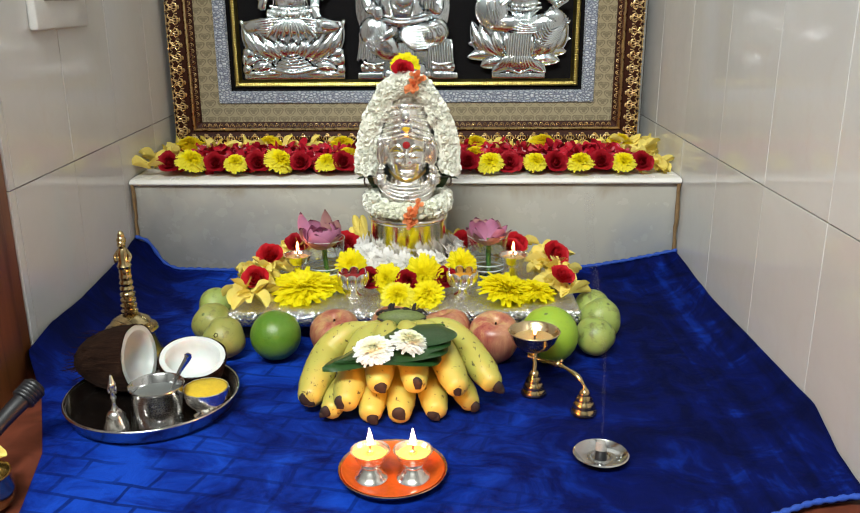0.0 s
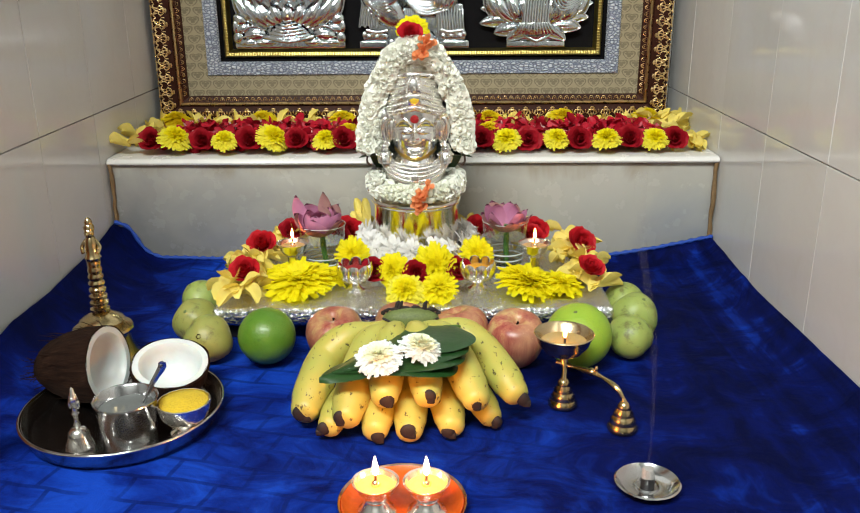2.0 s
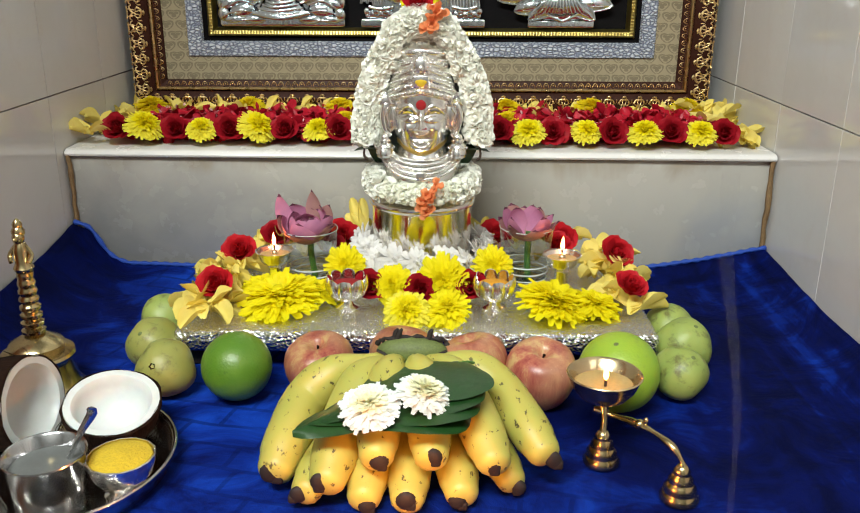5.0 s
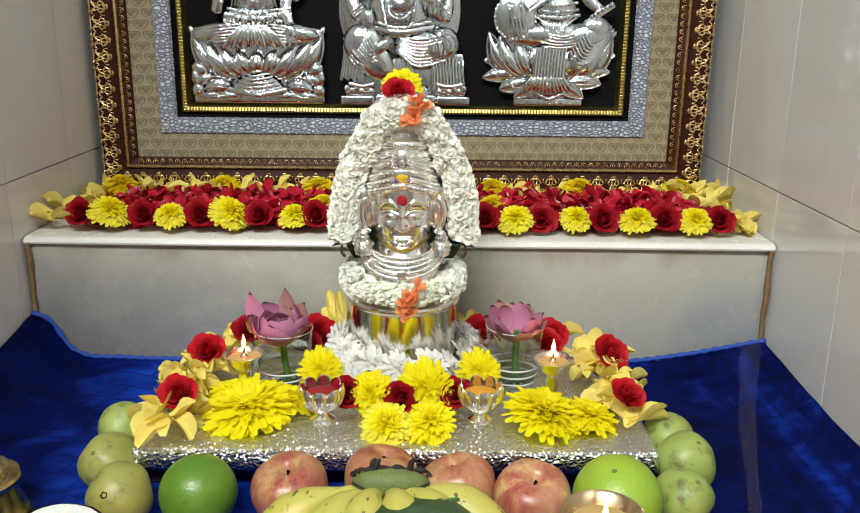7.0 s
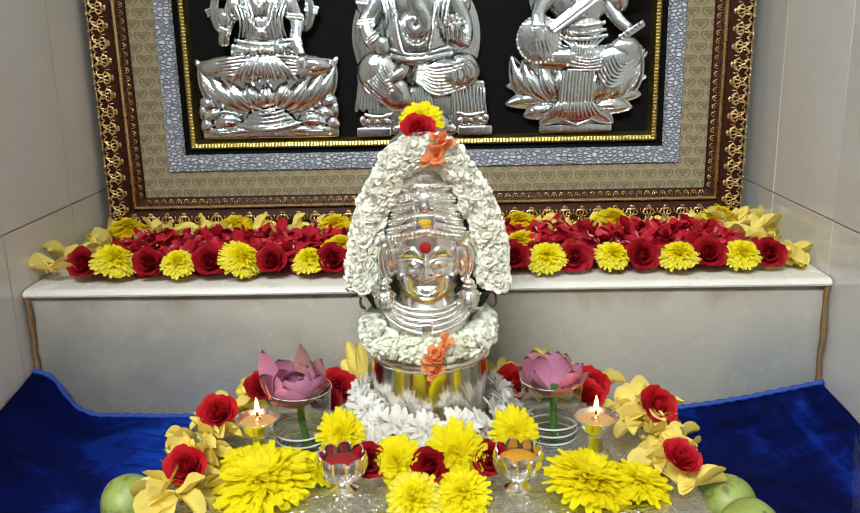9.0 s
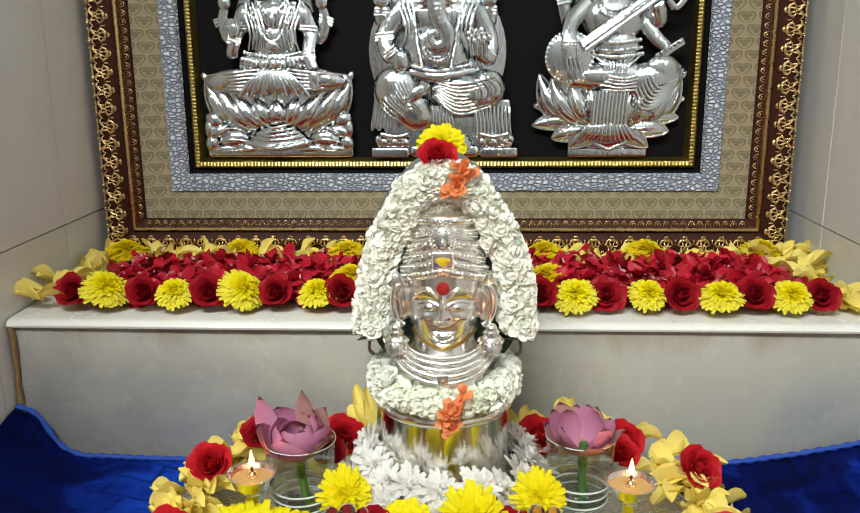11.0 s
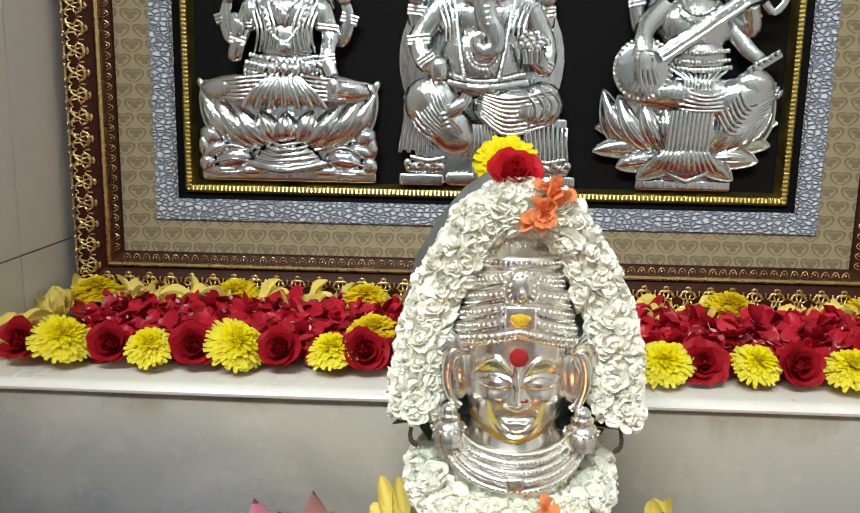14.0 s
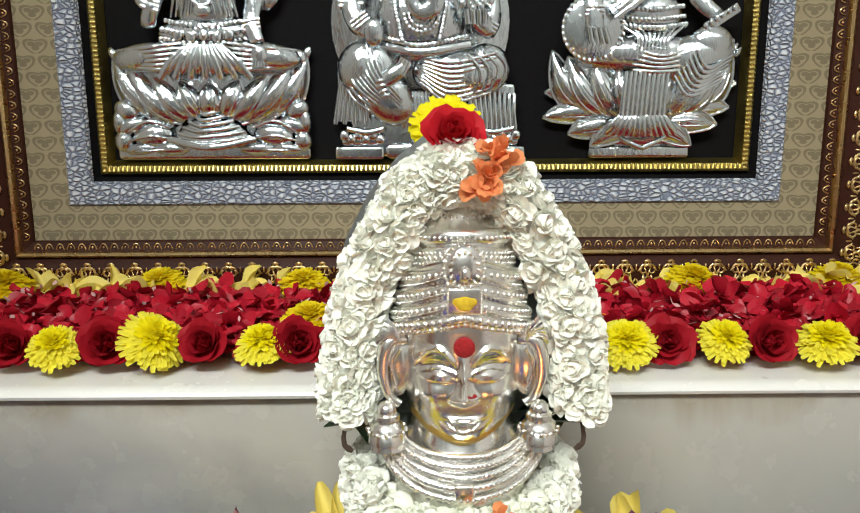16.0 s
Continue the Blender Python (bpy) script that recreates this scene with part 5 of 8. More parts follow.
for s in (-1, 1):
    leafy(b, (s * 0.050, 0.050), (s * 0.099, 0.112), 0.034, -0.026, 0.028, s * -0.14, 3)
    leafy(b, (s * 0.036, 0.046), (s * 0.082, 0.106), 0.040, -0.036, 0.034, s * -0.12, 4)
    leafy(b, (s * 0.024, 0.046), (s * 0.056, 0.104), 0.042, -0.046, 0.036, s * -0.08, 4)
    leafy(b, (s * 0.012, 0.046), (s * 0.030, 0.098), 0.036, -0.054, 0.034, s * -0.04, 3)
for k in range(12):
    s = (k + 0.5) / 6 - 1
    b.tube(curve_points([(s * 0.020 - 0.004, -0.086, 0.052), (s * 0.030 - 0.005, -0.096, 0.040), (s * 0.040 - 0.005, -0.086, 0.026 + 0.003 * abs(s))], 6), [0.0024, 0.0030, 0.0036, 0.0042, 0.0048, 0.005], 6)
b.ball((0.002, -0.050, 0.108), (0.080, 0.046, 0.022), 20, 10)
for k in range(10):
    x = -0.026 + 0.0050 * k
    b.tube([(x + 0.003, -0.094, 0.090), (x, -0.100, 0.068), (x - 0.001, -0.094, 0.046)], [0.0022, 0.0028, 0.0031], 6)
b.ball((0.054, -0.062, 0.104), (0.044, 0.040, 0.026), 20, 12, 0, (0, -12, 0))
b.ball((0.068, -0.072, 0.118), (0.024, 0.028, 0.020), 16, 10)
ridges(b, ([(0.028, -0.098, 0.086), (0.044, -0.106, 0.066), (0.080, -0.086, 0.080)], [(0.050, -0.104, 0.112), (0.062, -0.108, 0.094), (0.090, -0.086, 0.106)]), 7, 0.0023)
ridges(b, ([(-0.020, -0.088, 0.116), (0.010, -0.098, 0.106), (0.040, -0.094, 0.112)], [(-0.016, -0.090, 0.092), (0.010, -0.098, 0.090), (0.036, -0.094, 0.092)]), 5, 0.0021)
b.ball((0.086, -0.06, 0.116), (0.012, 0.016, 0.009), 10, 7, 0, (0, -40, 0))
for k in range(4):
    b.ball((0.088 + 0.004 * k, -0.064, 0.122 - 0.004 * k), (0.0028, 0.006, 0.006), 7, 5, 0, (0, 30, 0))
b.ball((0.004, -0.045, 0.148), (0.036, 0.04, 0.026), 18, 10)
b.ball((0.0, -0.045, 0.182), (0.044, 0.04, 0.034), 18, 10)
for z, w, r in ((0.138, 0.038, 0.0030), (0.146, 0.036, 0.0024), (0.156, 0.034, 0.0028)):
    beads(b, [(-w, -0.062, z), (0.004, -0.092, z - 0.004), (w + 0.004, -0.062, z)], 19, r)
ridges(b, ([(-0.024, -0.076, 0.134), (-0.012, -0.092, 0.124), (-0.014, -0.096, 0.112)], [(0.036, -0.076, 0.134), (0.022, -0.092, 0.124), (0.018, -0.096, 0.112)]), 9, 0.0021)
for w, z, n, r in ((0.024, 0.204, 15, 0.0026), (0.019, 0.208, 12, 0.0024)):
    for k in range(n):
        a = radians(190 + 160 * k / (n - 1))
        b.ball((w * math.cos(a), -0.086, z + w * 0.8 * math.sin(a)), r, 6, 5)
b.ball((-0.002, -0.055, 0.234), (0.020, 0.026, 0.025), 16, 10)
b.lathe([(0.022, 0.250), (0.024, 0.256), (0.016, 0.268), (0.010, 0.284), (1e-6, 0.292)], 16, 0, pose(-0.002, -0.045, 0))
# lute: beaded gourd, strung neck and curled scroll
b.lathe([(0.030, 0.0), (0.0335, 0.006), (0.0335, 0.012), (0.030, 0.016), (0.020, 0.020), (1e-6, 0.022)], 32, 0, pose(-0.060, -0.070, 0.134, 90, 0, 0))
for k in range(34):
    a = 2 * math.pi * k / 34
    b.ball((-0.060 + 0.0325 * math.cos(a), -0.090, 0.134 + 0.0325 * math.sin(a)), 0.0024, 6, 4)
b.tube([(-0.042, -0.106, 0.148), (0.006, -0.112, 0.181), (0.050, -0.104, 0.211), (0.094, -0.092, 0.226)], [0.0085, 0.0085, 0.0080, 0.006], 4)
for q in (-0.004, 0.004):
    b.tube([(-0.042 + q * 0.6, -0.116, 0.148 - q), (0.048 + q * 0.6, -0.114, 0.209 - q)], 0.0012, 5)
for k in range(11):
    u = k / 10
    b.ball((-0.036 + 0.080 * u, -0.118, 0.152 + 0.054 * u), 0.0018, 6, 4)
b.tube(curve_points([(0.070, -0.095, 0.206), (0.080, -0.095, 0.196), (0.092, -0.094, 0.208), (0.096, -0.092, 0.226), (0.106, -0.09, 0.240)], 12), 0.0045, 8)
for k in range(5):
    b.ball((0.070 + 0.007 * k, -0.098, 0.222 + 0.003 * k), (0.007, 0.01, 0.0036), 8, 5, 0, (0, -60, 0))
arm(b, [(-0.038, -0.05, 0.200), (-0.060, -0.08, 0.176), (-0.062, -0.110, 0.150), (-0.060, -0.116, 0.130)], 0.013, 0.009)
bangles(b, -0.062, -0.118, 0.146, 0.010, 0.0)
for k in range(4):
    b.tube([(-0.067 + 0.005 * k, -0.124, 0.134), (-0.064 + 0.006 * k, -0.122, 0.118)], 0.0028, 6)
arm(b, [(-0.038, -0.03, 0.200), (-0.058, -0.03, 0.176), (-0.068, -0.035, 0.204), (-0.070, -0.035, 0.234)], 0.011, 0.008)
bangles(b, -0.067, -0.042, 0.204, 0.010, 0.2)
arm(b, [(0.038, -0.04, 0.200), (0.062, -0.06, 0.180), (0.056, -0.09, 0.204)], 0.013, 0.009)
bangles(b, 0.060, -0.080, 0.190, 0.010, 0.4)
arm(b, [(0.036, -0.04, 0.190), (0.058, -0.06, 0.160), (0.074, -0.072, 0.146)], 0.012, 0.008)
b.box((0.0, 0.0, 0.0), (0.040, 0.02, 0.010), 0.002, 0, pose(0.078, -0.075, 0.144, 0, -32, 0))
for k in range(6):
    b.ball((0.060 + 0.006 * k, -0.088, 0.136 + 0.0035 * k), 0.0036, 6, 5)
for s in (-1, 1):
    b.tube(curve_points([(s * 0.02, -0.02, 0.254), (s * 0.036, -0.018, 0.224), (s * 0.050, -0.012, 0.196)], 6), [0.012, 0.012, 0.011, 0.010, 0.008, 0.004], 8)
place(b)

# two small elephants in relief beside the first figure, turned to each other
for side in (-1, 1):
    b = Build()
    b.ball((0, -0.010, 0), (0.0175, 0.013, 0.0125), 18, 12, 0, (0, 24, 0))
    b.ball((-0.008, -0.012, 0.002), (0.011, 0.013, 0.011), 14, 10)
    b.ball((0.016, -0.014, 0.016), (0.0100, 0.011, 0.0105), 14, 10)
    leafy(b, (0.009, 0.020), (0.008, 0.005), 0.012, -0.022, 0.006)
    b.tube(curve_points([(0.022, -0.016, 0.014), (0.030, -0.016, 0.016), (0.034, -0.016, 0.026), (0.031, -0.016, 0.036)], 10), [0.0046, 0.0043, 0.0040, 0.0036, 0.0033, 0.0030, 0.0028, 0.0026, 0.0024, 0.0020], 8)
    for p, q, y in (((-0.012, -0.008), (-0.016, -0.030), -0.010), ((-0.006, -0.010), (-0.008, -0.029), -0.018), ((0.010, 0.000), (0.019, -0.017), -0.018), ((0.014, 0.002), (0.025, -0.012), -0.010)):
        b.tube([(p[0], y, p[1]), ((p[0] + q[0]) / 2, y - 0.002, (p[1] + q[1]) / 2), (q[0], y, q[1])], [0.0062, 0.0048, 0.0046], 9)
    b.tube(curve_points([(-0.017, -0.010, -0.004), (-0.022, -0.010, -0.012), (-0.021, -0.010, -0.024)], 6), [0.0018, 0.0016, 0.0014, 0.0013, 0.0014, 0.0022], 6)
    for k in range(3):
        b.tube(curve_points([(-0.008 + 0.007 * k, -0.019, 0.012 + 0.002 * k), (-0.008 + 0.007 * k, -0.025, 0.001 + 0.002 * k), (-0.006 + 0.006 * k, -0.020, -0.010 + 0.002 * k)], 6), 0.0011, 5)
    part("elephant_relief", b, "relief", picture, "small silver elephant in relief", m=PIN @ pose(-0.240 + side * 0.073, PFACE, 0.592) @ Matrix.Diagonal((-side, 0.6, 1, 1)), sharp=70)

# small hanging lamps in relief
for x in (-0.111, 0.111):
    b = Build()
    b.tube([(0, 0, 0.10), (0, 0, 0.012)], 0.0026, 7)
    b.ball((0, -0.004, 0.006), (0.012, 0.008, 0.008), 12, 7)
    b.ball((0, -0.004, -0.010), (0.005, 0.006, 0.006), 8, 6)
    b.ball((0, -0.004, 0.034), (0.006, 0.006, 0.009), 8, 6)
    for s in (-1, 1):
        b.tube(curve_points([(0, -0.004, 0.002), (s * 0.012, -0.004, -0.004), (s * 0.024, -0.004, 0.012)], 7), [0.004, 0.004, 0.004, 0.0035, 0.003, 0.0025, 0.002], 7)
        b.ball((s * 0.012, -0.004, 0.008), (0.003, 0.004, 0.007), 8, 6)
        b.ball((s * 0.024, -0.004, 0.014), (0.004, 0.004, 0.004), 8, 6)
    part("hanging_lamp_relief", b, "relief", picture, "small silver hanging lamp in relief", m=PIN @ pose(x, PFACE, 0.548) @ Matrix.Diagonal((1, 0.6, 1, 1)))


# ---- silver stand and what stands on it ----
SX0, SX1, SY0, SY1, SZ = -0.256, 0.252, -0.320, -0.055, 0.052
stand = thing("offering_stand", "low offering stand wrapped in crinkled silver foil", "stand", pose(0, -0.18, 0.006))
b = Build().box(((SX0 + SX1) / 2, (SY0 + SY1) / 2 + 0.18, SZ - 0.012 - 0.006), (SX1 - SX0, SY1 - SY0, 0.024), 0.0050)
part("foil_top", b, "foil", stand, "crinkled silver foil board")
for x in (SX0 + 0.02, SX1 - 0.02):
    for y in (SY0 + 0.03, SY1 - 0.02):
        part("leg", Build().box((x, y + 0.18, 0.012), (0.024, 0.024, 0.026), 0.003), "dark", stand)
part("skirt", Build().box((0, 0.01, 0.013), (0.47, 0.20, 0.022), 0.002), "dark", stand)

# kalash pot
PCX, PCY = 0.0, -0.128
pot = thing("kalash_pot", "polished silver kalash pot ringed with white flowers", "pot", pose(PCX, PCY, SZ))
b = Build().lathe([(0.040, 0.0), (0.052, 0.002), (0.058, 0.012), (0.0605, 0.035), (0.0605, 0.088), (0.0620, 0.092), (0.0625, 0.096), (0.0600, 0.100), (0.048, 0.108), (0.036, 0.122), (1e-6, 0.124)], 48)
part("body", b, "pot_silver", pot)
b = Build().lathe([(0.0605, 0.088), (0.0640, 0.091), (0.0645, 0.095), (0.0610, 0.099)], 48)
part("rim", b, "pot_silver", pot, "raised silver rim")

# ring of greyish white chrysanthemums round the pot
for ring_r, n, z, tilt, s in ((0.086, 20, 0.014, 62, 0.86), (0.075, 18, 0.035, 44, 0.82)):
    for k in range(n):
        a = 2 * math.pi * (k + U(-0.2, 0.2)) / n
        m = pose(PCX, PCY, SZ + z + U(-0.003, 0.004)) @ pose(0, 0, 0, 0, 0, math.degrees(a)) @ pose(0, ring_r + U(-0.004, 0.004), 0, -tilt + U(-14, 14), U(-14, 14), U(0, 60))
        bloom("chrysanthemum", CH["spiky"], ("outer_petals", "inner_petals"), m @ Matrix.Diagonal((s, s, s, 1)), "greyish white chrysanthemum with long petals at the pot's foot", "flower", "white flowers round the pot")

# silver head: one plain mesh on the pot
HX, HY = 0.0, -0.146
b = Build()
FN, FM = 84, 84
HALF = [(0.2072, 0.0120), (0.2095, 0.0190), (0.2145, 0.0258), (0.2215, 0.0310), (0.2310, 0.0346), (0.2420, 0.0360), (0.2550, 0.0368), (0.2700, 0.0362), (0.2900, 0.0335)]
DEEP = [(0.2085, 0.0285), (0.2140, 0.0330), (0.2250, 0.0350), (0.2400, 0.0360), (0.2600, 0.0370), (0.2750, 0.0362), (0.2900, 0.0340)]
pts, smear = [], []


def bell(q, w):
    return math.exp(-(q / w) ** 2)


for i in range(FM + 1):
    z = 0.2072 + 0.0813 * i / FM
    half, deep = along(HALF, z), along(DEEP, z)
    for j in range(FN + 1):
        u = j / FN * 2 - 1
        x = u * half
        ax = abs(x)
        d = deep * max(0.0, 1 - abs(u) ** 2.5) ** 0.60
        # nose: ridge, tip and wings
        d += 0.0085 * bell(x, 0.0038) * bell(z - 0.2400, 0.0040) + 0.0062 * bell(x, 0.0023) * bell(z - 0.2490, 0.0085)
        d += 0.0034 * bell(ax - 0.0050, 0.0026) * bell(z - 0.2388, 0.0023)
        # eyes in their sockets, both lids
        eye = math.exp(-((ax - 0.0140) / 0.0108) ** 4)
        d -= 0.0030 * bell(ax - 0.0140, 0.0110) * bell(z - 0.2530, 0.0058)
        d += 0.0042 * bell(ax - 0.0138, 0.0080) * bell(z - 0.2512, 0.0028)
        d += 0.0020 * eye * bell(z - 0.2548 + 30 * (ax - 0.0138) ** 2, 0.0009)
        d += 0.0013 * eye * bell(z - 0.2482 - 20 * (ax - 0.0138) ** 2, 0.0009)
        # arched brow with two chased lines under it
        arch_z = 0.2660 - 80 * (ax - 0.0148) ** 2
        span_b = math.exp(-((ax - 0.0158) / 0.0130) ** 4)
        for drop, high, thick in ((0.0, 0.0022, 0.0014), (0.0036, 0.0007, 0.0008), (0.0060, 0.0006, 0.0008)):
            d += high * span_b * bell(z - arch_z + drop, thick)
        # cheeks, smiling mouth and chin
        d += 0.0036 * bell(ax - 0.0180, 0.0090) * bell(z - 0.2400, 0.0080)
        lips = math.exp(-(ax / 0.0096) ** 4)
        d += 0.0030 * lips * bell(z - 0.2250 - 14 * ax * ax, 0.0016)
        d += 0.0036 * lips * bell(z - 0.2198 - 38 * ax * ax, 0.0019)
        d -= 0.0020 * lips * bell(z - 0.2225 - 27 * ax * ax, 0.0009)
        d -= 0.0010 * math.exp(-(ax / 0.0120) ** 4) * bell(z - 0.2163 - 40 * ax * ax, 0.0012)
        d += 0.0030 * bell(x, 0.0085) * bell(z - 0.2122, 0.0032)
        pts.append((HX + x, HY - d, z))
        jaw = 0.2132 + 17 * ax * ax + 0.0006 * math.sin(420 * x)
        smear.append(jaw - 0.0060 < z < jaw + 0.0010 + 0.0005 * math.sin(700 * x) and ax < 0.0285)
k0 = len(b.f)
b.sheet(pts, FM + 1, FN + 1)
for i in range(FM):
    for j in range(FN):
        if smear[i * (FN + 1) + j]:
            b.m[k0 + i * FN + j] = 3
b.ball((HX, HY + 0.004, 0.250), (0.0345, 0.028, 0.044), 28, 16)
b.lathe([(0.048, 0.172), (0.044, 0.186), (0.037, 0.200), (0.031, 0.212), (0.029, 0.224)], 32, 0, pose(HX, HY + 0.004, 0))


# crown in tiers, beaded between, its lower edge arched over the brow
def crown_at(r, z, a):
    side_drop = (1 - max(0.0, -math.sin(a))) ** 0.55
    r *= 1.05 - 2.6 * max(0.0, z - 0.280)
    return (HX + r * math.cos(a), HY + 0.002 + r * math.sin(a), z - 0.015 * side_drop * (1 - smooth(0.295, 0.335, z)))


crown = [(0.0365, 0.2780), (0.0385, 0.2795), (0.0398, 0.2820), (0.0395, 0.2850), (0.0375, 0.2865), (0.0385, 0.2890), (0.0385, 0.2930), (0.0362, 0.2945), (0.0370, 0.2970), (0.0368, 0.3010), (0.0345, 0.3025), (0.0350, 0.3050), (0.0346, 0.3095), (0.0315, 0.3115), (0.0315, 0.3185), (0.0290, 0.3200), (0.0318, 0.3220), (0.0325, 0.3255), (0.0300, 0.3280), (0.0225, 0.3310), (0.0215, 0.3350), (0.0165, 0.3380), (0.0155, 0.3430), (0.0120, 0.3460), (1e-6, 0.3480)]
CN = 56
b.sheet([crown_at(r, z, 2 * math.pi * j / CN) for r, z in crown for j in range(CN)], len(crown), CN, 0, None, True)
for r, z, n, s in ((0.0396, 0.2835, 60, 0.0015), (0.0386, 0.2910, 64, 0.0012), (0.0368, 0.2990, 60, 0.0012), (0.0347, 0.3072, 56, 0.0011), (0.0314, 0.3150, 54, 0.0010), (0.0326, 0.3238, 60, 0.0009), (0.0218, 0.333, 40, 0.0008), (0.0392, 0.2800, 84, 0.0008), (0.0384, 0.2880, 84, 0.0007), (0.0368, 0.2960, 80, 0.0007), (0.0350, 0.3040, 76, 0.0007), (0.0316, 0.3130, 72, 0.0006), (0.0316, 0.3172, 72, 0.0006)):
    for k in range(n):
        a = 2 * math.pi * k / n
        if math.sin(a) < 0.35:
            b.ball(crown_at(r, z, a), (s, s, s * 1.5), 6, 4)
for s in (-1, 1):
    for k in range(4):
        line_p = [crown_at(0.0392 - 0.0012 * k, 0.2870 + 0.0080 * k, math.radians(-90 + s * (16 + 9 * q))) for q in range(8)]
        b.tube([(x, y, z + 0.0030 - 0.0007 * q) for q, (x, y, z) in enumerate(line_p)], 0.0009, 5)
# crest ornament
b.ball((HX, HY - 0.0335, 0.309), (0.0112, 0.0065, 0.0135), 18, 12)
for ring_n, rr in ((20, 1.0), (16, 0.72)):
    for k in range(ring_n):
        a = 2 * math.pi * k / ring_n
        b.ball((HX + 0.0108 * rr * math.cos(a), HY - 0.0355 - 0.0042 * (1 - rr) * 3, 0.309 + 0.0132 * rr * math.sin(a)), 0.0011, 6, 4)
b.ball((HX, HY - 0.0400, 0.307), (0.0030, 0.003, 0.0045), 10, 8)
b.box((HX, HY - 0.0372, 0.2925), (0.019, 0.005, 0.0150), 0.0015)
for k in range(9):
    for s in (-1, 1):
        b.ball((HX + s * 0.0088, HY - 0.0398, 0.2865 + 0.0015 * k), 0.0008, 5, 4)
# ears, ear ornaments, collar
for s in (-1, 1):
    p = [(HX + s * 0.0310, HY - 0.018, 0.266), (HX + s * 0.0400, HY - 0.020, 0.265), (HX + s * 0.0435, HY - 0.021, 0.250), (HX + s * 0.0400, HY - 0.022, 0.235), (HX + s * 0.0345, HY - 0.022, 0.230)]
    b.tube(curve_points(p, 16), [0.0035 + 0.001 * math.sin(i / 3) for i in range(16)], 9)
    b.ball((HX + s * 0.0360, HY - 0.017, 0.250), (0.0085, 0.005, 0.0175), 12, 9)
    p = [(HX + s * 0.0345, HY - 0.023, 0.262), (HX + s * 0.0385, HY - 0.023, 0.254), (HX + s * 0.036, HY - 0.023, 0.242)]
    b.tube(curve_points(p, 9), 0.0016, 6)
    for k in range(6):
        b.tube(curve_points([(HX + s * 0.034, HY - 0.022, 0.266), (HX + s * (0.037 + 0.001 * k), HY - 0.023, 0.274 - 0.001 * k), (HX + s * (0.0415 + 0.001 * k), HY - 0.022, 0.279 - 0.0028 * k)], 6), 0.0012, 5)
    b.ball((HX + s * 0.0415, HY - 0.028, 0.2290), (0.0055, 0.0055, 0.0052), 12, 8)
    b.lathe([(0.004, 0.0125), (0.0072, 0.0112), (0.0074, 0.0092), (0.0056, 0.0082), (0.0088, 0.0062), (0.0098, 0.0034), (0.0080, 0.0022), (0.0098, -0.0004), (0.0102, -0.0046), (0.0084, -0.0058), (0.0090, -0.0084), (0.0040, -0.0108), (1e-6, -0.0115)], 18, 0, pose(HX + s * 0.0415, HY - 0.028, 0.2155))
    for k in range(12):
        a = 2 * math.pi * k / 12
        b.ball((HX + s * 0.0415 + 0.0106 * math.cos(a), HY - 0.028 + 0.0106 * math.sin(a), 0.2180), 0.0014, 6, 4)
for row, (w, drop, z0, r) in enumerate(((0.0330, 0.0085, 0.2125, 0.0018), (0.0360, 0.0125, 0.2120, 0.0024), (0.0390, 0.0170, 0.2115, 0.0022), (0.0420, 0.0215, 0.2110, 0.0026), (0.0455, 0.0262, 0.2105, 0.0020))):
    p = []
    for k in range(25):
        a = math.pi * k / 24
        p.append((HX - w * math.cos(a), HY - 0.014 - (0.021 + 0.0026 * row) * math.sin(a), z0 - drop * math.sin(a)))
    b.tube(p, r, 8)
    for k in range(44):
        a = math.pi * (k + 0.5) / 44
        b.ball((HX - w * math.cos(a), HY - 0.0162 - (0.021 + 0.0026 * row) * math.sin(a), z0 - drop * math.sin(a)), (0.0010, 0.0012, 0.0016), 6, 4)
b.box((HX, HY - 0.045, 0.186), (0.011, 0.005, 0.015), 0.0015)
# tilak dot, nose stud and turmeric marks
b.ball((HX, HY - 0.0376, 0.2672), (0.0058, 0.0020, 0.0056), 18, 8, 1)
b.ball((HX + 0.0054, HY - 0.0410, 0.2415), 0.0012, 8, 6, 1)
b.ball((HX, HY - 0.0398, 0.2915), (0.0050, 0.0011, 0.0040), 12, 7, 2)
for s in (-1, 1):
    b.ball((HX + s * 0.0038, HY - 0.0396, 0.2925), (0.0028, 0.0011, 0.0022), 9, 6, 2)
head = part("silver_head_figure", b, ["satin_silver", "kumkum", "turmeric", "smear"], sharp=60)
tagged(head, "polished silver crowned head ornament with a red forehead dot", "statue")

# pale grey cover behind the head
b = Build()
b.lathe([(0.060, 0.178), (0.066, 0.20), (0.072, 0.235), (0.073, 0.27), (0.066, 0.305), (0.052, 0.335), (0.034, 0.358), (0.018, 0.370), (1e-6, 0.373)], 36, 0, pose(-0.003, -0.084, 0), wobble=lambda a, z: 1 + 0.03 * math.sin(5 * a + z * 40))
tagged(part("backing_cover", b, "cover"), "grey silvered leaf cover standing behind the silver head", "cover")
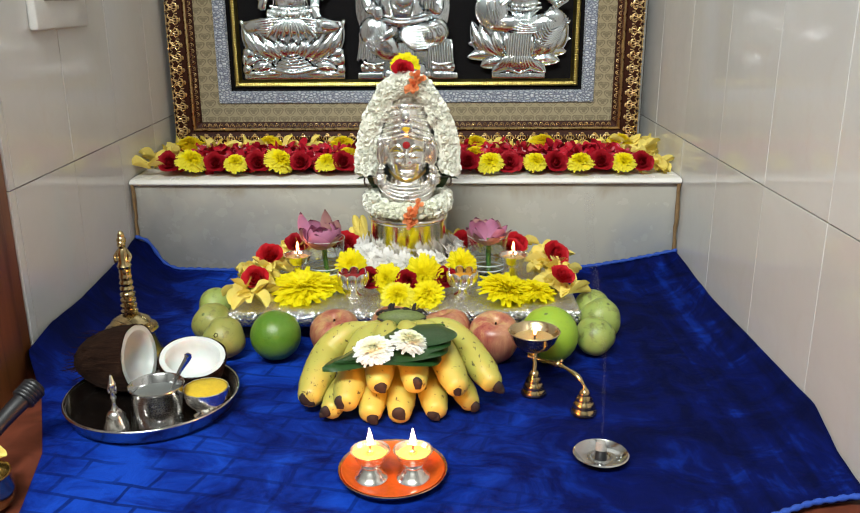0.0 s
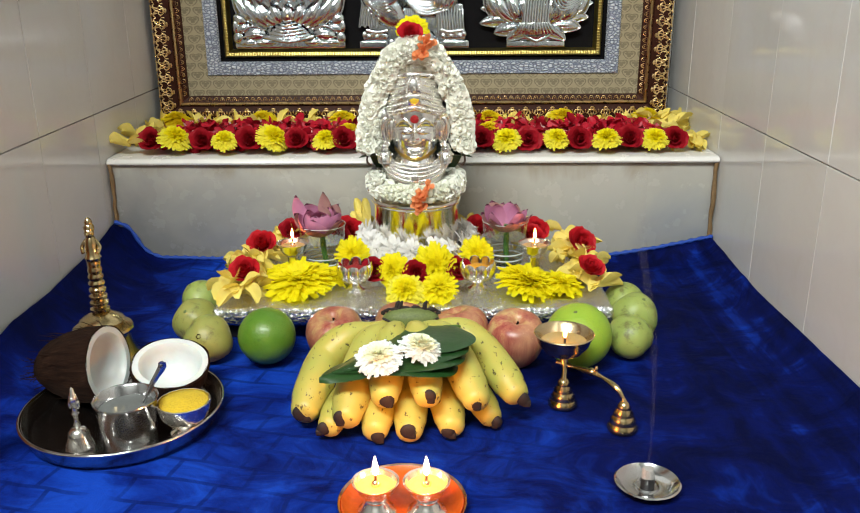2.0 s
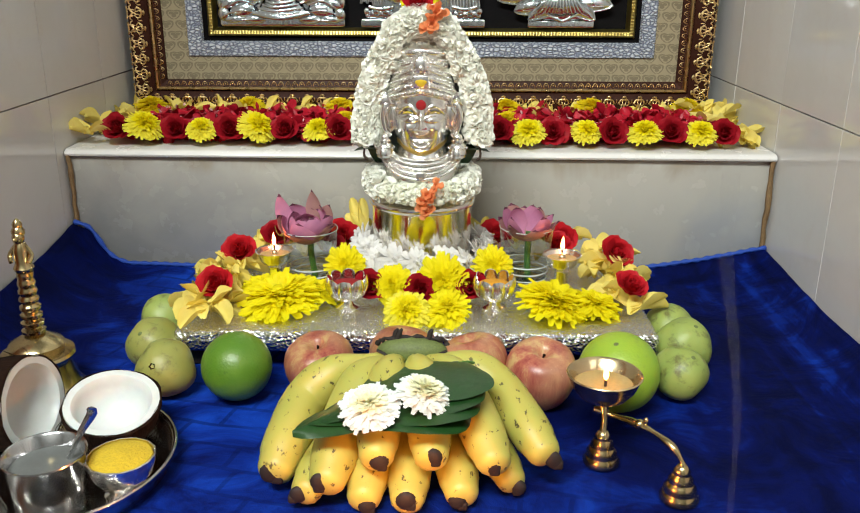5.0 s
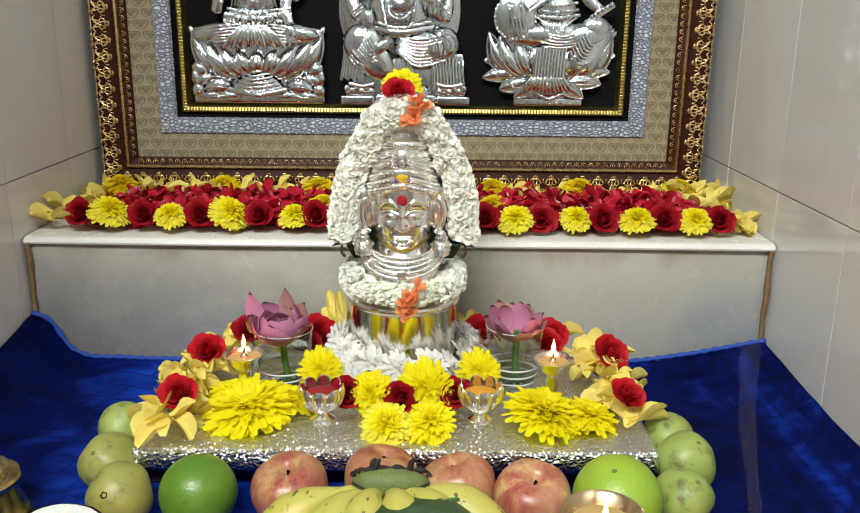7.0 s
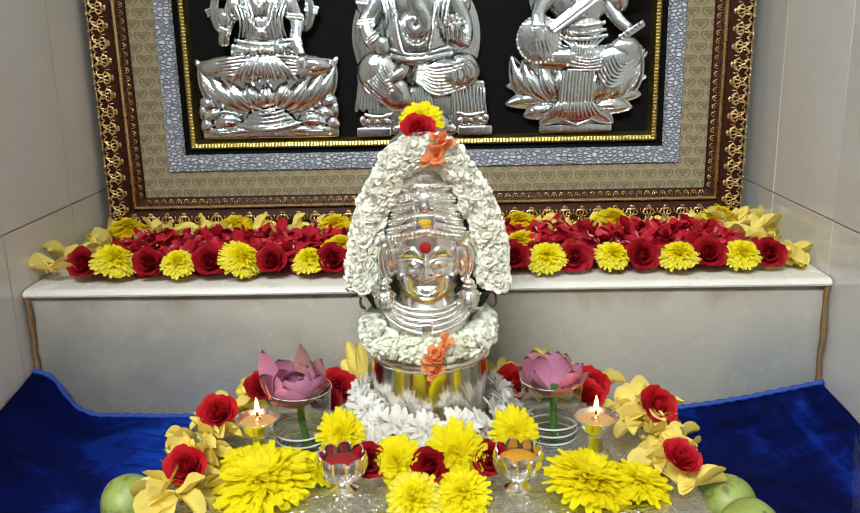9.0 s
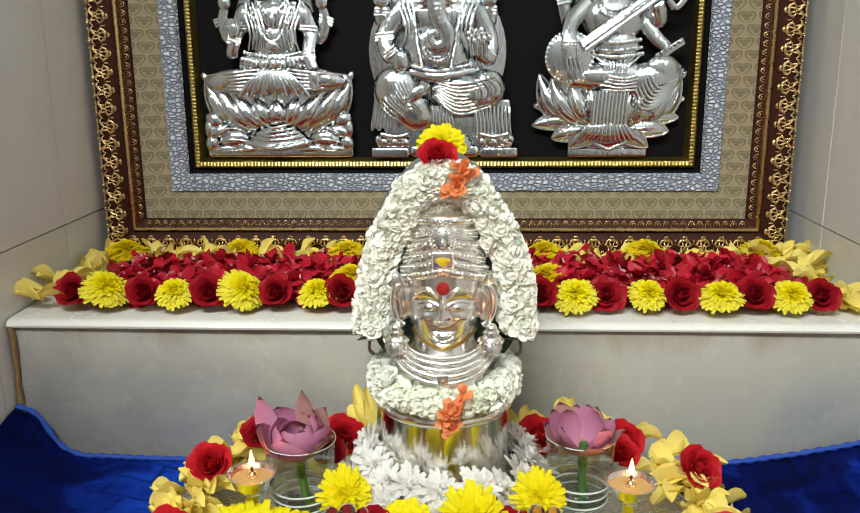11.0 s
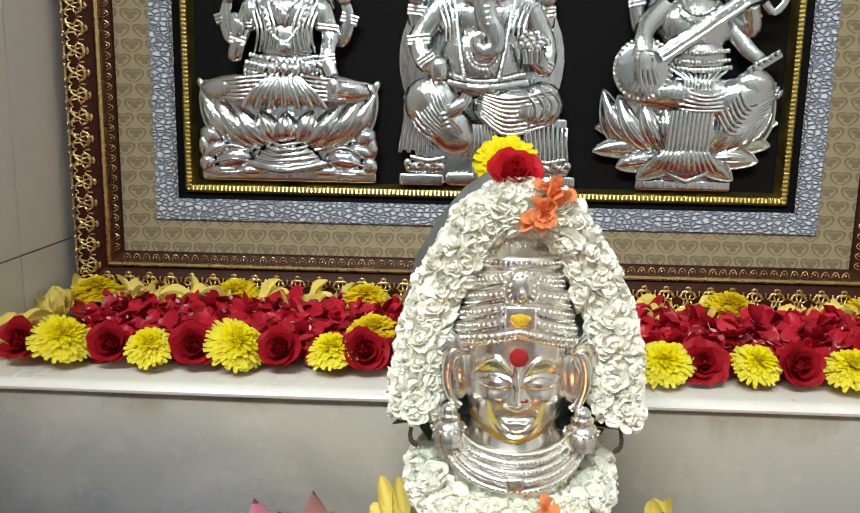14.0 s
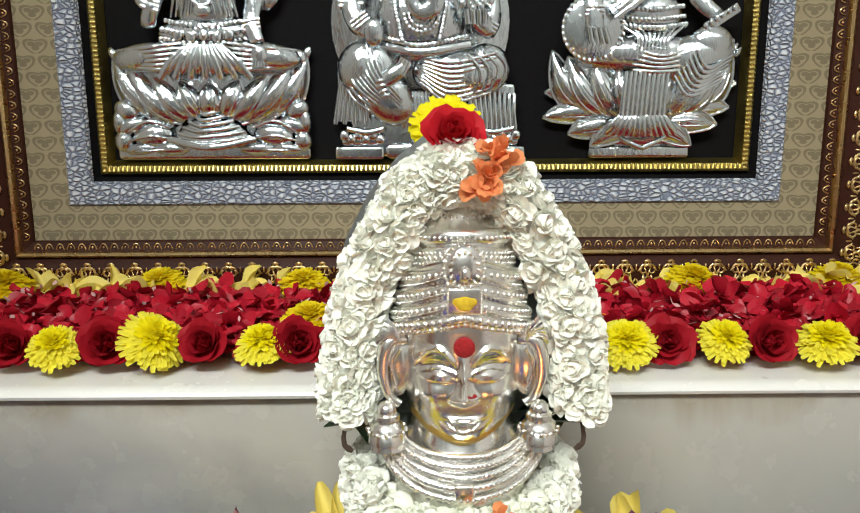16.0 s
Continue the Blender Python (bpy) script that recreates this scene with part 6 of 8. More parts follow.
for x, y, z, rx, ry, L in ((-0.055, -0.150, 0.205, 35, 62, 0.05), (0.055, -0.150, 0.205, 35, -62, 0.05), (-0.045, -0.155, 0.212, 50, 40, 0.045), (0.045, -0.155, 0.212, 50, -40, 0.045), (-0.044, -0.150, 0.245, 50, 40, 0.050), (0.044, -0.150, 0.245, 50, -40, 0.050)):
    b = Build().petal(Matrix(), L, 0.022, 0.1, -0.5, 0.4, 8, 5, 0.45, 0.8)
    s = 1 if x > 0 else -1
    tagged(part("mango_leaf", b, "leaf", normals=False, m=pose(x * 0.55, -0.140, z, 0, 0, -s * 100) @ pose(0, 0, 0, 12, 0, 0)), "dark green leaf tucked behind the silver head", "leaf", "leaves behind the silver head")

for s in (-1, 1):
    b = Build().petal(Matrix(), 0.090, 0.034, 0.05, -0.1, 0.15, 9, 5, 0.5, 0.7)
    tagged(part("mango_leaf", b, "leaf", normals=False, m=pose(s * 0.049, -0.130, 0.190, 90, s * 6, 0)), "dark green leaf standing upright beside the silver face", "leaf", "leaves behind the silver head")

# jasmine blossoms: full domes and open cups of broad rounded petals
def blossoms(mat, count, size, domed):
    out = []
    flip = Matrix.Diagonal((1, 1, -1, 1))
    for k in range(count):
        b = Build()
        R = size * U(0.94, 1.06)
        if k < domed:
            b.ball((0, 0, R * 0.75), (R * 0.92, R * 0.92, R * 0.88), 10, 7)
            for ringk, (n, sz, th, sp, fl) in enumerate(((5, 1.02, 110, 48, 0.28), (4, 1.06, 80, 54, 0.22), (3, 1.10, 52, 64, 0.15))):
                lean = pose(U(-0.12, 0.12) * R, U(-0.12, 0.12) * R, R * 1.75, U(-20, 20), U(-20, 20), 0) @ flip
                for j in range(n):
                    b.shell(lean, R * sz * U(0.97, 1.04), 360 * (j + 0.37 * ringk) / n + U(-16, 16), sp, 3, th + U(-12, 12), fl + U(-0.05, 0.10), 0.95, 6, 5, 0.30, wave=0.05)
        else:
            # an open double flower: reflexed outer petals, upright inner ones, a small bud
            b.ball((0, 0, R * 0.55), (R * 0.62, R * 0.62, R * 0.50), 8, 6)
            for n, out_r, L, W, rise, curl, z0 in ((5, 0.40, 1.15, 1.35, 0.50, 0.1, 0.15), (4, 0.32, 1.10, 1.30, 0.95, 0.3, 0.30), (3, 0.18, 0.95, 1.15, 1.40, 0.1, 0.45)):
                first = U(0, 360)
                for j in range(n):
                    m = pose(0, 0, R * z0, 0, 0, first + 360 * j / n + U(-12, 12)) @ pose(0, R * out_r, 0, U(-10, 10), U(-14, 14), 0)
                    b.petal(m, R * L * U(0.9, 1.1), R * W * U(0.9, 1.1), rise + U(-0.2, 0.2), curl + U(-0.4, 0.3), U(0.1, 0.7), 5, 4, 0.62, 0.36, ruffle=U(0.0, 0.07))
        b.tube([(0, 0, -0.006), (0, 0, 0.001)], [0.0009, 0.0018], 5, 1)
        out.append(b.mesh("blossom", [mat, "bud"], 180, False))
    return out


JB = blossoms("jasmine", 12, 0.0063, 0)
NB = blossoms("neck_jasmine", 6, 0.0045, 1)


def garland(label, path, radius, count, buds=None):
    """Blossoms packed round a string; each blossom is a part of its own."""
    t = thing("flower_garland", label, "garland", Matrix.Translation(path[0]))
    o = Vector(path[0])
    part("string", Build().tube([p - o for p in path], radius * 1.0, 10), "jasmine", t)
    n = len(path)
    for k in range(count):
        s = (k + 0.5) / count * (n - 1)
        i = min(int(s), n - 2)
        p = path[i].lerp(path[i + 1], s - i)
        d = (path[i + 1] - path[i]).normalized()
        side_v = d.cross(Vector((0, 1, 0))).normalized()
        fwd = side_v.cross(d).normalized()
        a = k * 2.39996 + U(-0.3, 0.3)
        out_v = side_v * math.cos(a) + fwd * math.sin(a)
        q = p + out_v * radius * U(0.70, 0.95)
        aim = (out_v + d * U(-0.4, 0.4) + Vector((U(-0.25, 0.25), U(-0.25, 0.25), U(-0.1, 0.25)))).normalized()
        m = Matrix.Translation(q - o) @ aim.to_track_quat("Z", "Y").to_matrix().to_4x4() @ pose(0, 0, 0, 0, 0, U(0, 360))
        sc = U(0.92, 1.14)
        kinds = buds if buds and q.y < -0.172 and abs(q.x) < 0.042 else JB
        part("blossom", kinds[rng.randrange(len(kinds))], None, t, m=m @ Matrix.Diagonal((sc, sc, sc, 1)))
    return t


arch = curve_points([(-0.064, -0.160, 0.222), (-0.063, -0.156, 0.245), (-0.058, -0.152, 0.276), (-0.047, -0.152, 0.308), (-0.028, -0.156, 0.342), (-0.010, -0.158, 0.355), (0.008, -0.158, 0.356), (0.028, -0.156, 0.343), (0.048, -0.152, 0.310), (0.060, -0.152, 0.278), (0.065, -0.156, 0.246), (0.066, -0.160, 0.222)], 90)
garland("thick ivory jasmine garland arched over the silver head", arch, 0.0106, 300)
ring_path = [Vector((PCX + 0.056 * math.cos(a), PCY - 0.014 + 0.054 * math.sin(a), 0.174 + 0.006 * math.sin(a))) for a in [2 * math.pi * k / 72 for k in range(73)]]
garland("ivory jasmine garland ring round the neck of the silver pot", ring_path, 0.0085, 290, NB)
for x, r, n, lab in ((PX0 + 0.008, 0.011, 26, "bunch of white jasmine tied to the gilt picture frame"), (PX1 - 0.016, 0.005, 8, "small sprig of white jasmine tied to the gilt picture frame")):
    garland(lab, [Vector((x, 0.252 - r * 0.3, z)) for z in (0.612, 0.622, 0.632, 0.642)], r, n)
for x, s in ((-0.064, -1), (0.066, 1)):
    b = Build().tube(curve_points([(x, -0.166, 0.222), (x + s * 0.002, -0.167, 0.207), (x - s * 0.003, -0.168, 0.202)], 6), [0.0012, 0.0012, 0.0014, 0.0016, 0.002, 0.0012], 6)
    tagged(part("garland_tie", b, "wick"), "dark knotted thread end hanging from the jasmine garland", "thread", "garland thread ends")


def orange_cluster(label, spots):
    x0, y0, z0 = spots[0]
    t = thing("orange_flowers", label, "flower", pose(x0, y0, z0))
    for x, y, z in spots:
        b = Build()
        for j in range(7):
            b.petal(pose(0, 0, 0, U(-30, 60), U(-30, 30), U(0, 360)), U(0.007, 0.0095), U(0.006, 0.0085), U(0.2, 0.9), U(-0.9, 0.2), U(-0.3, 0.6), 5, 4, 0.7, 0.3, ruffle=0.08)
        part("floret", b, "orange", t, m=pose(x - x0, y - y0, z - z0, 60, 0, U(-30, 30)), normals=False)


orange_cluster("pale orange crossandra florets tied into the arched garland", [(0.009, -0.176, 0.350), (0.012, -0.177, 0.356), (0.016, -0.177, 0.364), (0.024, -0.174, 0.362), (0.009, -0.176, 0.357), (0.006, -0.176, 0.349), (0.013, -0.175, 0.370), (0.020, -0.175, 0.370), (0.012, -0.177, 0.351)])
orange_cluster("orange crossandra florets tied into the neck garland", [(0.005, -0.210, 0.150), (0.008, -0.212, 0.159), (0.012, -0.211, 0.168), (0.015, -0.209, 0.178), (0.003, -0.211, 0.164), (0.011, -0.210, 0.152), (0.019, -0.207, 0.183), (0.007, -0.211, 0.171), (0.001, -0.209, 0.155)])
rose("red", sized(-0.005, -0.150, 0.371, 50, -8, 10, 0.74), "bright red rose on top of the silver head")
chrysanthemum("yellow", sized(-0.005, -0.040, 0.372, 58, -6, 0, 1.0), "yellow chrysanthemum tucked behind the red rose")

# glass tumblers with lotuses
def tumbler(m, label):
    t = thing("glass_tumbler", label, "glass", m, "glasses with lotus flowers")
    part("wall", Build().lathe([(0.0272, 0.010), (0.0285, 0.019), (0.0312, 0.042), (0.0328, 0.064)], 44, caps=False), "glass", t)
    part("rim", Build().tube([(0.0328 * math.cos(2 * math.pi * k / 48), 0.0328 * math.sin(2 * math.pi * k / 48), 0.0645) for k in range(49)], 0.0005, 7), "glass_edge", t, "glass rim with its bright glint painted on")
    for z, r in ((0.001, 0.0262), (0.0095, 0.0270), (0.0185, 0.0284)):
        part("ring", Build().tube([(r * math.cos(2 * math.pi * k / 48), r * math.sin(2 * math.pi * k / 48), z + 0.0008) for k in range(49)], 0.0009, 7), "glass_edge", t, "moulded glass ring with its bright glint painted on")
    part("foot", Build().lathe([(1e-6, 0.0), (0.0255, 0.0), (0.0268, 0.003), (0.0268, 0.0075), (1e-6, 0.0085)], 40), "glass_foot", t, "thick clear glass foot")
    part("water", Build().lathe([(1e-6, 0.0400), (0.0306, 0.0402), (1e-6, 0.0404)], 36), "water", t)
    return t


def lotus(m, label, rings, R):
    """Rounded petals in closed rings; each ring: count, size, tip angle, spread, flare, material."""
    t = thing("lotus_flower", label, "flower", m, "lotus flowers in glasses")
    part("stem", Build().tube(curve_points([(0.002, -0.002, 0.010), (0.001, -0.008, -0.02), (0.003, -0.012, -0.050)], 8), [0.0038] * 8, 8), "green", t)
    for ringk, (n, size, th1, spread, flare, mat, first) in enumerate(rings):
        for k in range(n):
            b = Build().shell(Matrix(), R * size * U(0.96, 1.04), 0, spread, 12, th1 + U(-8, 8), flare + U(-0.04, 0.06), 1.0, 17, 7, 0.62 if ringk < 1 else 0.85, 0, 1)
            part("outer_petal" if mat == "lotus_outer" else "petal", b, [mat, "lotus_tip"], t, m=pose(0, 0, 0, U(-4, 4), U(-4, 4), first + 360 * k / n + U(-9, 9)), normals=False)
    return t


tumbler(pose(-0.133, -0.162, SZ), "clear glass tumbler of water holding a mauve lotus")
tumbler(pose(0.127, -0.146, SZ), "clear glass tumbler of water holding a pale lotus")
lo = lotus(pose(-0.134, -0.164, SZ + 0.050, 14, -4, 0) @ Matrix.Diagonal((1.06, 1.0, 1.02, 1)), "mauve pink lotus with dark pointed tips in a glass", [(4, 0.66, 150, 70, 0.0, "lotus", 250), (5, 0.82, 138, 62, 0.03, "lotus", 225), (5, 0.96, 122, 56, 0.06, "lotus", 262), (5, 1.04, 96, 50, 0.16, "lotus_outer", 190), (4, 1.14, 76, 50, 0.22, "lotus_outer", 245)], 0.0262)
lotus(pose(0.127, -0.148, SZ + 0.050, 10, 0, 0) @ Matrix.Diagonal((1.04, 1.0, 1.0, 1)), "pale pink lotus cup with brownish outer petals in a glass", [(4, 0.80, 116, 46, 0.16, "lotus", 40), (5, 0.92, 108, 40, 0.22, "lotus", 10), (6, 1.00, 90, 38, 0.24, "lotus_outer", 50), (5, 1.04, 78, 40, 0.20, "lotus_outer", 20)], 0.0262)
for ang, off, mat in ((-40, -0.008, "lotus"), (4, 0.006, "lotus_outer")):
    b = Build().shell(Matrix(), 0.028, 0, 24, 30, 116, 0.20, 1.15, 13, 7, 1.3, 0, 1)
    part("outer_petal", b, [mat, "lotus_tip"], lo, "dark pointed petal", m=pose(off, -0.010, 0.008, 0, 0, 90 - ang), normals=False)


# small oil lamps
def flame_parts(parent, x, y, z, s=1.0, lean=0.0):
    part("wick", Build().tube([(x, y, z - 0.006), (x, y, z + 0.003)], 0.0013, 7), "wick", parent)
    pr = [(1e-6, 0.0), (0.0016, 0.002), (0.0025, 0.005), (0.0025, 0.008), (0.0017, 0.0125), (0.0007, 0.0165), (1e-6, 0.0195)]
    b = Build().lathe([(r * s, h * s) for r, h in pr], 14)
    part("flame", b, "flame" if s >= 1 else "small_flame", parent, "small bright flame", m=pose(x, y, z + 0.0015, 0, lean, 0))


def pedestal_lamp(m, label, group, mats=("silver", "silver"), s=1.0, tall=0.0, fl=1.0):
    t = thing("oil_lamp", label, "oil lamp", m, group)
    lift = tall
    pr = [(1e-6, 0.0), (0.0188, 0.0), (0.0195, 0.0015), (0.0180, 0.0045), (0.0150, 0.0065), (0.0145, 0.0085), (0.0110, 0.0120), (0.0098, 0.0150), (0.0110, 0.0172), (0.0095, 0.0190)]
    if tall:
        pr = [(r * (0.8 if z > 0.010 else 1.0), z if z < 0.0125 else z + lift) for r, z in pr]
    part("pedestal", Build().lathe([(r * s, z * s) for r, z in pr], 28), mats[0], t)
    up = pose(0, 0, lift)
    pr = [(0.0095, 0.0190), (0.0140, 0.0215), (0.0175, 0.0262), (0.0200, 0.0330), (0.0222, 0.0352), (0.0225, 0.0364), (0.0200, 0.0358), (0.0168, 0.0285), (0.0120, 0.0240), (1e-6, 0.0230)]
    part("bowl", Build().lathe([(r * s, z * s) for r, z in pr], 32), mats[1], t, m=up)
    part("ghee", Build().lathe([(1e-6, 0.0310 * s), (0.0180 * s, 0.0312 * s), (1e-6, 0.0318 * s)], 24), "ghee", t, "melted golden ghee", m=up)
    part("wick_holder", Build().lathe([(1e-6, 0.028 * s), (0.0044 * s, 0.028 * s), (0.0046 * s, 0.0330 * s), (0.0028 * s, 0.0365 * s), (1e-6, 0.0375 * s)], 12), "pale_brass", t, m=up)
    flame_parts(t, 0, 0, 0.040 * s + lift, fl)
    return t


pedestal_lamp(pose(-0.170, -0.196, SZ), "silver pedestal oil lamp burning on the foil stand", "lamps on the stand", s=1.0, fl=0.85, tall=0.012)
pedestal_lamp(pose(0.163, -0.202, SZ), "silver pedestal oil lamp burning on the foil stand", "lamps on the stand", s=1.0, fl=0.85, tall=0.012)


def petal_cup(m, label, powder):
    t = thing("lotus_cup", label, "cup", m, "lotus-shaped powder cups")
    part("foot", Build().lathe([(1e-6, 0.0), (0.0150, 0.0), (0.0152, 0.0025), (0.0085, 0.006), (0.0070, 0.010), (0.0095, 0.0125), (1e-6, 0.0135)], 26), "silver", t)
    rows = [(0.0090, 0.0125), (0.0185, 0.0150), (0.0240, 0.0215), (0.0262, 0.0300), (0.0258, 0.0370), (0.0240, 0.0415), (0.0228, 0.0410), (0.0243, 0.0365), (0.0246, 0.0300), (0.0222, 0.0225), (0.0160, 0.0172), (1e-6, 0.0160)]
    b, nn = Build(), 96
    q = []
    for r, z in rows:
        for j in range(nn):
            a = 2 * math.pi * j / nn
            lobe = abs(math.cos(4 * a)) ** 0.6
            rr = r * (0.88 + 0.14 * lobe)
            q.append((rr * math.cos(a), rr * math.sin(a), 0.0125 + (z - 0.0125) * (0.80 + 0.20 * lobe)))
    b.sheet(q, len(rows), nn, 0, None, True)
    part("bowl", b, "silver", t)
    b = Build().lathe([(1e-6, 0.028), (0.0205, 0.0285), (0.0190, 0.0310), (0.012, 0.0335), (1e-6, 0.0345)], 24)
    part("powder", b, powder, t, "heaped coloured powder")
    return t


petal_cup(pose(-0.080, -0.252, SZ) @ Matrix.Diagonal((0.92, 0.92, 0.94, 1)), "silver lotus-petal cup heaped with red kumkum powder", "kumkum")
petal_cup(pose(0.083, -0.249, SZ, 0, 0, 10) @ Matrix.Diagonal((0.92, 0.92, 0.94, 1)), "silver lotus-petal cup heaped with orange turmeric powder", "saffron")

# yellow blooms and roses on the stand
chrysanthemum("big", sized(-0.154, -0.258, SZ + 0.012, 14, -4, 0, 0.98), "very large yellow chrysanthemum on the silver foil", "large yellow chrysanthemums")
chrysanthemum("big2", sized(-0.118, -0.232, SZ + 0.010, 8, 10, 40, 0.78), "ragged yellow chrysanthemum behind the larger one", "large yellow chrysanthemums")
chrysanthemum("big2", sized(-0.178, -0.222, SZ + 0.010, 8, -8, 80, 0.72), "ragged yellow chrysanthemum behind the larger one", "large yellow chrysanthemums")
chrysanthemum("big", sized(0.148, -0.264, SZ + 0.012, 12, 3, 60, 0.92), "very large yellow chrysanthemum on the silver foil", "large yellow chrysanthemums")
chrysanthemum("big2", sized(0.193, -0.262, SZ + 0.009, 8, 12, 10, 0.80), "ragged yellow chrysanthemum beside the larger one", "large yellow chrysanthemums")
chrysanthemum("big2", sized(0.150, -0.222, SZ + 0.008, 8, 6, 100, 0.62), "ragged yellow chrysanthemum behind the larger one", "large yellow chrysanthemums")
for x, y, z, rx, s, kind in ((-0.030, -0.238, 0.022, 62, 1.0, "yellow"), (-0.012, -0.290, 0.012, 38, 1.0, "lemon2"), (0.032, -0.286, 0.014, 30, 0.98, "prop"), (0.027, -0.232, 0.026, 72, 1.15, "prop"), (-0.086, -0.205, 0.034, 70, 0.9, "prop"), (0.084, -0.205, 0.034, 70, 0.9, "prop")):
    chrysanthemum(kind, sized(x, y, SZ + z, rx, U(-8, 8), U(-10, 10), s), "yellow chrysanthemum propped up in front of the silver pot", "yellow flowers before the pot")
for x, y, z, rx in ((-0.055, -0.232, 0.018, 62), (0.001, -0.238, 0.016, 65), (0.056, -0.230, 0.018, 62)):
    rose("dark", sized(x, y, SZ + z, rx, U(-8, 8), U(-8, 8), 0.86), "dark red rose between the yellow flowers", "red roses before the pot")
for x, y, rx, ry, s, kind in ((-0.222, -0.252, 46, -10, 0.86, "red"), (-0.222, -0.140, 40, -14, 0.9, "red"), (0.229, -0.250, 24, 20, 0.8, "red"), (0.234, -0.136, 52, 12, 0.92, "red"), (-0.190, -0.078, 40, 0, 0.9, "dark"), (-0.104, -0.080, 50, 0, 1.0, "red"), (0.092, -0.078, 45, 0, 1.0, "red"), (0.178, -0.080, 50, 0, 0.9, "red"), (-0.116, -0.112, 40, 0, 0.8, "dark"), (0.168, -0.108, 30, 20, 0.8, "red")):
    rose(kind, sized(x, y - 0.006, SZ + 0.026, rx, ry, U(-20, 20), s * 1.02), "bright red rose bedded in yellow petals on the stand", "roses round the stand")
for p, q, n, lab in (((-0.226, -0.288, SZ), (-0.228, -0.200, SZ), 22, "soft yellow petals spilling over the foil edge"), ((-0.235, -0.200, SZ), (-0.215, -0.075, SZ), 28, "soft yellow petals along the edge of the stand"),
                     ((-0.20, -0.070, SZ + 0.01), (-0.075, -0.066, SZ + 0.012), 24, "soft yellow petals heaped behind the lotus glass"), ((0.065, -0.066, SZ + 0.012), (0.20, -0.070, SZ + 0.01), 26, "soft yellow petals heaped behind the lotus glass"),
                     ((0.222, -0.10, SZ), (0.230, -0.225, SZ), 28, "soft yellow petals along the edge of the stand"), ((0.228, -0.275, SZ), (0.236, -0.265, SZ), 3, "single soft yellow petals on the foil corner")):
    petal_pile(lab, line(p, q, n, 0.012 if n > 3 else 0.004, 0.014 if n > 3 else 0.004))
# two tall upright petals behind the lotus and pot
for x, y in ((-0.078, -0.070), (-0.085, -0.066), (0.125, -0.068)):
    tagged(part("petal", LP[1 if x < 0 else 4], None, m=pose(x, y, SZ + 0.034, 70, U(-20, 20), U(-30, 30)) @ Matrix.Diagonal((0.9, 0.9, 0.9, 1))), "soft yellow petal standing upright behind the flowers", "petal", "upright yellow petals")


# ---- fruit in front of the stand ----
def round_fruit(name, m, r, mat, label, squash=0.95, neck=0.0, lumps=0.0, group="", eye=False):
    t = thing(name, label, "fruit", m, group)
    prof = []
    for i in range(23):
        a = math.pi * i / 22
        rr = math.sin(a) * (1 + neck * math.cos(a))
        prof.append((max(rr * r, 1e-6), r * squash * (1 - math.cos(a))))
    ph = U(0, 6)
    b = Build().lathe(prof, 30, wobble=(lambda a, z: 1 + lumps * (math.sin(3 * a + ph) + 0.6 * math.sin(5 * a + 40 * z + ph))) if lumps else None)
    part("flesh", b, mat, t)
    b = Build()
    zt = 2 * r * squash
    if eye:
        for k in range(5):
            b.petal(pose(0, 0, zt - 0.0012, 0, 0, 72 * k + U(-10, 10)), 0.0040, 0.0034, 0.35, 0.4, 0.3, 4, 3, 0.5, 0.6)
        b.ball((0, 0, zt - 0.001), (0.0030, 0.0026, 0.0010), 8, 5)
        part("calyx", b, "husk", t, "dried brown calyx", normals=False)
    else:
        b.ball((0, 0, zt - 0.0004), (0.0026, 0.0024, 0.0010), 10, 6)
        part("stem_scar", b, "banana_crown", t)
    return t


def tilted(x, y, z, r, rx, ry, rz):
    """Turns a fruit about its middle."""
    return pose(x, y, z + r) @ pose(0, 0, 0, rx, ry, rz) @ pose(0, 0, -r)


FZ = 0.0055
round_fruit("sweet_lime", tilted(-0.176, -0.374, FZ, 0.0345, -20, 10, 0), 0.0345, "lime", "deep green sweet lime on the blue cloth", 0.99, group="sweet limes")
round_fruit("sweet_lime", tilted(0.196, -0.386, FZ, 0.0392, 20, -12, 0), 0.0392, "yellow_lime", "yellow-green sweet lime on the blue cloth", 0.98, group="sweet limes")
for x, y, r, rx, ry, mat, lab in ((-0.249, -0.370, 0.0290, 58, -22, "yellow_guava", "pale yellow guava with its dried calyx turned outward"), (-0.279, -0.313, 0.0290, 35, -30, "yellow_guava", "yellow-green guava against the silver stand"), (-0.292, -0.236, 0.0275, 10, -30, "guava", "pale green guava at the side of the stand"),
                                  (0.264, -0.362, 0.0268, 30, 10, "guava", "pale green guava at the corner of the stand"), (0.283, -0.300, 0.0295, 20, 20, "guava", "larger pale green guava at the side of the stand"), (0.281, -0.246, 0.0265, 0, 20, "guava", "pale green guava at the side of the stand")):
    round_fruit("guava", tilted(x, y, FZ, r, rx, ry, U(-30, 30)), r, mat, lab, 0.97, 0.07, 0.045, "guavas", "calyx" in lab)


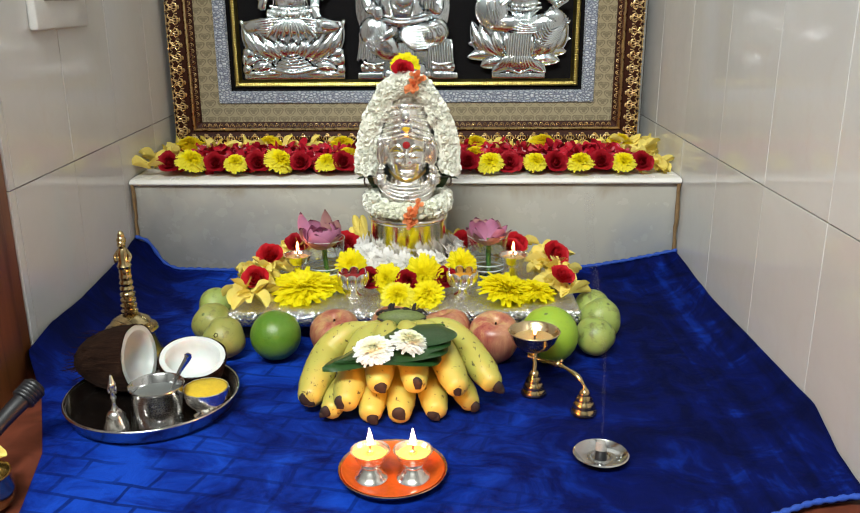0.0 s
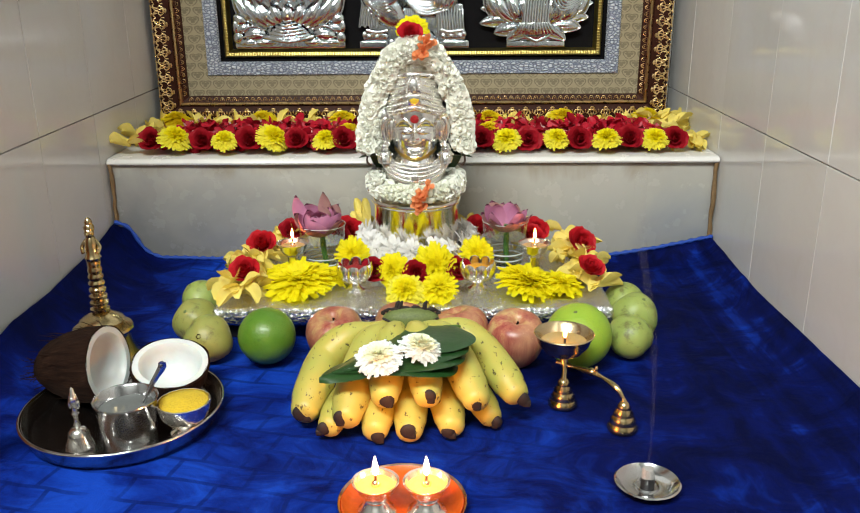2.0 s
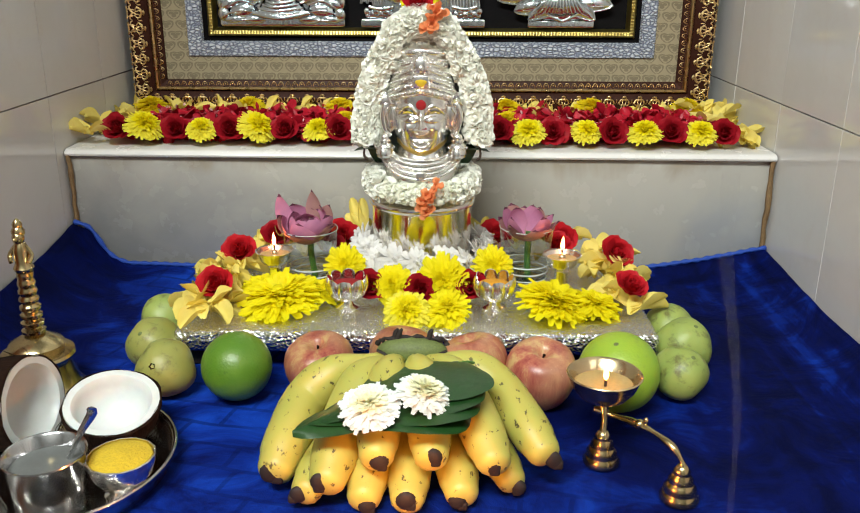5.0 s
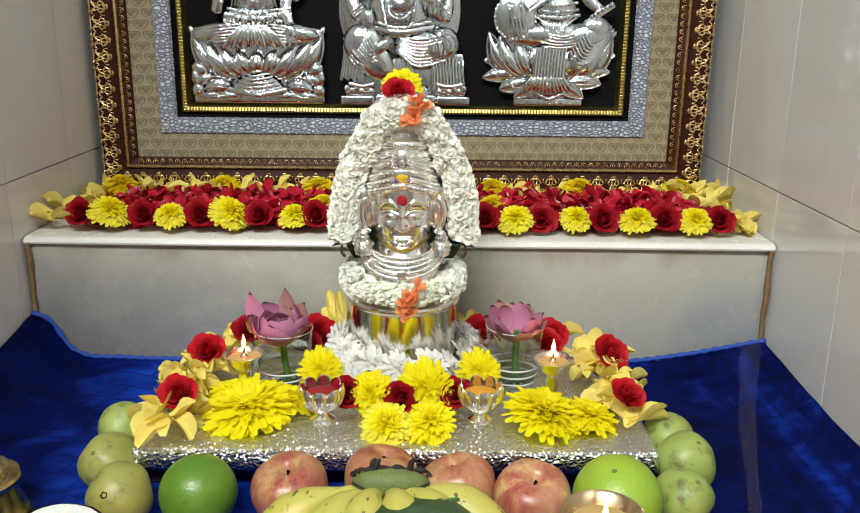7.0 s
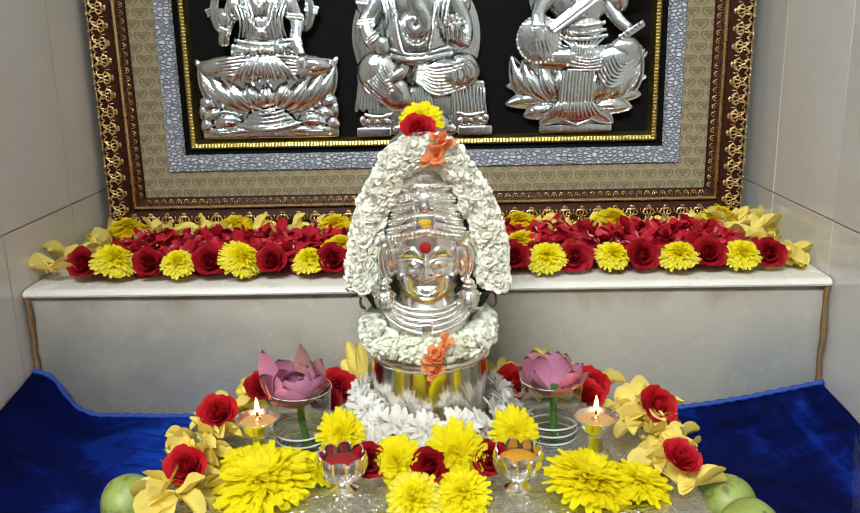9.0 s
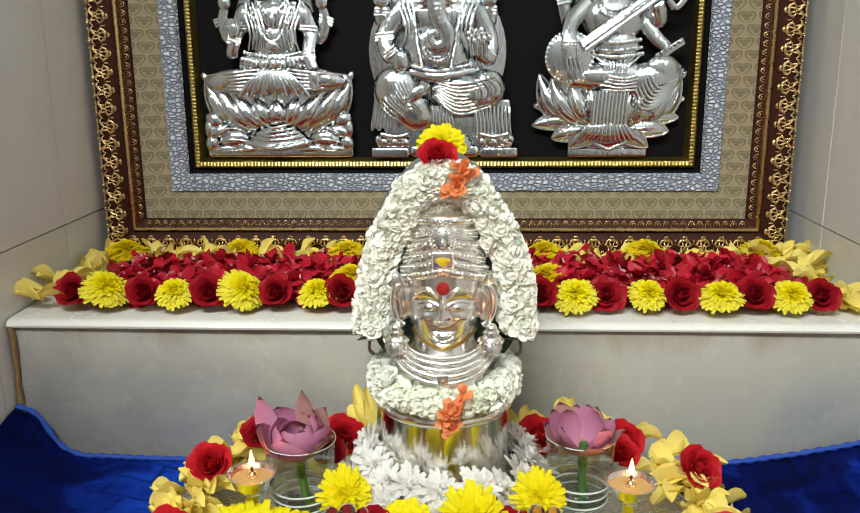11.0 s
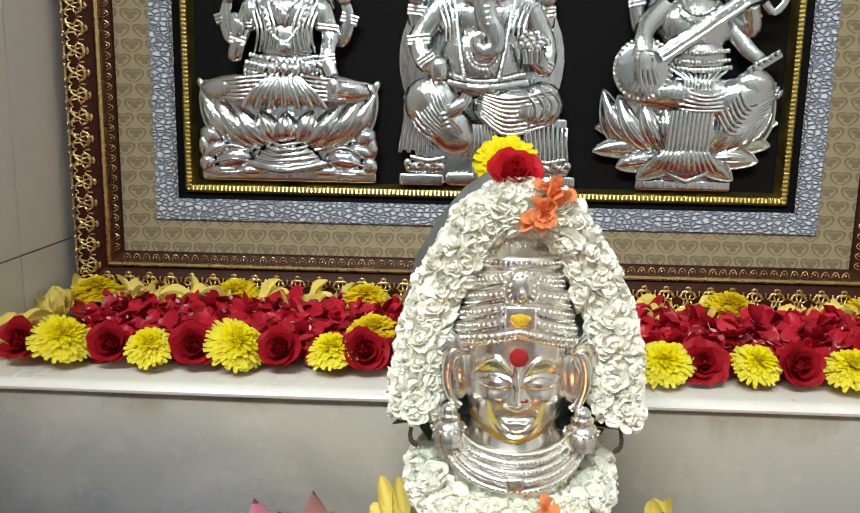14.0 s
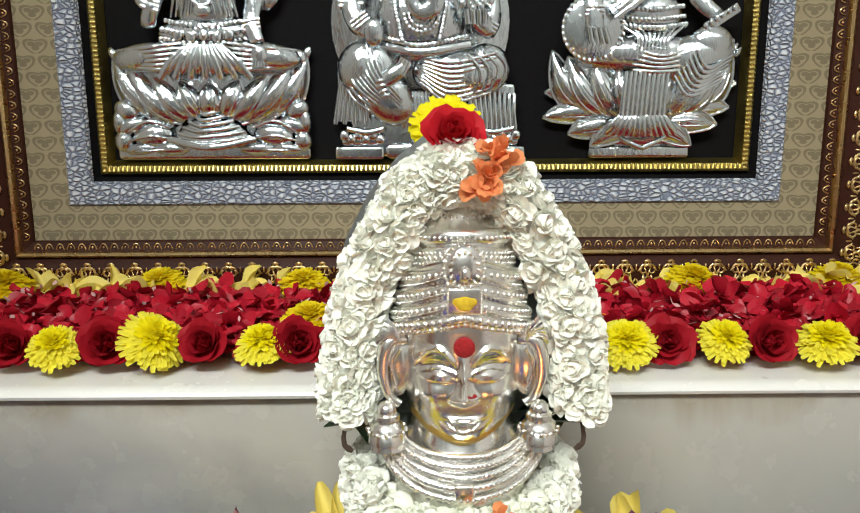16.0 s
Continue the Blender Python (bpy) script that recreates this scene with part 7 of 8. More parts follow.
def apple(m, label):
    t = thing("apple", label, "fruit", m, "apples")
    prof = [(1e-6, 0.0055), (0.008, 0.003), (0.016, 0.001), (0.024, 0.004), (0.031, 0.013), (0.0365, 0.027), (0.0390, 0.040), (0.0380, 0.052), (0.0330, 0.063), (0.0240, 0.0695), (0.0150, 0.0705), (0.0085, 0.0675), (0.0035, 0.0615), (1e-6, 0.060)]
    fine = [(p.x, p.y) for p in curve_points([(r, z, 0) for r, z in prof], 34)]
    fine = [(max(r, 1e-6), z) for r, z in fine]
    part("flesh", Build().lathe(fine, 32, wobble=lambda a, z: 1 + 0.018 * math.sin(5 * a) * (z / 0.07) + 0.012 * math.sin(2 * a + 1)), "apple", t)
    part("stem", Build().tube(curve_points([(0, 0, 0.058), (0.0005, 0, 0.062), (0.0015, 0.0005, 0.0655)], 6), [0.0012, 0.0011, 0.0011, 0.0012, 0.0015, 0.0018], 7), "husk", t)
    return t


for x, y, s, rx, ry, rz in ((-0.094, -0.370, 0.88, 10, -8, 20), (-0.014, -0.352, 0.88, 8, 4, 100), (0.058, -0.366, 0.88, 12, 10, 200), (0.122, -0.380, 0.88, 6, 14, 300)):
    apple(tilted(x, y, FZ, 0.0310, rx, ry, rz) @ Matrix.Diagonal((s, s, s, 1)), "streaked red and yellow apple on the blue cloth")

# bunch of bananas
bunch = thing("banana_bunch", "fanned bunch of ripe spotted yellow bananas", "bananas", pose(0, -0.47, FZ))
BO = Vector((0, -0.47, FZ))
stemp = Vector((-0.005, -0.436, 0.080))
bananas = [((-0.107, -0.528, 0.028), (-0.094, -0.458, 0.050), 0.0205), ((-0.062, -0.552, 0.034), (-0.052, -0.482, 0.058), 0.0195), ((-0.024, -0.552, 0.056), (-0.022, -0.485, 0.070), 0.0180),
           ((0.018, -0.552, 0.056), (0.012, -0.485, 0.071), 0.0180), ((0.066, -0.548, 0.050), (0.046, -0.480, 0.068), 0.0185), ((0.107, -0.524, 0.044), (0.074, -0.458, 0.066), 0.0185),
           ((-0.080, -0.548, 0.020), (-0.062, -0.48, 0.030), 0.0165), ((-0.034, -0.553, 0.0190), (-0.028, -0.48, 0.034), 0.0180), ((0.000, -0.555, 0.0190), (0.002, -0.48, 0.034), 0.0180), ((0.042, -0.546, 0.0190), (0.030, -0.475, 0.034), 0.0180), ((0.082, -0.528, 0.019), (0.056, -0.465, 0.034), 0.0160)]
for k, (tip, mid, r) in enumerate(bananas):
    tip, mid = Vector(tip), Vector(mid)
    out_v = (tip - mid).normalized()
    path = curve_points([stemp + Vector((mid.x * 0.22, 0, 0)), stemp.lerp(mid, 0.40) + Vector((mid.x * 0.25, 0, 0.006)), mid, mid.lerp(tip, 0.6) + Vector((0, 0, 0.002)), tip], 24)
    rad = []
    for i in range(24):
        s = i / 23
        rad.append(r * (0.34 + 0.66 * smooth(0.08, 0.40, s)) * (1 - 0.06 * smooth(0.75, 0.93, s) - 0.14 * smooth(0.90, 1.0, s)))
    b = Build()
    e = path[-1] - BO
    d_v = (path[-1] - path[-2]).normalized()
    dome = [(0.20, 0.97), (0.38, 0.89), (0.52, 0.74), (0.60, 0.55), (0.65, 0.30), (0.66, 0.05)]
    b.tube([p - BO for p in path] + [e + d_v * r * u for u, _ in dome], rad + [rad[-1] * w for _, w in dome], 14, flat=0.97)
    e = e + d_v * r * 0.58
    bn = part("banana", b, "banana", bunch, sharp=60)
    bb = Build()
    off = Vector((U(-0.25, 0.25) * r, 0, U(-0.1, 0.35) * r))
    bb.ball(e + off, (r * U(0.34, 0.50), 0.0036, r * U(0.34, 0.48)), 12, 7, 0, (0, U(-30, 30), 0))
    bb.box(tuple(e + off + Vector((U(-0.3, 0.3) * r, 0.0005, -0.25 * r))), (r * 0.45, 0.0062, r * 0.42), 0.0018)
    part("tip", bb, "banana_end", bn, "blackened banana end")
b = Build()
b.ball((stemp - BO) + Vector((0.004, 0.004, 0.006)), (0.032, 0.013, 0.013), 20, 10, 0, (-25, 0, 0))
arc = [(stemp - BO) + Vector((0.004 - 0.031 * math.cos(math.pi * k / 24), 0.006 + U(-0.001, 0.001), 0.0115 + 0.007 * math.sin(math.pi * k / 24) + U(-0.0008, 0.0012))) for k in range(25)]
b.tube(arc, [U(0.0012, 0.0034) for k in range(25)], 7, 1)
for k in (8, 9, 16):
    b.tube([arc[k], arc[k] + Vector((0.001, 0.0, 0.006)), arc[k] + Vector((0.003, 0.0, 0.009))], [0.003, 0.0026, 0.0012], 6, 1)
b.tube(curve_points([(stemp - BO) + Vector((-0.027, -0.004, 0.010)), (stemp - BO) + Vector((0.004, -0.013, 0.0)), (stemp - BO) + Vector((0.035, -0.004, 0.010))], 12), 0.0013, 6, 1)
part("crown", b, ["banana_crown", "banana_end"], bunch, "green crown with a dried black cut")

# betel leaves and two white flowers on the bananas
leaves = thing("betel_leaves", "stack of glossy dark green betel leaves on the bananas", "leaves", pose(-0.012, -0.514, 0.085, 0, -4, 0))
for k, (dx, dy, dz, rz, rx, ry, L) in enumerate(((-0.006, -0.010, -0.001, 112, 3, 2, 0.132), (0.0, 0.002, 0.0008, 119, 0, 1, 0.136), (0.003, -0.004, 0.0026, 114, 3, 3, 0.128), (0.006, 0.004, 0.0046, 122, 2, 5, 0.128), (0.014, 0.012, 0.0070, 130, 0, 8, 0.120))):
    b = Build()
    nu, nv = 26, 9
    pts = []
    for i in range(nu):
        s = i / (nu - 1)
        w = 0.050 * (1 - s) ** 0.62 * math.sqrt(1 - (1 - min(1.0, 0.02 + s / 0.20)) ** 2) * (1 + 0.42 * math.sin(math.pi * min(1, s * 1.5)))
        for j in range(nv):
            t = 2 * j / (nv - 1) - 1
            y = s * L - 0.010 * abs(t) * (1 - s) ** 3
            z = -0.007 * t * t * (1 - 0.5 * s) - 0.020 * (s - 0.35) ** 2 + 0.0026 * math.cos(7 * s + k) * t * abs(t) + 0.0008 * abs(math.sin(9 * s + 3 * abs(t)))
            pts.append((t * w, y - L * 0.42, z))
    b.sheet(pts, nu, nv)
    lf = part("leaf", b, "leaf", leaves, m=pose(dx, dy, dz, rx, ry, rz), normals=False)
    st = Build().tube(curve_points([(0, -L * 0.42, -0.003), (0, -L * 0.52, -0.006), (0.004, -L * 0.62, -0.014)], 6), 0.0014, 6)
    part("stalk", st, "green", lf)
chrysanthemum("white", sized(-0.029, -0.550, 0.094, 20, -4, 0, 0.98) @ Matrix.Diagonal((1, 1, 0.75, 1)), "white chrysanthemum resting on the betel leaves", "white flowers on the leaves")
chrysanthemum("white", sized(0.012, -0.534, 0.097, 14, 6, 40, 0.98) @ Matrix.Diagonal((1, 1, 0.75, 1)), "white chrysanthemum resting on the betel leaves", "white flowers on the leaves")

# ---- lamps and dishes in front ----
tray = thing("copper_tray", "small round copper tray with a vermilion orange face", "tray", pose(-0.003, -0.670, FZ) @ Matrix.Diagonal((0.96, 0.96, 1, 1)))
b = Build().lathe([(1e-6, 0.0), (0.048, 0.0), (0.054, 0.003), (0.0585, 0.0085), (0.0595, 0.0095), (0.0590, 0.0105), (0.0565, 0.0090), (0.0520, 0.0048), (0.0470, 0.0028), (1e-6, 0.0026)], 48)
part("dish", b, "copper", tray)
part("face", Build().lathe([(1e-6, 0.0034), (0.0480, 0.0038), (0.0530, 0.0066), (0.0562, 0.0096), (0.0552, 0.0101), (0.0520, 0.0074), (0.0470, 0.0046), (1e-6, 0.0042)], 48), "vermilion", tray, "vermilion orange coating")
for x in (-0.0250, 0.0185):
    pedestal_lamp(pose(x, -0.682, FZ + 0.0042), "silver pedestal oil lamp burning on the copper tray", "lamps on the copper tray", ("silver", "silver"), 0.91, fl=1.0)

lamp = thing("twin_foot_lamp", "brass oil lamp bowl on a bent arm with two bell feet", "oil lamp", pose(0.165, -0.470, FZ))
b = Build().lathe([(1e-6, 0.0520), (0.010, 0.0525), (0.020, 0.0580), (0.0275, 0.0675), (0.0315, 0.0780), (0.0325, 0.0790), (0.0315, 0.0800), (0.0290, 0.0785), (0.0255, 0.0700), (0.0180, 0.0620), (1e-6, 0.0590)], 40)
part("bowl", b, "pale_brass", lamp, "shallow brass bowl")
part("oil", Build().lathe([(1e-6, 0.0695), (0.0248, 0.0698), (1e-6, 0.0703)], 30), "ghee", lamp)
flame_parts(lamp, 0.0, -0.006, 0.074, 0.85)
foot = [(1e-6, 0.0), (0.0155, 0.0), (0.0160, 0.0025), (0.0135, 0.0065), (0.0125, 0.0085), (0.0132, 0.0105), (0.0105, 0.0150), (0.0095, 0.0165), (0.0100, 0.0185), (0.0072, 0.0225), (0.0066, 0.0245), (0.0068, 0.0260), (0.0035, 0.0310), (1e-6, 0.0320)]
part("bell_foot", Build().lathe(foot, 28, 0, pose(0.0, -0.012, 0)), "brass", lamp)
part("bell_foot", Build().lathe(foot, 28, 0, pose(0.054, -0.064, 0)), "brass", lamp)
b = Build()
b.tube([(0, -0.012, 0.030), (0.001, -0.008, 0.040), (0, -0.002, 0.053)], [0.0035, 0.0030, 0.0050], 10)
b.tube(curve_points([(-0.008, -0.004, 0.047), (0.006, -0.008, 0.044), (0.020, -0.022, 0.046), (0.034, -0.040, 0.047), (0.046, -0.055, 0.043), (0.053, -0.063, 0.034), (0.054, -0.064, 0.029)], 22), [0.0028 + 0.0008 * math.sin(i) for i in range(22)], 9)
b.ball((0.026, -0.030, 0.0475), (0.0046, 0.0046, 0.0046), 10, 7)
b.ball((0.030, -0.033, 0.0520), (0.0022, 0.0022, 0.004), 8, 6)
part("arm", b, "brass", lamp, "bent cast brass arm")

dish = thing("incense_dish", "small round steel dish holding a burnt incense stub", "dish", pose(0.219, -0.640, FZ) @ Matrix.Diagonal((0.95, 0.95, 1, 1)))
b = Build().lathe([(1e-6, 0.0), (0.022, 0.0), (0.026, 0.003), (0.0305, 0.0075), (0.0315, 0.0080), (0.0300, 0.0090), (0.0255, 0.0048), (0.0210, 0.0024), (0.0120, 0.0026), (0.0112, 0.0042), (0.0100, 0.0026), (1e-6, 0.0022)], 40)
part("plate", b, "steel", dish)
part("stub", Build().lathe([(1e-6, 0.002), (0.0068, 0.002), (0.0064, 0.0125), (1e-6, 0.0130)], 16), "black_plastic", dish, "charred black foot of the incense stub")
part("ash", Build().lathe([(1e-6, 0.0125), (0.0064, 0.0125), (0.0058, 0.0190), (0.0050, 0.0212), (1e-6, 0.0216)], 16, wobble=lambda a, z: 1 + 0.08 * math.sin(3 * a + 300 * z)), "ash", dish, "grey ash top")

smoke = Build()
plume = curve_points([(0.219, -0.640, 0.029), (0.2185, -0.640, 0.075), (0.2150, -0.640, 0.140), (0.2050, -0.640, 0.200), (0.1950, -0.640, 0.250), (0.1920, -0.640, 0.300)], 40)
smoke.tube(plume, [0.0012 + 0.0040 * (i / 39) ** 1.3 + 0.0004 * math.sin(i * 0.9) for i in range(40)], 12, caps=False)
tagged(part("incense_smoke", smoke, "smoke"), "thin wisp of pale smoke rising from the incense stub", "smoke")

# ---- tray with coconut, cup, bowl and bell ----
TX, TY = -0.302, -0.512
thali = thing("round_tray", "wide round steel tray with a raised rim on the cloth", "tray", pose(TX, TY, FZ))
b = Build().lathe([(1e-6, 0.0), (0.092, 0.0), (0.097, 0.003), (0.1005, 0.0175), (0.0990, 0.0175), (0.0955, 0.0052), (0.091, 0.0030), (1e-6, 0.0028)], 64)
part("pan", b, "dark_steel", thali)
b = Build().tube([(0.1015 * math.cos(2 * math.pi * k / 72), 0.1015 * math.sin(2 * math.pi * k / 72), 0.0185) for k in range(73)], 0.0019, 8)
part("rim", b, "steel", thali, "bright rolled steel rim")
TZ = FZ + 0.003


def coconut_half(m, label, point):
    """A hollow half: fibrous shell, thick white flesh, opening along +x."""
    t = thing("coconut_half", label, "coconut", m, "coconut halves")
    R = 0.0425
    out_p = []
    for i in range(13):
        a = math.pi / 2 * i / 12
        out_p.append((max(R * math.cos(a), 1e-6), -R * math.sin(a) * (1 + point)))
    turn = pose(0, 0, 0, 0, 90, 0)
    shell = Build().lathe(list(reversed(out_p)) + [(R * 0.955, 0.001)], 32, 0, turn, wobble=lambda a, z: 1 + 0.02 * math.sin(4 * a + 60 * z) + 0.012 * math.sin(11 * a + 130 * z), caps=False)
    part("shell", shell, "husk", t, "brown fibrous shell")
    fl = [(R * 0.95, -0.004), (R * 0.95, 0.0008), (R * 0.80, 0.0006), (R * 0.74, -0.003)]
    for i in range(1, 10):
        a = math.pi / 2 * i / 9
        fl.append((max(R * 0.74 * math.cos(a), 1e-6), -0.003 - R * 0.70 * math.sin(a)))
    part("flesh", Build().lathe(fl, 40, 0, turn, caps=False), "flesh", t, "thick white coconut flesh")
    hair = Build()
    for k in range(70):
        a, e = U(0, 2 * math.pi), U(0.1, 1.35)
        p = Vector((-R * math.sin(e) * (1 + point), R * math.cos(e) * math.cos(a), R * math.cos(e) * math.sin(a)))
        q = p + Vector((-U(0.006, 0.02), U(-0.006, 0.006), U(-0.006, 0.006))) + p.normalized() * U(0.000, 0.005)
        hair.tube([p, p.lerp(q, 0.5) + p.normalized() * 0.002, q], [0.0005, 0.0004, 0.00015], 3)
    tagged(part("fibre", hair, "husk", t, "loose brown fibres", normals=False), kind="stuff")
    return t


coconut_half(pose(-0.327, -0.478, TZ + 0.046, 0, 0, 0) @ pose(0, 0, 0, 0, -8, -10), "half coconut on its side with long brown husk fibre", 1.05)
coconut_half(pose(-0.264, -0.466, TZ + 0.0405, 0, 0, 0) @ pose(0, 0, 0, 0, -73, -66), "half coconut leaning back, showing its white flesh", 0.0)

cup = thing("steel_cup", "plain stainless steel cup with a spoon in it", "cup", pose(-0.279, -0.562, TZ) @ Matrix.Diagonal((0.97, 0.97, 0.84, 1)))
b = Build().lathe([(1e-6, 0.0), (0.0255, 0.0), (0.0270, 0.002), (0.0285, 0.030), (0.0305, 0.056), (0.0325, 0.0585), (0.0322, 0.0598), (0.0298, 0.0580), (0.0275, 0.030), (0.0258, 0.004), (1e-6, 0.003)], 40)
part("body", b, "steel", cup)
part("water", Build().lathe([(1e-6, 0.046), (0.0284, 0.046), (1e-6, 0.0465)], 30), "still_water", cup)
sp = thing("spoon", "flat steel spoon leaning in the cup", "spoon", pose(-0.279, -0.560, TZ + 0.004))
b = Build().tube(curve_points([(0.0, 0.004, 0.004), (0.012, 0.006, 0.030), (0.024, 0.008, 0.055), (0.036, 0.010, 0.074), (0.034, 0.008, 0.079)], 14), [0.0026, 0.0024, 0.0022, 0.0022, 0.0022, 0.0022, 0.0024, 0.0028, 0.0032, 0.0038, 0.0042, 0.0044, 0.0040, 0.002], 8, 0, None, 0.35, (0, -1, 0.3))
part("handle", b, "steel", sp)
part("scoop", Build().ball((-0.001, 0.003, 0.004), (0.009, 0.007, 0.003), 14, 7), "steel", sp)

bowl = thing("turmeric_bowl", "embossed silver pedestal bowl heaped with yellow turmeric", "bowl", pose(-0.228, -0.544, TZ) @ Matrix.Diagonal((0.94, 0.94, 1, 1)))
b = Build().lathe([(1e-6, 0.0), (0.0165, 0.0), (0.0170, 0.0025), (0.0100, 0.0065), (0.0090, 0.0095), (1e-6, 0.010)], 28)
part("foot", b, "silver", bowl)
wv = lambda a, z: 1 + 0.012 * math.sin(14 * a)
b = Build().lathe([(0.009, 0.0095), (0.0175, 0.0125), (0.0245, 0.0210), (0.0275, 0.0310), (0.0285, 0.0365), (0.0270, 0.0368), (0.0260, 0.0310), (0.0228, 0.0220), (0.0150, 0.0142), (1e-6, 0.013)], 56, wobble=wv)
part("bowl", b, "silver", bowl)
part("powder", Build().lathe([(1e-6, 0.030), (0.0262, 0.0335), (0.0255, 0.0360), (0.016, 0.0385), (1e-6, 0.0395)], 30, wobble=lambda a, z: 1 + 0.01 * math.sin(7 * a)), "turmeric", bowl, "heap of yellow turmeric powder")

bell = thing("hand_bell", "small silver hand bell with a figured handle", "bell", pose(-0.327, -0.570, TZ) @ Matrix.Diagonal((0.80, 0.80, 0.95, 1)))
part("skirt", Build().lathe([(0.0165, 0.0), (0.0172, 0.001), (0.0150, 0.006), (0.0128, 0.012), (0.0120, 0.0175), (0.0085, 0.0215), (0.0040, 0.0230), (1e-6, 0.0235)], 28), "silver", bell)
b = Build().lathe([(0.0035, 0.023), (0.0048, 0.026), (0.0030, 0.029), (0.0026, 0.036), (0.0046, 0.039), (0.0030, 0.042), (0.0030, 0.048), (0.0050, 0.051), (0.0056, 0.055), (0.0042, 0.060), (0.0030, 0.062), (0.0022, 0.067), (1e-6, 0.069)], 16)
b.ball((0.0, -0.003, 0.055), (0.0035, 0.0035, 0.0045), 8, 6)
for s in (-1, 1):
    b.ball((s * 0.0050, 0, 0.049), (0.002, 0.003, 0.005), 8, 6)
part("handle", b, "silver", bell, "figured silver handle")

# ---- tall brass lamp ----
tall = thing("brass_lamp_stand", "tall turned brass lamp stand with a figured finial", "lamp", pose(-0.373, -0.372, FZ) @ Matrix.Diagonal((0.84, 0.84, 1, 1)))
part("foot", Build().lathe([(1e-6, 0.0), (0.050, 0.0), (0.0515, 0.004), (0.047, 0.009), (0.0455, 0.012), (0.0425, 0.014), (0.040, 0.024), (0.0372, 0.030), (0.0360, 0.036), (0.0385, 0.038), (0.0385, 0.041), (1e-6, 0.042)], 44), "brass", tall)
part("drip_plate", Build().lathe([(1e-6, 0.041), (0.0405, 0.041), (0.0420, 0.044), (0.0405, 0.047), (0.0300, 0.049), (0.0305, 0.052), (0.0315, 0.055), (0.0290, 0.058), (0.0180, 0.063), (0.0120, 0.066), (1e-6, 0.067)], 44), "brass", tall)
pr = [(0.0125, 0.064)]
z = 0.066
for k in range(8):
    w = 0.0135 - 0.0006 * k
    pr += [(0.0088, z), (w, z + 0.0022), (w, z + 0.0048), (0.0090, z + 0.0068)]
    z += 0.0082
pr += [(1e-6, z + 0.001)]
part("column", Build().lathe(pr, 28), "brass", tall, "ringed brass column")
b = Build()
b.lathe([(0.010, z), (0.0115, z + 0.003), (0.0085, z + 0.008), (0.0090, z + 0.020), (0.0065, z + 0.027), (0.0040, z + 0.030), (1e-6, z + 0.031)], 16)
b.ball((0, -0.002, z + 0.033), (0.0068, 0.0072, 0.0068), 12, 8)
b.ball((0, -0.008, z + 0.033), (0.0024, 0.005, 0.0024), 8, 6)
b.lathe([(0.0070, z + 0.036), (0.0075, z + 0.040), (0.0050, z + 0.043), (0.0056, z + 0.046), (0.0030, z + 0.050), (1e-6, z + 0.052)], 14)
for s in (-1, 1):
    b.tube(curve_points([(s * 0.006, 0, z + 0.024), (s * 0.0125, -0.002, z + 0.016), (s * 0.010, -0.007, z + 0.010)], 7), 0.0026, 7)
    b.ball((s * 0.0055, 0.004, z + 0.014), (0.004, 0.003, 0.009), 8, 6)
part("finial", b, "brass", tall, "small figured brass finial")

# ---- things at the open side ----
bk = thing("ribbed_handle", "black curved handle with a ribbed cap beside the cloth", "handle", pose(-0.466, -0.662, -0.004))
pth = curve_points([(0.027, -0.050, 0.0), (0.028, -0.035, 0.016), (0.033, -0.005, 0.036), (0.044, 0.030, 0.054), (0.057, 0.056, 0.068)], 20)
part("grip", Build().tube(pth, [0.0070 + 0.0030 * smooth(9, 18, i) for i in range(20)], 14), "black_plastic", bk)
e = pth[-1]
dv = (pth[-1] - pth[-2]).normalized()
cm = Matrix.Translation(e) @ dv.to_track_quat("Z", "Y").to_matrix().to_4x4()
pr = []
for k in range(5):
    pr += [(0.0122, 0.004 * k - 0.004), (0.0136, 0.004 * k - 0.0025), (0.0136, 0.004 * k - 0.001), (0.0122, 0.004 * k)]
part("cap", Build().lathe(pr + [(0.010, 0.019), (1e-6, 0.020)], 22, 0, cm), "black_plastic", bk, "ribbed black cap")
vs = thing("brass_vessel", "small brass vessel with a dry petal on its rim", "vessel", pose(-0.408, -0.712, -0.004))
part("body", Build().lathe([(1e-6, 0.0), (0.020, 0.0), (0.026, 0.006), (0.029, 0.020), (0.026, 0.034), (0.028, 0.038), (0.026, 0.038), (0.024, 0.034), (0.026, 0.020), (1e-6, 0.006)], 32), "brass", vs)
part("dry_petal", LP[2], None, vs, "dry cream petal", m=pose(-0.02, 0.012, 0.038, 0, 10, -60))

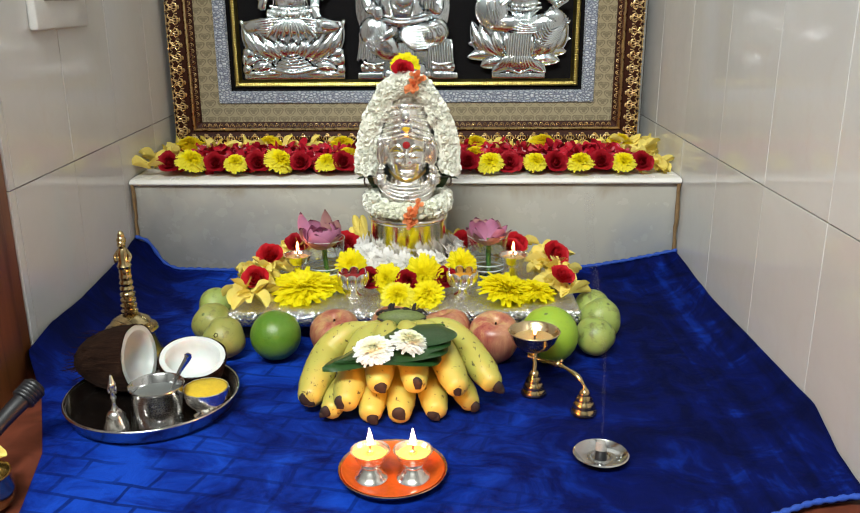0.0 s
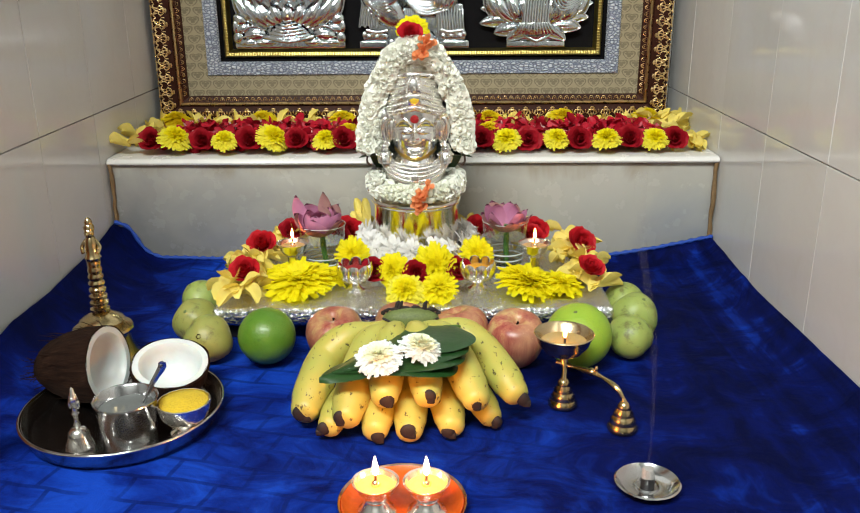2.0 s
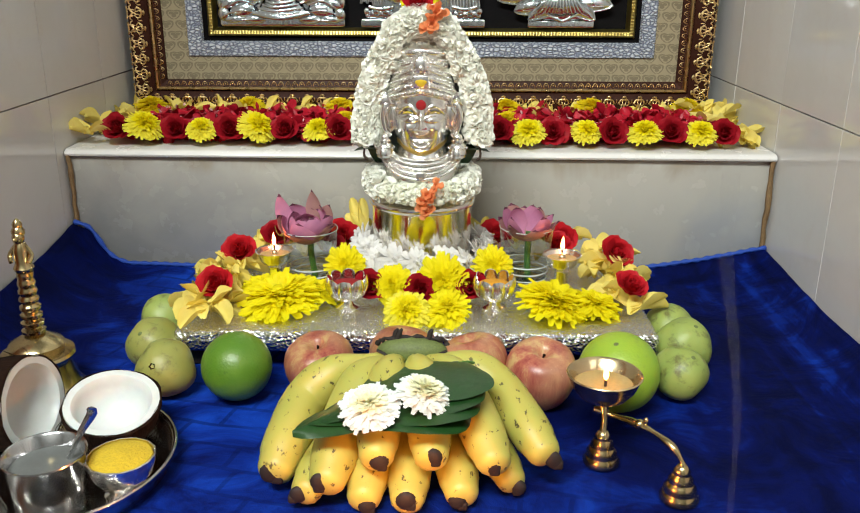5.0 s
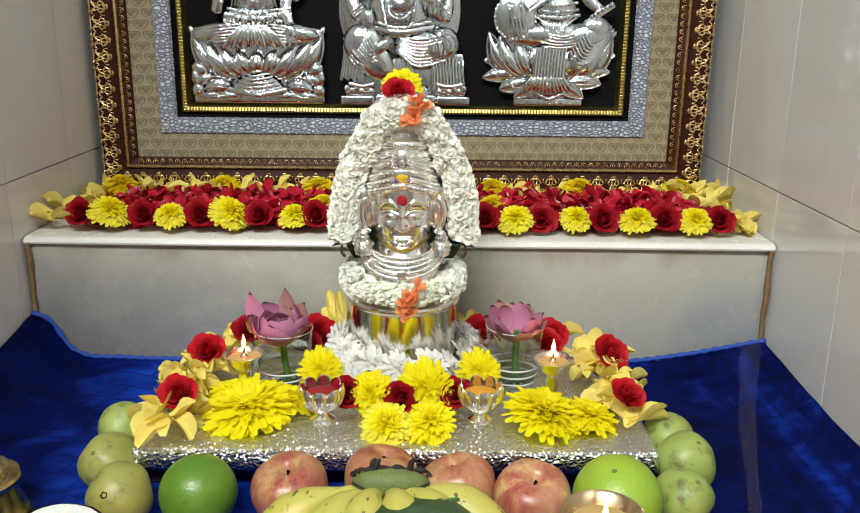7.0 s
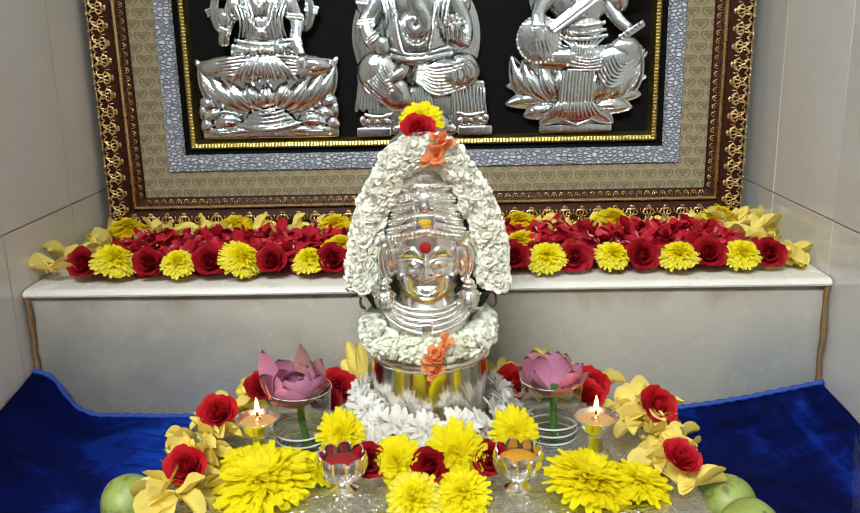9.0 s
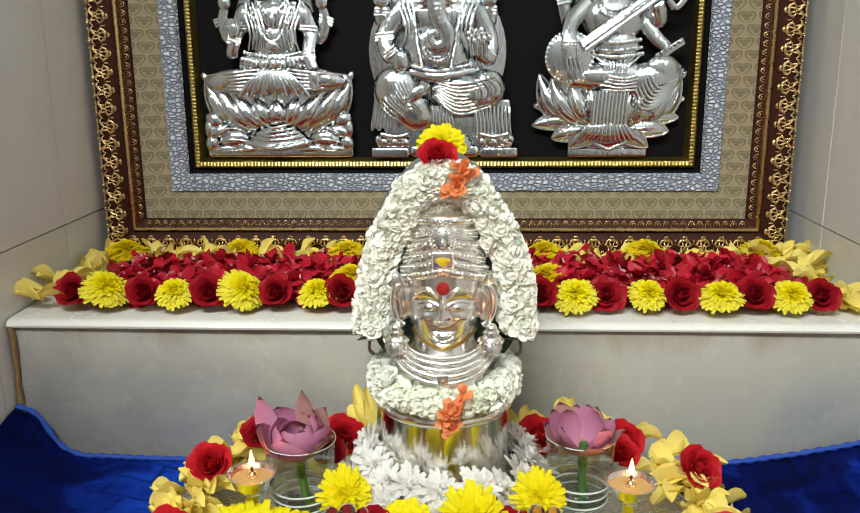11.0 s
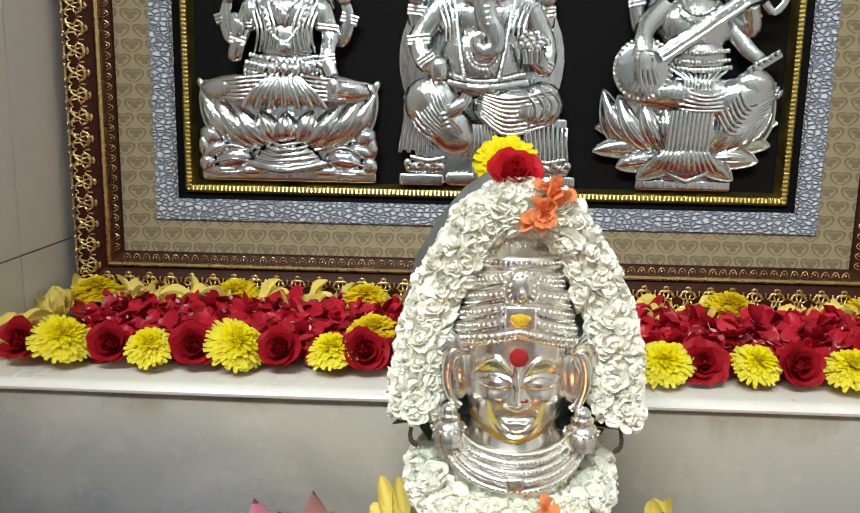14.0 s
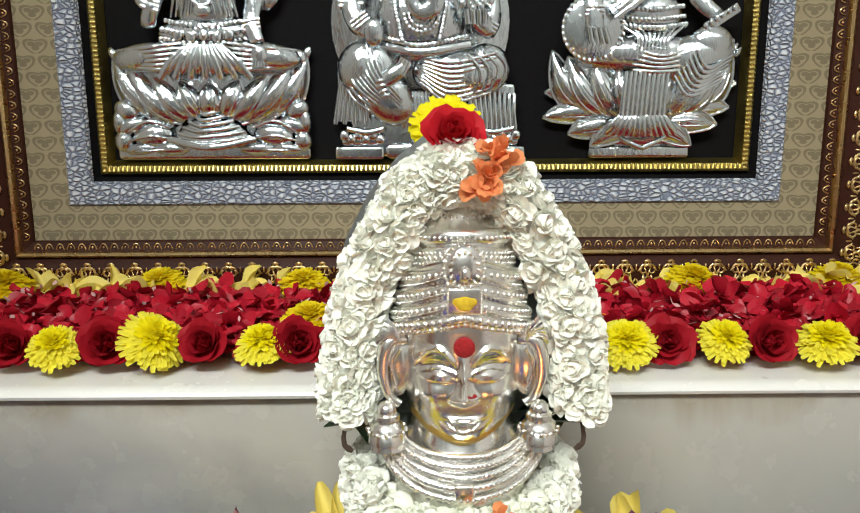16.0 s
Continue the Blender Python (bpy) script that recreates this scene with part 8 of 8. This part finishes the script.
# switch plate on the tiled wall
sw = thing("switch_plate", "white plastic switch plate with grey rockers on the tiles", "switch", pose(XL, -0.203, 0.499))
part("plate", Build().box((0.006, 0, 0), (0.012, 0.172, 0.118), 0.003), "white_plastic", sw)
for k in range(4):
    part("rocker", Build().box((0.0135, -0.045 + 0.030 * k, 0.004), (0.006, 0.026, 0.05), 0.002), "grey_plastic", sw)

# ---- wall tiles ----
TILE_W, TILE_H = 0.186, 0.303
tile_meshes = {}


def tile_mesh(w, h):
    key = (round(w, 4), round(h, 4))
    if key not in tile_meshes:
        e = 0.00025
        v = []
        for d, y in ((0, 0.0), (0, 0.0048), (e, 0.006)):
            v += [(-w / 2 + d, y, -h / 2 + d), (w / 2 - d, y, -h / 2 + d), (w / 2 - d, y, h / 2 - d), (-w / 2 + d, y, h / 2 - d)]
        q = Build().sheet(v, 3, 4, 0, None, True)
        q.f.append((8, 9, 10, 11))
        q.m.append(0)
        tile_meshes[key] = q.mesh("tile", "tile", 30)
    return tile_meshes[key]


def clad(parent, origin, turn, lo_u, hi_u, joint, course, lo_z, hi_z):
    """Tiles on a wall; u runs along the wall from the origin."""
    gap = 0.0015
    us = [lo_u]
    k = math.ceil((lo_u - joint) / TILE_W - 1e-6)
    while joint + k * TILE_W < hi_u - 0.004:
        if joint + k * TILE_W > lo_u + 0.004:
            us.append(joint + k * TILE_W)
        k += 1
    us.append(hi_u)
    zs, z = [], course - TILE_H
    while z < hi_z:
        zs.append(z)
        z += TILE_H
    for u0, u1 in zip(us, us[1:]):
        for z0 in zs:
            za, zb = max(z0, lo_z), min(z0 + TILE_H, hi_z)
            if zb - za < 0.01:
                continue
            m = origin @ pose(0, 0, 0, 0, 0, turn) @ pose((u0 + u1) / 2, 0, (za + zb) / 2, U(-0.12, 0.12), 0, U(-0.12, 0.12))
            part("tile", tile_mesh(u1 - u0 - gap, zb - za - gap), None, parent, m=m)


# face of each tile looks along local +y
clad(wall_west, Matrix.Translation((XL - 0.006, 0, 0)), -90, -YB, 0.405, 0.018, 0.2490, -0.05, 2.28)
clad(wall_east, Matrix.Translation((XR + 0.006, 0, 0)), 90, -1.0, YB, 0.018, 0.2405, -0.05, 2.28)
clad(wall_north, Matrix.Translation((0, YB + 0.006, 0)), 180, -XR, -XL, -0.29, 0.245, -0.05, 2.28)
